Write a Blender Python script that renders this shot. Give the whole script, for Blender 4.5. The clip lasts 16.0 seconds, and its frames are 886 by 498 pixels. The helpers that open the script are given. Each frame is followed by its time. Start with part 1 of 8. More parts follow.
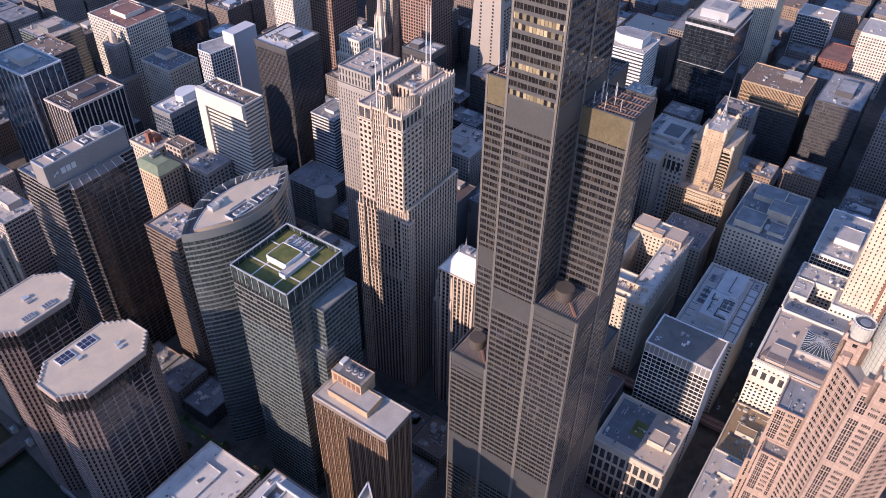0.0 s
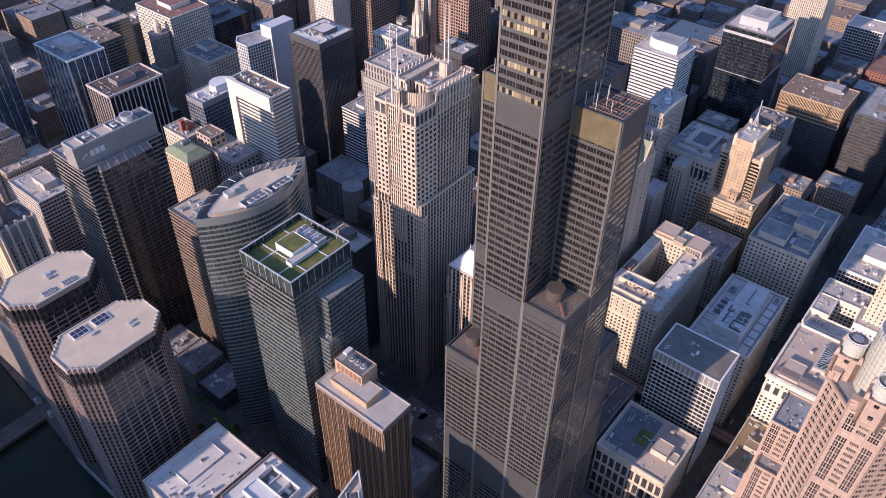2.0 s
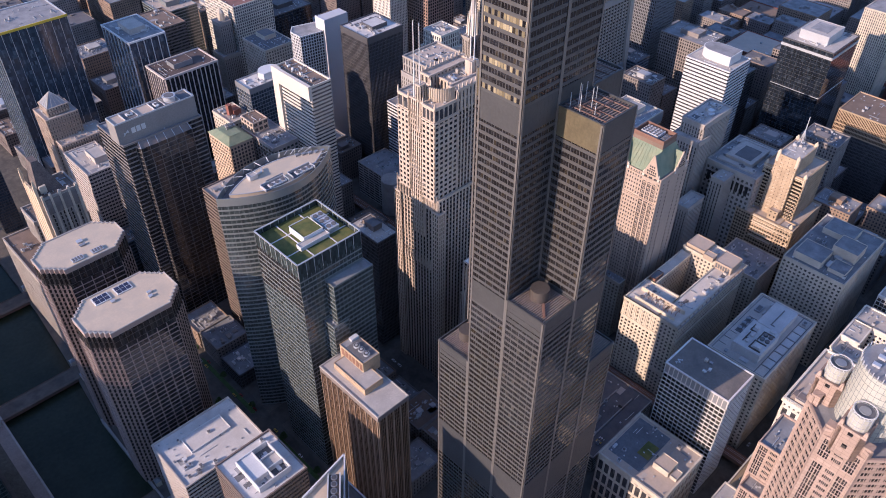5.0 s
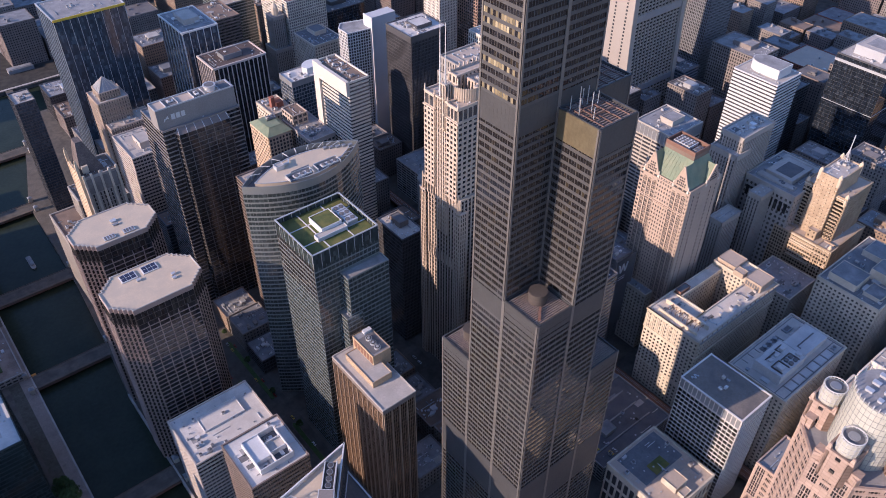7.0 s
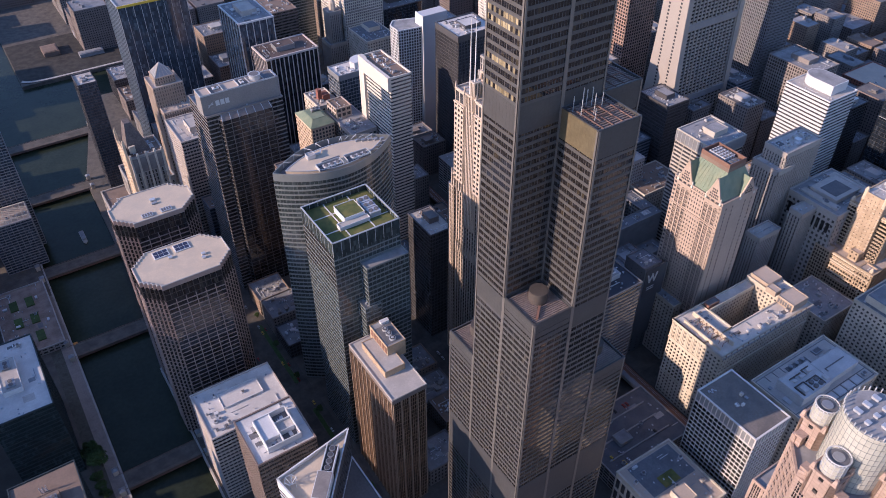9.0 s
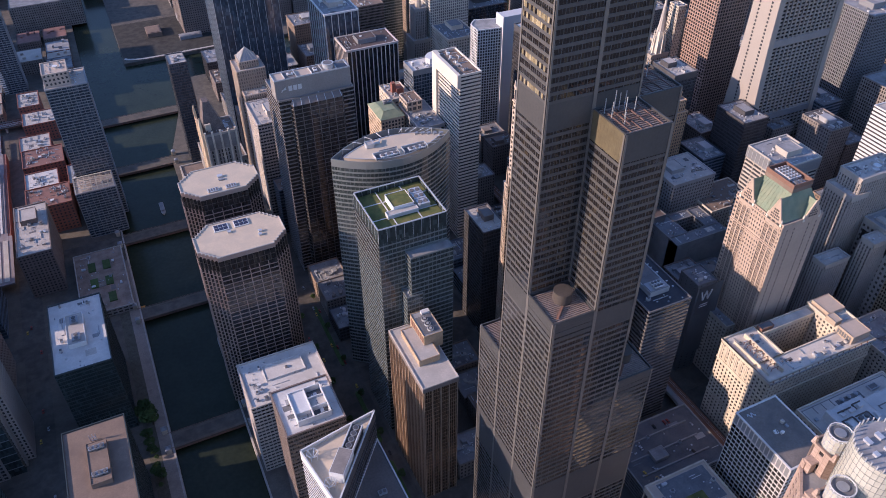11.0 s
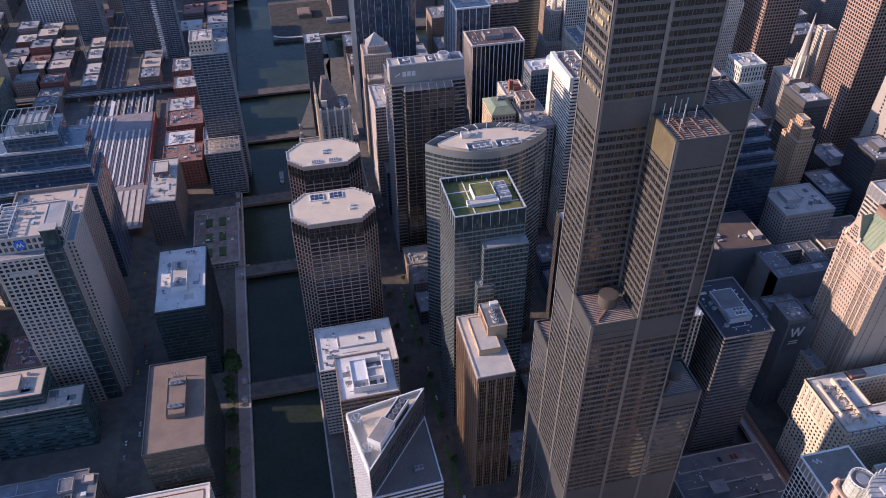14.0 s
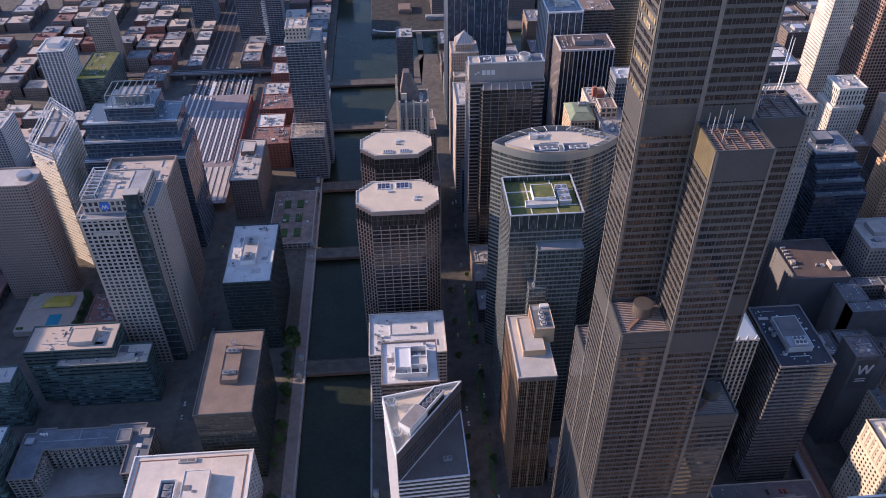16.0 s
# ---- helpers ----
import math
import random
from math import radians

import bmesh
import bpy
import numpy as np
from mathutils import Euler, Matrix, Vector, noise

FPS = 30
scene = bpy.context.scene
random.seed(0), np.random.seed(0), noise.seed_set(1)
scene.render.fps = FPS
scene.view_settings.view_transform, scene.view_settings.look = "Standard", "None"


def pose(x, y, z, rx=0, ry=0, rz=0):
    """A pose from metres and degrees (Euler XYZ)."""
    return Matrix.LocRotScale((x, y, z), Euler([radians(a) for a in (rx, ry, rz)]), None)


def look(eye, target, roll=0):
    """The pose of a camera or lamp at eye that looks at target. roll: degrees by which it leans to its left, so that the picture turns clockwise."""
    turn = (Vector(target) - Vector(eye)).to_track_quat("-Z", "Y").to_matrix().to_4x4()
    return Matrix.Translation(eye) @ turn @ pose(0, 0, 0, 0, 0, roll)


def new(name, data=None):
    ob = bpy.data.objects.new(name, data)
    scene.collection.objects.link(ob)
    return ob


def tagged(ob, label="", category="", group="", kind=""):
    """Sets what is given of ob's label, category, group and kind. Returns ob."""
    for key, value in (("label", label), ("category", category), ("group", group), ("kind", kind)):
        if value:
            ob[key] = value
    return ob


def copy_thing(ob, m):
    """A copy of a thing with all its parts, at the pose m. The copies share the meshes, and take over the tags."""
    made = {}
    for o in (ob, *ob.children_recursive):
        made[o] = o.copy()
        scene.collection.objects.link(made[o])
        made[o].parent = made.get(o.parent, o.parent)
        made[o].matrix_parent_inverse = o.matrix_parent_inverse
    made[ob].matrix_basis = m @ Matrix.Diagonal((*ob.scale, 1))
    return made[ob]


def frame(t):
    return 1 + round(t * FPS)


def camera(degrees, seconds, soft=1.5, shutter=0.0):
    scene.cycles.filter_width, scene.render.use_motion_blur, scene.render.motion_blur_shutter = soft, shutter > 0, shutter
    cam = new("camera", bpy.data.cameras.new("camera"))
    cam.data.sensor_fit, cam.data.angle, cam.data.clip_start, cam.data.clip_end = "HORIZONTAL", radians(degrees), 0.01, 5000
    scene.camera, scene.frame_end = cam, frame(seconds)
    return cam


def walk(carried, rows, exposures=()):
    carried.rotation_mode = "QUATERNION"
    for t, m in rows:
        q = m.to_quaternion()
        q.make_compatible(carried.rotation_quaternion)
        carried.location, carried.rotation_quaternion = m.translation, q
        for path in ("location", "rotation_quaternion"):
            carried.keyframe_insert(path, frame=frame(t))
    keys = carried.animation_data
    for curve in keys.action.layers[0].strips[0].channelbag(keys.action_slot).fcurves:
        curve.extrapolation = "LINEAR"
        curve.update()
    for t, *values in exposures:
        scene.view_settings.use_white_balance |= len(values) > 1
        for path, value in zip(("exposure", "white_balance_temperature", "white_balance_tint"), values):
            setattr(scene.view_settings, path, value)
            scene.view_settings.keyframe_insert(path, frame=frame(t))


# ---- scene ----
cam = camera(59.7, 16.0, soft=0.9)
METRES, EYE, TILT, LEAN, TURN = 214.0, 515.0, 0.0, 0.0, -56.0
ROWS = [
    (0.0, 0.0, 0.0, 0.0, 0.63, -40.29, -0.74),
    (0.5, 0.0295, -0.0046, -0.0004, 1.79, -40.26, -0.69),
    (1.0, 0.0594, -0.0087, -0.0005, 3.0, -40.24, -0.66),
    (1.5, 0.0898, -0.0125, 0.0, 4.16, -40.22, -0.58),
    (2.0, 0.1204, -0.0166, -0.0002, 5.07, -40.22, -0.57),
    (2.5, 0.1512, -0.0194, -0.0006, 5.78, -40.21, -0.54),
    (3.0, 0.1815, -0.0211, -0.0, 6.55, -40.23, -0.52),
    (3.5, 0.2123, -0.0213, 0.0, 7.72, -40.22, -0.47),
    (4.0, 0.2433, -0.0206, 0.0002, 9.05, -40.21, -0.43),
    (6.5, 0.3981, -0.0058, -0.0006, 15.71, -40.09, -0.22),
    (7.0, 0.4296, -0.0021, -0.0004, 17.08, -40.03, -0.18),
    (7.5, 0.4613, 0.0014, -0.0, 18.46, -39.99, -0.13),
    (8.0, 0.4931, 0.0042, -0.0003, 19.85, -39.94, -0.1),
    (8.5, 0.5251, 0.0073, -0.0001, 21.25, -39.9, -0.06),
    (9.0, 0.5575, 0.0108, 0.0001, 22.8, -39.86, -0.04),
    (11.5, 0.7154, 0.0385, -0.0009, 32.92, -39.61, 0.14),
    (12.0, 0.7459, 0.0471, -0.0018, 35.01, -39.57, 0.18),
    (12.5, 0.7757, 0.0568, -0.0026, 37.03, -39.53, 0.21),
    (13.0, 0.8048, 0.0671, -0.0036, 39.09, -39.49, 0.25),
    (13.5, 0.8334, 0.0784, -0.0053, 41.15, -39.43, 0.27),
    (14.0, 0.8616, 0.0909, -0.007, 43.22, -39.37, 0.3),
    (14.5, 0.8888, 0.1051, -0.0084, 45.28, -39.3, 0.32),
    (15.0, 0.9153, 0.1206, -0.0104, 47.48, -39.22, 0.35),
    (15.5, 0.9411, 0.1374, -0.0118, 49.69, -39.16, 0.38),
    (16.0, 0.9666, 0.1555, -0.0133, 51.9, -39.08, 0.4),
]
walk(cam, [(t, pose(-239.5, -87, EYE, TILT, LEAN, TURN) @ pose(METRES * x, METRES * y, METRES * z, 90 + pitch, roll, yaw)) for t, x, y, z, yaw, pitch, roll in ROWS], [(0.0, 0.70, 5070, 28), (4.0, 0.70, 5060, 28), (7.0, 0.67, 5050, 28), (12.0, 0.71, 5060, 28), (16.0, 0.87, 5200, 28)])

# ---- world, sun, exposure ----
SUN_AZ, SUN_EL = 281.0, 19.8   # degrees clockwise from north, degrees up
world = bpy.data.worlds.new("sky")
scene.world = world
world.use_nodes = True
_wn = world.node_tree.nodes
_sky = _wn.new("ShaderNodeTexSky")
_sky.sky_type, _sky.sun_disc = "NISHITA", False
_sky.sun_elevation, _sky.sun_rotation = radians(SUN_EL), radians(SUN_AZ)
_sky.air_density, _sky.dust_density, _sky.ozone_density = 1.2, 0.3, 1.1
world.node_tree.links.new(_sky.outputs[0], _wn["Background"].inputs[0])
_wn["Background"].inputs[1].default_value = 0.113
sun = new("sun", bpy.data.lights.new("sun", "SUN"))
sun.data.energy, sun.data.angle, sun.data.color = 4.3, radians(0.6), (1.0, 0.70, 0.385)
_s = Vector((math.sin(radians(SUN_AZ)) * math.cos(radians(SUN_EL)), math.cos(radians(SUN_AZ)) * math.cos(radians(SUN_EL)), math.sin(radians(SUN_EL))))
sun.matrix_basis = look(tuple(_s * 900), (0, 0, 0))

# ---- materials ----


def surface(name, col, rough=0.8, metal=0.0, var=0.18, big=14.0, small=1.2, bump=0.15, stain=None, each=0.0, spec=0.5, joint=None):
    """A worn surface: two scales of noise over its base colour, a little relief, and variation from piece to piece."""
    m = bpy.data.materials.new(name)
    m.use_nodes = True
    nt = m.node_tree
    n, l = nt.nodes, nt.links
    p = n["Principled BSDF"]
    co = n.new("ShaderNodeNewGeometry")
    a = n.new("ShaderNodeTexNoise")
    a.inputs["Scale"].default_value, a.inputs["Detail"].default_value = 1.0 / big, 4.0
    b = n.new("ShaderNodeTexNoise")
    b.inputs["Scale"].default_value, b.inputs["Detail"].default_value = 1.0 / small, 5.0
    for q in (a, b):
        l.new(co.outputs["Position"], q.inputs["Vector"])
    add = n.new("ShaderNodeMath")
    add.operation = "ADD"
    l.new(a.outputs["Fac"], add.inputs[0])
    l.new(b.outputs["Fac"], add.inputs[1])
    rng = n.new("ShaderNodeMapRange")
    rng.inputs["From Min"].default_value, rng.inputs["From Max"].default_value = 0.6, 1.4
    rng.inputs["To Min"].default_value, rng.inputs["To Max"].default_value = 1.0 - var, 1.0 + var
    l.new(add.outputs[0], rng.inputs["Value"])
    val = rng.outputs[0]
    if each:
        oi = n.new("ShaderNodeObjectInfo")
        r2 = n.new("ShaderNodeMapRange")
        r2.inputs["To Min"].default_value, r2.inputs["To Max"].default_value = 1.0 - each, 1.0 + each
        l.new(oi.outputs["Random"], r2.inputs["Value"])
        mul = n.new("ShaderNodeMath")
        mul.operation = "MULTIPLY"
        l.new(val, mul.inputs[0])
        l.new(r2.outputs[0], mul.inputs[1])
        val = mul.outputs[0]
    sc = n.new("ShaderNodeVectorMath")
    sc.operation = "SCALE"
    sc.inputs[0].default_value = col[:3]
    l.new(val, sc.inputs["Scale"])
    out = sc.outputs[0]
    if stain:
        c = n.new("ShaderNodeTexNoise")
        c.inputs["Scale"].default_value, c.inputs["Detail"].default_value, c.inputs["Distortion"].default_value = 1.0 / 9.0, 8.0, 0.25
        l.new(co.outputs["Position"], c.inputs["Vector"])
        rm = n.new("ShaderNodeMapRange")
        rm.inputs["From Min"].default_value, rm.inputs["From Max"].default_value = 0.42, 0.72
        l.new(c.outputs["Fac"], rm.inputs["Value"])
        mx = n.new("ShaderNodeMix")
        mx.data_type = "RGBA"
        l.new(rm.outputs[0], mx.inputs[0])
        l.new(out, mx.inputs[6])
        mx.inputs[7].default_value = (*stain[:3], 1)
        out = mx.outputs[2]
    if joint:
        sx = n.new("ShaderNodeSeparateXYZ")
        l.new(co.outputs["Position"], sx.inputs[0])
        su = n.new("ShaderNodeMath")
        su.operation = "ADD"
        l.new(sx.outputs[0], su.inputs[0])
        l.new(sx.outputs[1], su.inputs[1])
        cx = n.new("ShaderNodeCombineXYZ")
        l.new(su.outputs[0], cx.inputs[0])
        l.new(sx.outputs[2], cx.inputs[1])
        br = n.new("ShaderNodeTexBrick")
        br.offset = 0.0
        for key, v in (("Scale", 1.0), ("Mortar Size", joint[2]), ("Mortar Smooth", 0.3), ("Brick Width", joint[0]), ("Row Height", joint[1])):
            br.inputs[key].default_value = v
        br.inputs["Color1"].default_value, br.inputs["Color2"].default_value, br.inputs["Mortar"].default_value = (1.05, 1.05, 1.05, 1), (0.9, 0.89, 0.88, 1), (0.68, 0.66, 0.65, 1)
        l.new(cx.outputs[0], br.inputs["Vector"])
        mj = n.new("ShaderNodeVectorMath")
        mj.operation = "MULTIPLY"
        l.new(out, mj.inputs[0])
        l.new(br.outputs["Color"], mj.inputs[1])
        out = mj.outputs[0]
    l.new(out, p.inputs["Base Color"])
    p.inputs["Roughness"].default_value, p.inputs["Metallic"].default_value = rough, metal
    p.inputs["Specular IOR Level"].default_value = spec
    if bump:
        bp = n.new("ShaderNodeBump")
        bp.inputs["Strength"].default_value, bp.inputs["Distance"].default_value = bump, 0.05
        l.new(b.outputs["Fac"], bp.inputs["Height"])
        l.new(bp.outputs[0], p.inputs["Normal"])
    return m


def glazing(name, dark, light, share=0.25, rough=0.08, cell=(1.6, 1.6, 3.9), wave=0.12, spec=0.75, each=False):
    """Window glass over dim rooms: cells with drawn blinds are paler than the rest."""
    m = bpy.data.materials.new(name)
    m.use_nodes = True
    nt = m.node_tree
    n, l = nt.nodes, nt.links
    p = n["Principled BSDF"]
    if each:
        rnd = n.new("ShaderNodeObjectInfo").outputs["Random"]
    else:
        co = n.new("ShaderNodeNewGeometry")
        sn = n.new("ShaderNodeVectorMath")
        sn.operation = "SNAP"
        sn.inputs[1].default_value = cell
        l.new(co.outputs["Position"], sn.inputs[0])
        wn = n.new("ShaderNodeTexWhiteNoise")
        l.new(sn.outputs[0], wn.inputs["Vector"])
        rnd = wn.outputs["Value"]
    ramp = n.new("ShaderNodeValToRGB")
    e = ramp.color_ramp.elements
    e[0].position, e[0].color = 0.0, (*light, 1)
    e[1].position, e[1].color = share, (*dark, 1)
    far = e.new(1.0)
    far.color = (*[c * 0.55 for c in dark], 1)
    l.new(rnd, ramp.inputs[0])
    l.new(ramp.outputs[0], p.inputs["Base Color"])
    p.inputs["Roughness"].default_value = rough
    p.inputs["IOR"].default_value = 1.5
    p.inputs["Specular IOR Level"].default_value = spec
    if wave:
        nz = n.new("ShaderNodeTexNoise")
        nz.inputs["Scale"].default_value = 0.22
        geo = n.new("ShaderNodeNewGeometry")
        l.new(geo.outputs["Position"], nz.inputs["Vector"])
        bp = n.new("ShaderNodeBump")
        bp.inputs["Strength"].default_value, bp.inputs["Distance"].default_value = wave, 0.4
        l.new(nz.outputs["Fac"], bp.inputs["Height"])
        l.new(bp.outputs[0], p.inputs["Normal"])
    return m


ASPHALT = surface("asphalt", (0.116, 0.104, 0.089), 0.9, var=0.3, big=30, small=3.0, stain=(0.062, 0.058, 0.054))
PAVING = surface("paving", (0.135, 0.118, 0.098), 0.9, var=0.3, big=20, stain=(0.09, 0.08, 0.068))
CONCRETE = surface("concrete", (0.42, 0.40, 0.37), 0.85, stain=(0.30, 0.28, 0.26))
PALE_ROOF = surface("pale_roof", (0.46, 0.425, 0.39), 0.85, var=0.18, stain=(0.375, 0.35, 0.325))
WHITE_ROOF = surface("white_roof", (0.60, 0.578, 0.555), 0.8, var=0.14, stain=(0.50, 0.475, 0.455))
CREAM_ROOF = surface("cream_roof", (0.56, 0.465, 0.35), 0.9, var=0.10, stain=(0.49, 0.42, 0.33))
# Darkened stone: shade over the background blocks is put into its colour.
DARK_STONE = surface("dark_stone", (0.25, 0.225, 0.21), 0.85, var=0.2, stain=(0.18, 0.16, 0.15))
TAR_ROOF = surface("tar_roof", (0.17, 0.175, 0.19), 0.9, var=0.25, stain=(0.27, 0.275, 0.29))
TAN_STEEL = surface("weathered_tan_steel", (0.29, 0.225, 0.19), 0.8, var=0.3, big=3)
TAN_ROOF = surface("tan_roof", (0.47, 0.39, 0.32), 0.9, var=0.12, stain=(0.42, 0.36, 0.31))
BROWN_ROOF = surface("brown_roof", (0.215, 0.16, 0.125), 0.9, var=0.2, stain=(0.165, 0.125, 0.10))
GREY_ROOF = surface("grey_roof", (0.30, 0.30, 0.31), 0.9, var=0.2, stain=(0.20, 0.20, 0.21))
DARK_ROOF = surface("dark_roof", (0.13, 0.13, 0.14), 0.9, var=0.25, stain=(0.18, 0.17, 0.17))
RED_ROOF = surface("red_roof", (0.24, 0.13, 0.11), 0.9, var=0.2, stain=(0.15, 0.09, 0.08))
COPPER = surface("green_copper", (0.185, 0.235, 0.165), 0.75, var=0.18, big=6, stain=(0.25, 0.28, 0.19))
GRANITE = surface("grey_granite", (0.40, 0.36, 0.33), 0.7, var=0.12)
PINK_GRANITE = surface("pink_granite", (0.40, 0.30, 0.245), 0.65, var=0.14, each=0.06, joint=(3.0, 1.95, 0.13))
LIMESTONE = surface("limestone", (0.56, 0.50, 0.41), 0.85, var=0.14, stain=(0.42, 0.37, 0.30))
WHITE_STONE = surface("white_terracotta", (0.68, 0.64, 0.56), 0.75, var=0.1, stain=(0.54, 0.50, 0.43))
BUFF = surface("buff_brick", (0.42, 0.31, 0.20), 0.9, var=0.2, big=8)
RED_BRICK = surface("red_brick", (0.24, 0.10, 0.075), 0.9, var=0.25, big=8)
BROWN_STONE = surface("brown_stone", (0.20, 0.165, 0.15), 0.8, var=0.2)
WHITE_PANEL = surface("white_panel", (0.63, 0.63, 0.63), 0.5, var=0.1)
PALE_METAL = surface("pale_metal", (0.55, 0.56, 0.58), 0.4, 0.4, var=0.08)
GREY_METAL = surface("grey_metal", (0.30, 0.31, 0.33), 0.45, 0.4, var=0.12)
BLACK_METAL = surface("black_metal", (0.088, 0.086, 0.092), 0.45, 0.1, var=0.15)
BLACK_ALUMINIUM = surface("black_aluminium", (0.108, 0.107, 0.109), 0.42, 0.25, var=0.14, big=25, small=2.5, bump=0.03, spec=0.5)
LOUVRE_METAL = surface("louvre_metal", (0.082, 0.0825, 0.086), 0.5, 0.25, var=0.16, big=9, spec=0.5)
PALE_BRONZE_STONE = surface("ribbed_screen_stone", (0.46, 0.39, 0.31), 0.7, var=0.1)
RUST_WALL = surface("rust_red_wall", (0.20, 0.115, 0.085), 0.85, var=0.2)
BRONZE = surface("bronze", (0.25, 0.165, 0.108), 0.5, 0.1, var=0.15)
DARK_RUST = surface("dark_rust", (0.17, 0.105, 0.085), 0.8, var=0.3)
RUST = surface("rusty_steel", (0.24, 0.13, 0.09), 0.8, 0.2, var=0.3)
BLUE_STEEL = surface("blue_grey_steel", (0.12, 0.15, 0.19), 0.4, 0.3, var=0.12)
TEAL_STEEL = surface("teal_grey_steel", (0.22, 0.24, 0.245), 0.4, 0.3, var=0.1)
YELLOW_PAINT = surface("yellow_paint", (0.62, 0.44, 0.04), 0.6)
ORANGE_PAINT = surface("orange_paint", (0.65, 0.30, 0.04), 0.6)
SEDUM = surface("sedum", (0.085, 0.105, 0.03), 0.95, var=0.5, big=5, small=0.6, bump=0.6, stain=(0.19, 0.17, 0.05))
FELT = surface("slate_felt", (0.155, 0.165, 0.185), 0.9, var=0.3, big=7, stain=(0.115, 0.122, 0.14))
LEAF = surface("leaf", (0.06, 0.10, 0.03), 0.9, var=0.4, big=3, small=0.5, each=0.25)
BARK = surface("bark", (0.10, 0.08, 0.06), 0.95)
GLASS_DARK = glazing("dark_glass", (0.076, 0.076, 0.085), (0.13, 0.125, 0.12), 0.14)
GLASS_BLACK = glazing("black_glass", (0.036, 0.035, 0.038), (0.075, 0.068, 0.058), 0.15, wave=0.05)
BRONZE_MIRROR = glazing("bronze_mirror_glass", (0.023, 0.021, 0.022), (0.058, 0.047, 0.031), 0.14, rough=0.04, cell=(1.524, 1.524, 3.92), wave=0.03, spec=1.0)
GLASS_BLUE = glazing("blue_glass", (0.055, 0.078, 0.11), (0.12, 0.15, 0.18), 0.2)
GLASS_TEAL = glazing("teal_glass", (0.052, 0.068, 0.071), (0.10, 0.12, 0.12), 0.18)
GLASS_BRONZE = glazing("bronze_glass", (0.058, 0.040, 0.029), (0.11, 0.078, 0.052), 0.25)
GLASS_BLIND = glazing("blind_glass", (0.14, 0.12, 0.105), (0.34, 0.28, 0.22), 0.45, rough=0.12)
GLASS_WARM = glazing("warm_glass", (0.035, 0.033, 0.032), (0.20, 0.17, 0.13), 0.3)
# Mid-tone glass: the low contrast of windows in shade is in its colour.
SHADED_GLASS = glazing("shaded_window_glass", (0.105, 0.10, 0.098), (0.19, 0.175, 0.155), 0.25)
PANE = glazing("pane_glass", (0.032, 0.032, 0.035), (0.12, 0.11, 0.095), 0.10, each=True)
WATER = surface("river_water", (0.026, 0.034, 0.022), 0.2, var=0.3, big=25, small=3, bump=0.25, spec=0.16)

# ---- mesh helpers ----


class Shape:
    """Collects boxes and prisms, then becomes one mesh."""

    def __init__(self):
        self.v, self.f, self.marks = [], [], []

    def mark(self, i):
        """Faces from here on take the material of that number."""
        self.marks.append((len(self.f), i))

    def quad(self, *pts):
        i = len(self.v)
        self.v += [tuple(p) for p in pts]
        self.f.append(tuple(range(i, i + len(pts))))

    def box(self, x0, x1, y0, y1, z0, z1):
        return self.slab((x0, y0), (1, 0), (0, 1), 0, x1 - x0, 0, y1 - y0, z0, z1)

    def slab(self, o, u, n, a0, a1, d0, d1, z0, z1):
        i = len(self.v)
        for z in (z0, z1):
            for a, d in ((a0, d0), (a1, d0), (a1, d1), (a0, d1)):
                self.v.append((o[0] + u[0] * a + n[0] * d, o[1] + u[1] * a + n[1] * d, z))
        flip = u[0] * n[1] - u[1] * n[0] < 0
        for q in ((3, 2, 1, 0), (4, 5, 6, 7), (0, 1, 5, 4), (1, 2, 6, 5), (2, 3, 7, 6), (3, 0, 4, 7)):
            q = tuple(i + k for k in q)
            self.f.append(q[::-1] if flip else q)
        return self

    def prism(self, poly, z0, z1, top=True, bottom=False):
        i, k = len(self.v), len(poly)
        self.v += [(p[0], p[1], z0) for p in poly] + [(p[0], p[1], z1) for p in poly]
        for a in range(k):
            b = (a + 1) % k
            self.f.append((i + a, i + b, i + k + b, i + k + a))
        if top:
            self.f.append(tuple(i + k + a for a in range(k)))
        if bottom:
            self.f.append(tuple(i + a for a in reversed(range(k))))
        return self

    def frustum(self, poly0, z0, poly1, z1):
        i, k = len(self.v), len(poly0)
        self.v += [(p[0], p[1], z0) for p in poly0] + [(p[0], p[1], z1) for p in poly1]
        for a in range(k):
            b = (a + 1) % k
            self.f.append((i + a, i + b, i + k + b, i + k + a))
        self.f.append(tuple(i + k + a for a in range(k)))
        return self

    def beam(self, a, b, w):
        """A square bar between two points."""
        a, b = Vector(a), Vector(b)
        d = (b - a).normalized()
        s = d.cross(Vector((0, 0, 1)) if abs(d.z) < 0.9 else Vector((1, 0, 0))).normalized() * w / 2
        t = d.cross(s).normalized() * w / 2
        i = len(self.v)
        for p in (a, b):
            for q in (-s - t, s - t, s + t, -s + t):
                self.v.append(tuple(p + q))
        for q in ((3, 2, 1, 0), (4, 5, 6, 7), (0, 1, 5, 4), (1, 2, 6, 5), (2, 3, 7, 6), (3, 0, 4, 7)):
            self.f.append(tuple(i + k for k in q))
        return self

    def mesh(self, name):
        me = bpy.data.meshes.new(name)
        me.from_pydata(self.v, [], self.f)
        for (a, i), (b, _) in zip(self.marks, self.marks[1:] + [(len(self.f), 0)]):
            for p in me.polygons[a:b]:
                p.material_index = i
        me.update()
        return me


def ring(cx, cy, r, k=24, ry=None, turn=0.0):
    return [(cx + r * math.cos(2 * math.pi * i / k + turn), cy + (ry or r) * math.sin(2 * math.pi * i / k + turn)) for i in range(k)]


def rect(x0, x1, y0, y1):
    return [(x0, y0), (x1, y0), (x1, y1), (x0, y1)]


def inset(poly, d):
    """A convex outline moved inwards by d."""
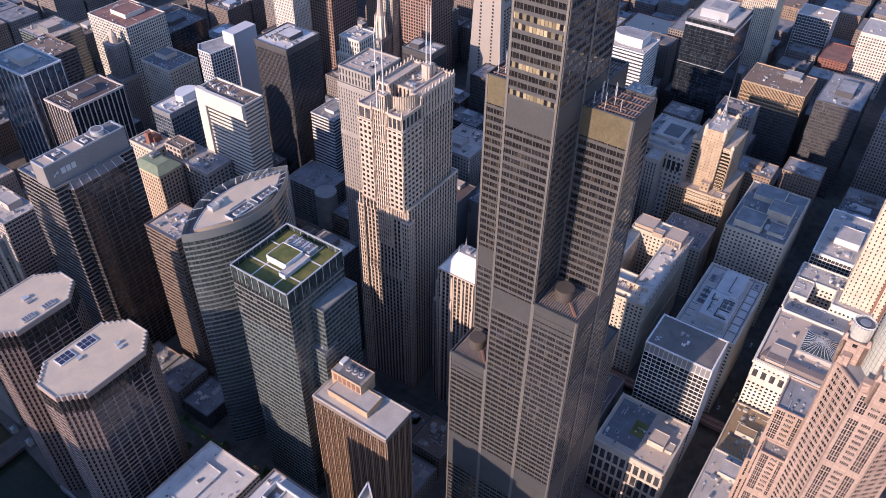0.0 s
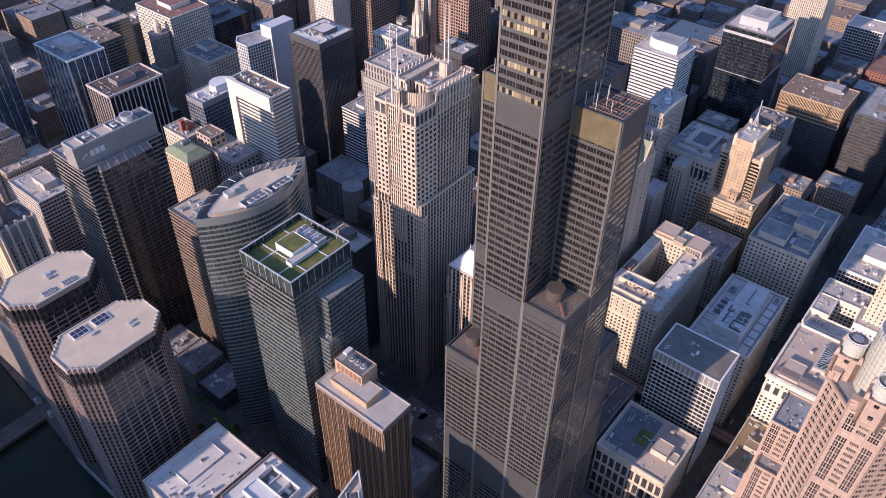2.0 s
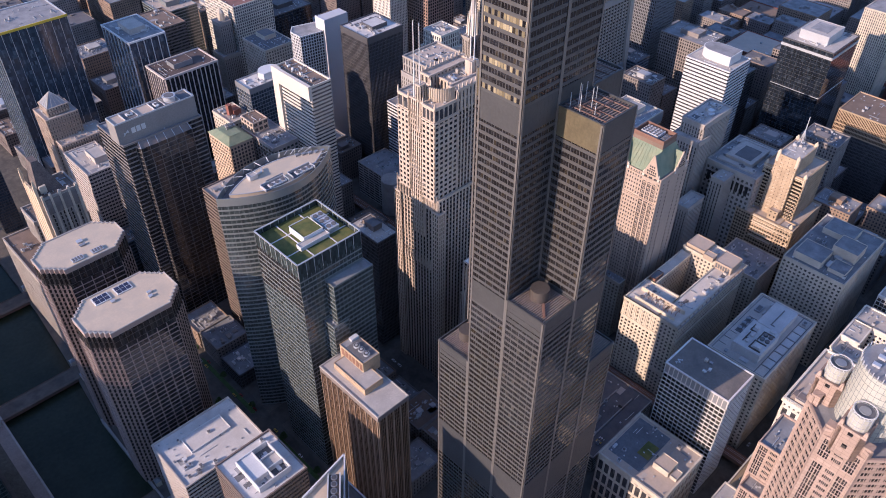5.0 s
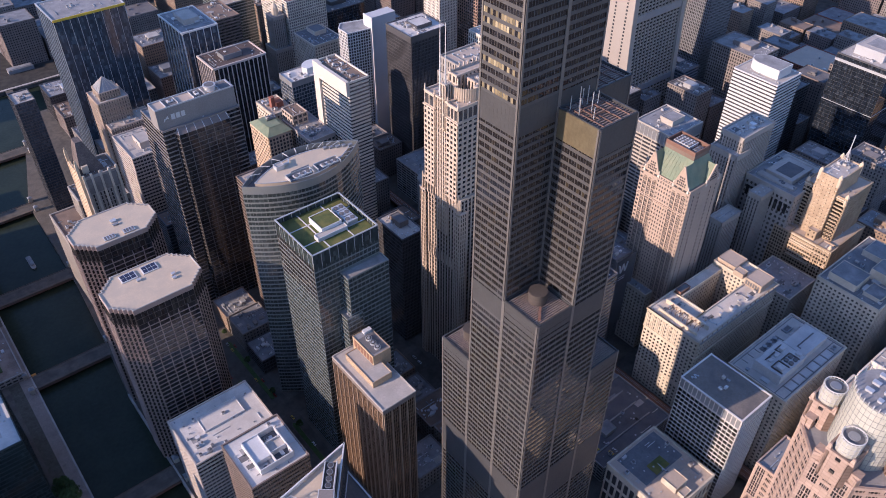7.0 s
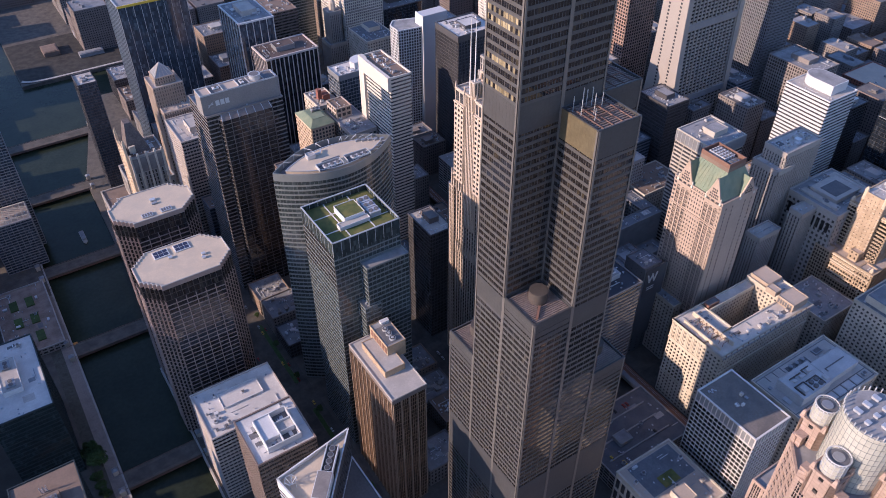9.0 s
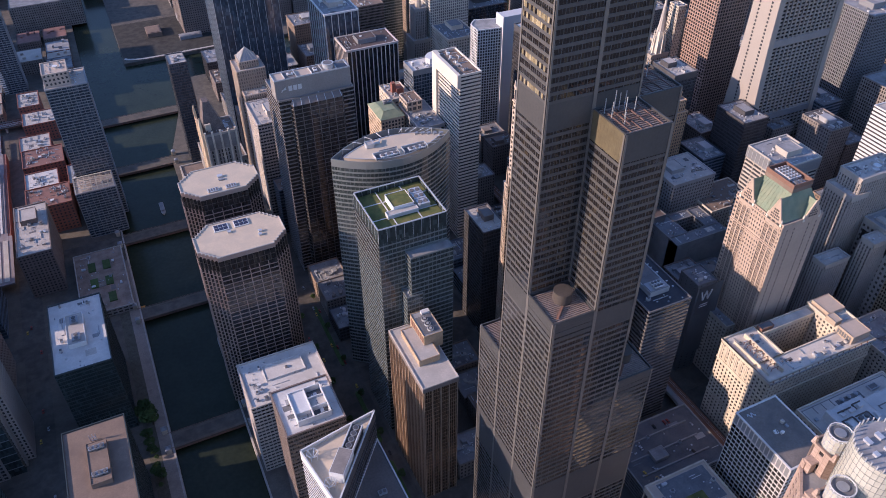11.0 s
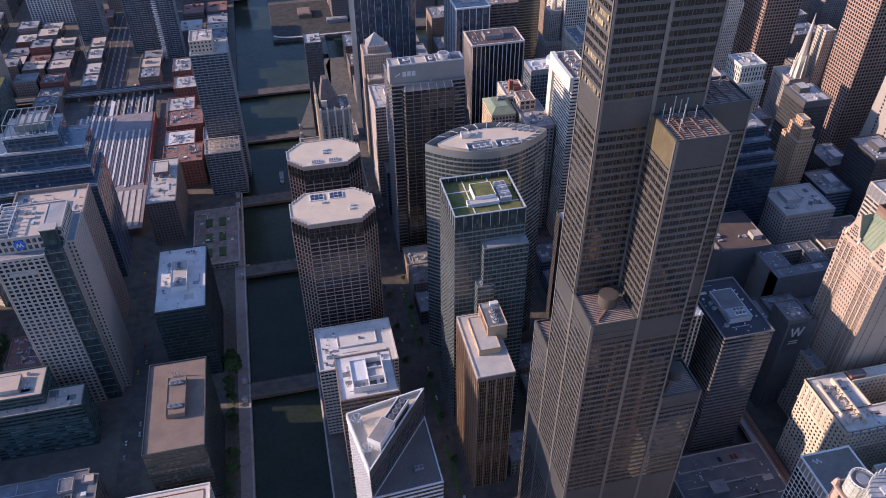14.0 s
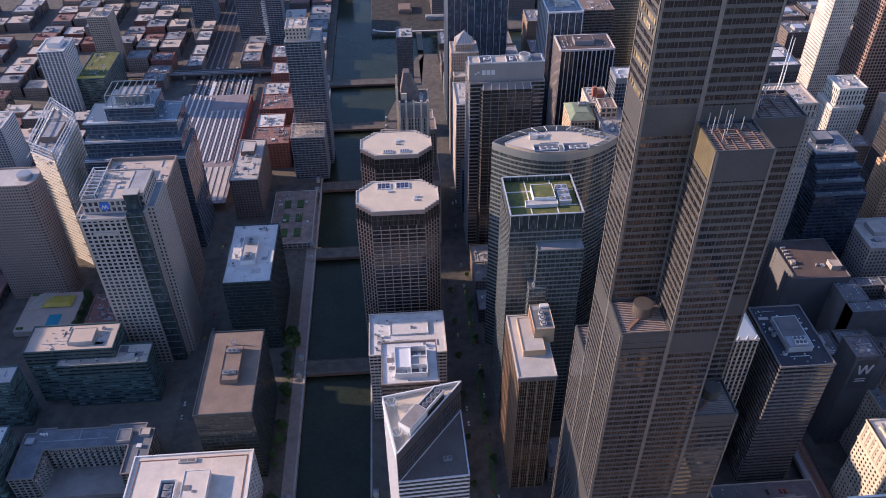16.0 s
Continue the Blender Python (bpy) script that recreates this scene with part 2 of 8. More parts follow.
    k, lines = len(poly), []
    for i in range(k):
        p, q = Vector(poly[i]), Vector(poly[(i + 1) % k])
        u = (q - p).normalized()
        lines.append((p + Vector((-u.y, u.x)) * d, u))
    out = []
    for i in range(k):
        (p, u), (q, w) = lines[i - 1], lines[i]
        den = u.x * w.y - u.y * w.x
        if abs(den) < 1e-5:
            out.append(tuple(q))
        else:
            s = ((q.x - p.x) * w.y - (q.y - p.y) * w.x) / den
            out.append((p.x + u.x * s, p.y + u.y * s))
    return out


def thing(name, label, category, x=0.0, y=0.0, z=0.0, group="", kind=""):
    ob = new(name)
    ob.empty_display_size = 2
    ob.location = (x, y, z)
    return tagged(ob, label, category, group, kind)


def part(name, shape, material, parent, label="", kind=""):
    """One mesh under a thing or a part; the shape is given in world metres."""
    me = shape if isinstance(shape, bpy.types.Mesh) else shape.mesh(name)
    if not me.materials:
        me.materials.append(material)
    ob = new(name, me)
    ob.parent = parent
    off = Vector((0, 0, 0))
    o = parent
    while o:
        off += o.location
        o = o.parent
    ob.matrix_parent_inverse = Matrix.Translation(-off) if parent and parent.parent is None else Matrix()
    return tagged(ob, label, kind=kind)


def solo(name, shape, material, label, category, kind="", group=""):
    me = shape.mesh(name)
    me.materials.append(material)
    return tagged(new(name, me), label, category, group, kind)


OCCUPIED = []


class Style:
    """A wall's rhythm: bay and pier, storey and spandrel, with the depth by which each stands out of the glass."""

    def __init__(self, wall, glass, bay=3.0, pier=1.0, pd=0.5, floor=3.9, span=1.4, sd=0.35, span_mat=None, top=0.0, base=0.0):
        self.wall, self.glass, self.bay, self.pier, self.pd, self.floor, self.span, self.sd = wall, glass, bay, pier, pd, floor, span, sd
        self.span_mat, self.top, self.base = span_mat, top, base


def facade(piers, spans, p, q, z0, z1, st):
    """The lattice of one wall; returns its window cells."""
    p, q = Vector(p), Vector(q)
    length = (q - p).length
    u = (q - p) / length
    n = Vector((u.y, -u.x))
    k = max(1, round(length / st.bay))
    w = length / k
    zt = z1 - st.top
    rows = max(1, round((zt - z0 - st.base) / st.floor))
    h = (zt - z0 - st.base) / rows
    if st.pier > 0:
        for i in range(k + 1):
            a0, a1 = max(0.0, i * w - st.pier / 2), min(length, i * w + st.pier / 2)
            piers.slab(p, u, n, a0, a1, -0.1, st.pd, z0, z1)
    if st.top > 0:
        spans.slab(p, u, n, 0, length, -0.1, max(st.sd, st.pd) - 0.03, zt, z1)
    if st.base > 0:
        spans.slab(p, u, n, 0, length, -0.1, st.sd, z0, z0 + st.base)
    if st.span > 0:
        for j in range(rows):
            z = z0 + st.base + j * h
            spans.slab(p, u, n, 0, length, -0.1, st.sd, z, z + st.span)
    cells = []
    ww, hh = w - st.pier, h - st.span
    if ww > 0.3 and hh > 0.3:
        for j in range(rows):
            for i in range(k):
                cells.append((p + u * ((i + 0.5) * w), n, z0 + st.base + j * h + st.span + hh / 2, ww, hh))
    return cells


def roof_bits(root, poly, z):
    """Small furniture of a flat roof: vents, pipes, hatches, kerbs and patches of felt."""
    x0, x1, y0, y1 = min(p[0] for p in poly) + 1.6, max(p[0] for p in poly) - 1.6, min(p[1] for p in poly) + 1.6, max(p[1] for p in poly) - 1.6
    w, d = x1 - x0, y1 - y0
    if w < 6 or d < 6 or x0 > 640 or y0 > 840:
        return
    rng = random.Random(int(x0 * 7 + y0 * 13 + z))
    bits = Shape()
    for q in range(min(26, int(w * d / 42) + 3)):
        x, y = rng.uniform(x0, x1 - 1.6), rng.uniform(y0, y1 - 1.6)
        a = rng.uniform(0.5, 1.4)
        bits.mark(rng.choice((0, 0, 1)))
        bits.box(x, x + a, y, y + rng.uniform(0.5, 1.4), z, z + rng.uniform(0.4, 1.3))
    for q in range(min(6, int(w * d / 220) + 1)):
        x, y = rng.uniform(x0, x1 - 3), rng.uniform(y0, y1 - 3)
        bits.mark(q % 2)
        if rng.random() < 0.5:
            bits.box(x, min(x1, x + rng.uniform(4, 14)), y, y + 0.35, z, z + 0.45)
        else:
            bits.box(x, x + 0.45, y, min(y1, y + rng.uniform(4, 14)), z, z + 0.6)
    for q in range(min(3, int(w * d / 400))):
        x, y = rng.uniform(x0, x1 - 3), rng.uniform(y0, y1 - 3)
        bits.mark(0)
        bits.box(x, x + 2.4, y, y + 2.4, z, z + 2.2)
        bits.mark(2)
        bits.box(x + 0.3, x + 2.1, y + 0.3, y + 2.1, z + 2.2, z + 2.5)
    for q in range(min(4, int(w * d / 260))):
        x, y = rng.uniform(x0, x1 - 7), rng.uniform(y0, y1 - 5)
        bits.mark(rng.choice((2, 3, 4)))
        bits.box(x, min(x1, x + rng.uniform(3, 9)), y, min(y1, y + rng.uniform(2, 7)), z - 0.02, z + 0.03)
    me = bits.mesh("roof_clutter")
    for m in (PALE_METAL, GREY_METAL, DARK_ROOF, GREY_ROOF, PALE_ROOF):
        me.materials.append(m)
    part("roof_clutter", me, None, root, kind="stuff")


def tier(root, poly, z0, z1, st, roof=None, parapet=1.1, panes=0, pane_sides=None, joined=False, sides=None, bits=True):
    """One storeyed block of a building: glass core, a lattice on each side, roof and parapet."""
    part("glazing", Shape().prism(poly, z0, z1 - 0.02, top=True), st.glass, root, kind="stuff")
    OCCUPIED.append((min(p[0] for p in poly), max(p[0] for p in poly), min(p[1] for p in poly), max(p[1] for p in poly)))
    k = len(poly)
    many = k > 12 or joined
    if many:
        piers, spans = Shape(), Shape()
    cells = []
    for i in range(k):
        if not many:
            piers, spans = Shape(), Shape()
        c = facade(piers, spans, poly[i], poly[(i + 1) % k], z0, z1, (sides or {}).get(i, st))
        if pane_sides is None or i in pane_sides:
            cells += c
        if not many or i == k - 1:
            if st.span_mat:
                if piers.v:
                    part("pier_frame", piers, st.wall, root, kind="stuff")
                if spans.v:
                    part("spandrel_frame", spans, st.span_mat, root, kind="stuff")
            else:
                piers.f += [tuple(a + len(piers.v) for a in f) for f in spans.f]
                piers.v += spans.v
                part("facade", piers, st.wall, root, kind="stuff")
    if roof:
        part("roof", Shape().prism(inset(poly, 0.3), z1 - 0.6, z1 + 0.04), roof, root)
        if parapet > 0:
            sh = Shape()
            inner = inset(poly, 0.55)
            outer = inset(poly, -max(st.pd, st.sd) - 0.05)
            for i in range(k):
                j = (i + 1) % k
                a, b, c, d = outer[i], outer[j], inner[j], inner[i]
                sh.quad((*a, z1 - 0.3), (*b, z1 - 0.3), (*b, z1 + parapet), (*a, z1 + parapet))
                sh.quad((*a, z1 + parapet), (*b, z1 + parapet), (*c, z1 + parapet), (*d, z1 + parapet))
                sh.quad((*c, z1), (*d, z1), (*d, z1 + parapet), (*c, z1 + parapet))
            part("parapet", sh, st.wall, root)
        if k == 4 and parapet > 0 and bits:
            roof_bits(root, poly, z1 + 0.04)
    if panes:
        cells.sort(key=lambda c: -c[2])
        meshes = {}
        for c, n, z, w, h in cells[:panes]:
            key = (round(w, 2), round(h, 2))
            if key not in meshes:
                me = Shape().slab((0, 0), (1, 0), (0, -1), -w / 2, w / 2, -0.05, 0.06, -h / 2, h / 2).mesh("window")
                me.materials.append(PANE)
                meshes[key] = me
            ob = new("window", meshes[key])
            ob.parent = root
            ob.location = Vector((c.x, c.y, z)) - root.location
            ob.rotation_euler = (0, 0, math.atan2(n.x, -n.y))
    return cells


FAN_MESH = {}


def fan_mesh(r):
    if r not in FAN_MESH:
        s = Shape()
        s.prism(ring(0, 0, r, 14), 0, 0.6)
        s.prism(ring(0, 0, r * 0.35, 8), 0.6, 0.75)
        me = s.mesh("fan")
        me.materials.append(DARK_ROOF)
        FAN_MESH[r] = me
    return FAN_MESH[r]


def roof_unit(root, x, y, z, w, d, h, fans=0, material=None):
    """An air handler on a roof, with its fans."""
    s = Shape().box(x - w / 2, x + w / 2, y - d / 2, y + d / 2, z + 0.3, z + h)
    s.box(x - w / 2 + 0.1, x - w / 2 + 0.5, y - d / 2 + 0.1, y + d / 2 - 0.1, z, z + 0.3)
    s.box(x + w / 2 - 0.5, x + w / 2 - 0.1, y - d / 2 + 0.1, y + d / 2 - 0.1, z, z + 0.3)
    s.box(x - w / 2 - 0.12, x + w / 2 + 0.12, y - d / 2 - 0.12, y + d / 2 + 0.12, z + h, z + h + 0.15)
    u = part("roof_unit", s, material or PALE_METAL, root)
    for i in range(fans):
        along = w >= d
        f = (i + 0.5) / fans - 0.5
        r = round(min(d if along else w, (w if along else d) / fans) * 0.4, 1)
        ob = new("fan", fan_mesh(r))
        ob.parent = u
        ob.location = (x + (f * w if along else 0), y + (0 if along else f * d), z + h + 0.12)
    return u


def penthouse(root, x0, x1, y0, y1, z, h, wall, roof, lip=0.5):
    """A plant room on a roof."""
    room = part("penthouse", Shape().box(x0, x1, y0, y1, z, z + h), wall, root)
    s = Shape().box(x0 + 0.3, x1 - 0.3, y0 + 0.3, y1 - 0.3, z + h + 0.005, z + h + 0.05)
    part("penthouse_roof", s, roof, room)
    s = Shape()
    for a in ((x0 - .1, x1 + .1, y0 - .1, y0 + .3), (x0 - .1, x1 + .1, y1 - .3, y1 + .1), (x0 - .1, x0 + .3, y0 + .3, y1 - .3), (x1 - .3, x1 + .1, y0 + .3, y1 - .3)):
        s.box(*a, z + h - 0.2, z + h + lip)
    part("coping", s, wall, room)


def clutter(root, x0, x1, y0, y1, z, n, rng, big=4.0):
    """Scattered plant on a roof: units, ducts and vents."""
    for i in range(n):
        w, d, h = rng.uniform(1.5, big), rng.uniform(1.5, big), rng.uniform(1.0, 2.6)
        x, y = rng.uniform(x0 + w, x1 - w) if x1 - x0 > 2 * w else (x0 + x1) / 2, rng.uniform(y0 + d, y1 - d) if y1 - y0 > 2 * d else (y0 + y1) / 2
        roof_unit(root, x, y, z, w, d, h, rng.choice((0, 0, 1, 2)), rng.choice((PALE_METAL, WHITE_PANEL, GREY_METAL, CONCRETE)))


def block(name, label, category, x0, x1, y0, y1, z, st, roof, z0=0.0, pent=(), junk=0, seed=1, parapet=1.1, panes=0, pane_sides=None, big=4.0, group="", joined=False, bits=True):
    """A plain rectangular building with plant on its roof."""
    root = thing(name, label, category, (x0 + x1) / 2, (y0 + y1) / 2, z0, group)
    tier(root, rect(x0, x1, y0, y1), z0, z, st, roof, parapet, panes, pane_sides, joined, bits=bits)
    for a0, a1, b0, b1, h in pent:
        penthouse(root, x0 + a0 * (x1 - x0), x0 + a1 * (x1 - x0), y0 + b0 * (y1 - y0), y0 + b1 * (y1 - y0), z + 0.04, h, st.wall, roof)
    if junk:
        clutter(root, x0 + 2, x1 - 2, y0 + 2, y1 - 2, z + 0.04, junk, random.Random(seed), big)
    return root


# ---- ground, river, streets ----
RIVER_W, RIVER_E = -188.0, -130.0
FORK0, FORK1 = 862.0, 945.0
BANK = [(-130, -4000), (-130, 330), (-117, 470), (-113, 660), (-90, 745), (-63, 853), (-50, FORK0)]   # east bank, bending to the fork


def bank_x(y):
    for (xa, ya), (xb, yb) in zip(BANK, BANK[1:]):
        if y <= yb:
            return xa + (xb - xa) * (y - ya) / (yb - ya)
    return BANK[-1][0]


g = Shape()
g.quad((-4000, -4000, 0), (RIVER_W, -4000, 0), (RIVER_W, 5000, 0), (-4000, 5000, 0))
for (xa, ya), (xb, yb) in zip(BANK, BANK[1:]):
    g.quad((xa, ya, 0), (4000, ya, 0), (4000, yb, 0), (xb, yb, 0))
    g.quad((xb, yb, 0), (xb, yb, -9), (xa, ya, -9), (xa, ya, 0))
g.quad((RIVER_E, FORK1, 0), (4000, FORK1, 0), (4000, 5000, 0), (RIVER_E, 5000, 0))
g.quad((RIVER_W, -4000, 0), (RIVER_W, -4000, -9), (RIVER_W, 5000, -9), (RIVER_W, 5000, 0))
g.quad((RIVER_E, 5000, 0), (RIVER_E, 5000, -9), (RIVER_E, FORK1, -9), (RIVER_E, FORK1, 0))
g.quad((BANK[-1][0], FORK0, 0), (BANK[-1][0], FORK0, -9), (4000, FORK0, -9), (4000, FORK0, 0))
g.quad((4000, FORK1, 0), (4000, FORK1, -9), (RIVER_E, FORK1, -9), (RIVER_E, FORK1, 0))
solo("ground", g, ASPHALT, "dark asphalt city ground split by a river channel", "ground", "structure")
w = Shape()
w.quad((RIVER_W - 1, -4000, -5), (-40, -4000, -5), (-40, FORK1 + 1, -5), (RIVER_W - 1, FORK1 + 1, -5))
w.quad((-40, FORK0 - 1, -5), (4000, FORK0 - 1, -5), (4000, FORK1 + 1, -5), (-40, FORK1 + 1, -5))
w.quad((RIVER_W - 1, FORK1 + 1, -5), (RIVER_E + 1, FORK1 + 1, -5), (RIVER_E + 1, 5000, -5), (RIVER_W - 1, 5000, -5))
solo("water", w, WATER, "dark green still river water in shade", "river", "structure")

STREETS_X = (-660, -530, -405, -282, -43, 84, 206, 330, 452, 573, 692, 808, 925)
STREETS_Y = (-345, -200, -55, 88, 232, 384, 516, 653, 757, 870, 990, 1110)
for i in range(len(STREETS_X) - 1):
    for j in range(len(STREETS_Y) - 1):
        x0, x1, y0, y1 = STREETS_X[i] + 9.5, STREETS_X[i + 1] - 9.5, STREETS_Y[j] + 8.5, STREETS_Y[j + 1] - 8.5
        if STREETS_X[i] == -43:
            x0 += 6
        if STREETS_X[i] == -282:
            for a, b in ((x0, RIVER_W), (RIVER_E, x1 - 6)):
                if y0 < FORK0 < y1 and a > -150:
                    continue
                e0, e1 = (bank_x(y0), bank_x(y1)) if a > -150 else (a, a)
                solo("pavement", Shape().prism([(e0 + 0.3, y0), (b - 0.3, y0), (b - 0.3, y1), (e1 + 0.3, y1)], 0.0, 0.16), PAVING, "grey concrete pavement with raised kerb beside the river", "pavement", "structure")
            continue
        if y1 > FORK0 and y0 < FORK1 and x1 > RIVER_E:
            y0 = FORK1 + 4
        solo("pavement", Shape().box(x0, x1, y0, y1, 0.0, 0.16), PAVING, "grey concrete city block pavement with raised kerb", "pavement", "structure")


def bridge(y, w=16.0):
    """A low bascule bridge with trusses beside the deck and a small house at each bank."""
    RIVER_E = bank_x(y)
    root = thing("bridge", "low steel bascule road bridge across the river", "bridge", (RIVER_W + RIVER_E) / 2, y, group="river bridges")
    part("deck", Shape().box(RIVER_W - 3, RIVER_E + 3, y - w / 2, y + w / 2, -0.9, 0.12), ASPHALT, root)
    for s in (-1, 1):
        t = Shape()
        yy = y + s * w / 2
        t.box(RIVER_W - 3, RIVER_E + 3, yy - 0.3, yy + 0.3, -2.6, -0.9)
        t.box(RIVER_W - 3, RIVER_E + 3, yy - 0.15, yy + 0.15, 1.0, 1.2)
        for k in range(20):
            x = RIVER_W + k * 3
            t.box(x - 0.1, x + 0.1, yy - 0.1, yy + 0.1, 0.1, 1.0)
        part("truss", t, DARK_RUST, root)
        part("footway", Shape().box(RIVER_W - 3, RIVER_E + 3, yy - 0.2 - (2.4 if s > 0 else 0), yy + 0.2 + (2.4 if s < 0 else 0), 0.121, 0.26), PAVING, root)
        for x in (RIVER_W - 4, RIVER_E + 4):
            hut = part("bridge_house", Shape().box(x - 2, x + 2, yy - 2 + s * 2.4, yy + 2 + s * 2.4, -4, 5.5), LIMESTONE, root)
            part("house_roof", Shape().frustum(rect(x - 2.4, x + 2.4, yy - 2.4 + s * 2.4, yy + 2.4 + s * 2.4), 5.5, rect(x - 0.4, x + 0.4, yy - 0.4 + s * 2.4, yy + 0.4 + s * 2.4), 7.2), GREY_METAL, hut)


for y in (88, 232, 392, 516, 653, 778):
    bridge(y)

# ---- the bundled-tube tower ----
T = 22.86
BUNDLED = Style(BLACK_ALUMINIUM, BRONZE_MIRROR, 1.524, 0.12, 0.03, 3.92, 1.55, 0.15)
# Top band of west faces: its warm sunlit tone is put into the colour.
SUNLIT_OCHRE = surface("sunlit_ochre", (0.125, 0.105, 0.062), 0.5, var=0.3, big=5)
SUNLIT_BLIND = glazing("sunlit_blind", (0.30, 0.25, 0.15), (0.50, 0.42, 0.26), 0.5, each=True)
LOUVRES = ((100, 131), (248, 261), (351, 364), (424, 441))


def bundled_tower():
    """Nine square tubes that end at four heights, with louvred plant storeys."""
    root = thing("skyscraper", "very tall black bundled-tube office skyscraper of dark aluminium and glass", "skyscraper", 34, 34)
    tops = {(0, 0): 262, (1, 0): 357, (2, 0): 200, (0, 1): 442, (1, 1): 442, (2, 1): 357, (0, 2): 200, (1, 2): 357, (2, 2): 262}
    hollow = lambda i, j: tops.get((i, j), 0)
    for (i, j), top in tops.items():
        part("glazing", Shape().box(i * T, i * T + T, j * T, j * T + T, 0, top - 1.5), BRONZE_MIRROR, root, kind="stuff")
        OCCUPIED.append((i * T, i * T + T, j * T, j * T + T))
        for di, dj, p, q in ((0, -1, (i, j), (i + 1, j)), (1, 0, (i + 1, j), (i + 1, j + 1)), (0, 1, (i + 1, j + 1), (i, j + 1)), (-1, 0, (i, j + 1), (i, j))):
            low = hollow(i + di, j + dj)
            if low >= top:
                continue
            P, Q = Vector((p[0] * T, p[1] * T)), Vector((q[0] * T, q[1] * T))
            u = (Q - P) / T
            n = Vector((u.y, -u.x))
            piers, spans, lou = Shape(), Shape(), Shape()
            cells = facade(piers, spans, P, Q, low, top, BUNDLED)
            for k in range(6):
                a = min(max(k * T / 5, 0.45), T - 0.45)
                wd = 0.9 if k in (0, 5) else 0.34
                piers.slab(P, u, n, a - wd / 2, a + wd / 2, -0.1, 0.3 if k in (0, 5) else 0.12, low, top)
            piers.f += [tuple(a + len(piers.v) for a in f) for f in spans.f]
            piers.v += spans.v
            wall = part("facade", piers, BLACK_ALUMINIUM, root, kind="stuff")
            bands = [b for b in LOUVRES if b[0] < top - 20 and b[1] > low] + [(top - 13.5, top)] * (top < 400)
            for b0, b1 in bands:
                z0, z1 = max(b0, low), min(b1, top + 0.3)
                if z1 - z0 < 2:
                    continue
                lou = Shape()
                if top < 300 and z0 > 150:
                    for q in range(4):
                        lou.slab(P, u, n, 0.9, T - 0.9, 0.05, 0.205, z0 + q * (z1 - z0) / 4 + (0.9 if q < 3 else 0.4), z0 + (q + 1) * (z1 - z0) / 4)
                else:
                    lou.slab(P, u, n, 0.9, T - 0.9, 0.05, 0.205, z0, z1)
                for k in range(1, 10):
                    a = k * T / 10
                    lou.slab(P, u, n, a - 0.1, a + 0.1, 0.2, 0.235, z0, z1)
                part("louvre_panel", lou, SUNLIT_OCHRE if (di < 0 and top == 357 and z0 > 343) else LOUVRE_METAL, root)
            for a0, a1 in ((0.0, 0.9), (T - 0.9, T)):
                part("corner_column", Shape().slab(P, u, n, a0, a1, 0.25, 0.42, low, top), CORNER_GLINT, root)
    # stepped roofs
    for (i, j), top in tops.items():
        x0, y0 = i * T, j * T
        part("roof", Shape().box(x0 + 0.6, x0 + T - 0.6, y0 + 0.6, y0 + T - 0.6, top - 1.9, top - 1.2), DARK_ROOF, root)
        s = Shape()
        for a in ((x0, x0 + T, y0, y0 + 0.6), (x0, x0 + T, y0 + T - 0.6, y0 + T), (x0, x0 + 0.6, y0 + 0.6, y0 + T - 0.6), (x0 + T - 0.6, x0 + T, y0 + 0.6, y0 + T - 0.6)):
            s.box(*a, top - 1.5, top + 0.35)
        part("parapet", s, LOUVRE_METAL, root)
        if top > 400:
            continue
        slats = Shape()
        k = 18 if top < 300 else 14
        for a in range(k):
            f = 1.2 + (a + 0.5) * (T - 2.4) / k
            slats.box(x0 + 1, x0 + T - 1, y0 + f - 0.28, y0 + f + 0.28, top - 1.2, top - 0.5)
        part("roof_slats", slats, TAN_STEEL, root, "weathered tan steel roof slats")
        if top > 300:
            cross = Shape()
            for a in range(4):
                f = 1.2 + (a + 0.5) * (T - 2.4) / 4
                cross.box(x0 + f - 0.2, x0 + f + 0.2, y0 + 1, y0 + T - 1, top - 0.5, top - 0.1)
            for a, b in ((6, 9), (13, 15)):
                cross.box(x0 + a, x0 + a + 0.5, y0 + 6, y0 + 17, top - 0.1, top + 0.4)
                cross.box(x0 + 5, x0 + 18, y0 + b, y0 + b + 0.5, top - 0.1, top + 0.4)
            part("roof_framework", cross, DARK_RUST, root, "rust-brown steel roof framework", kind="stuff")
            for a, b, h in ((3, 14, 7), (6, 17, 10), (8, 12, 9), (12, 18, 8), (5, 8, 5), (10, 19, 7), (15, 15, 6), (3, 19, 6)):
                part("antenna", Shape().beam((x0 + a, y0 + b, top - 1), (x0 + a, y0 + b, top + h), 0.28), PALE_METAL, root)
        else:
            cx, cy = x0 + T * 0.57, y0 + T * 0.6
            part("cooling_drum", Shape().prism(ring(cx, cy, 4.6, 28), top - 1.2, top + 5.5).prism(ring(cx, cy, 4.0, 28), top + 5.5, top + 5.6), DARK_STEEL, root, "dark round cooling drum")
            part("service_ramp", Shape().beam((cx - 3, cy - 5, top + 0.2), (cx - 9, cy - 10.5, top - 0.2), 1.1), RUST, root)
    # windows behind blinds, on the storeys passed nearest
    w, h = 1.524 - 0.2, 3.92 - 1.54
    mesh = Shape().slab((0, 0), (1, 0), (0, -1), -w / 2, w / 2, -0.02, 0.05, -h / 2, h / 2).mesh("window")
    mesh.materials.append(PANE)
    rows = round(262 / 3.92)
    hh = 262 / rows
    for r in range(rows - 23, rows - 3):
        for k in range(15):
            ob = new("window", mesh)
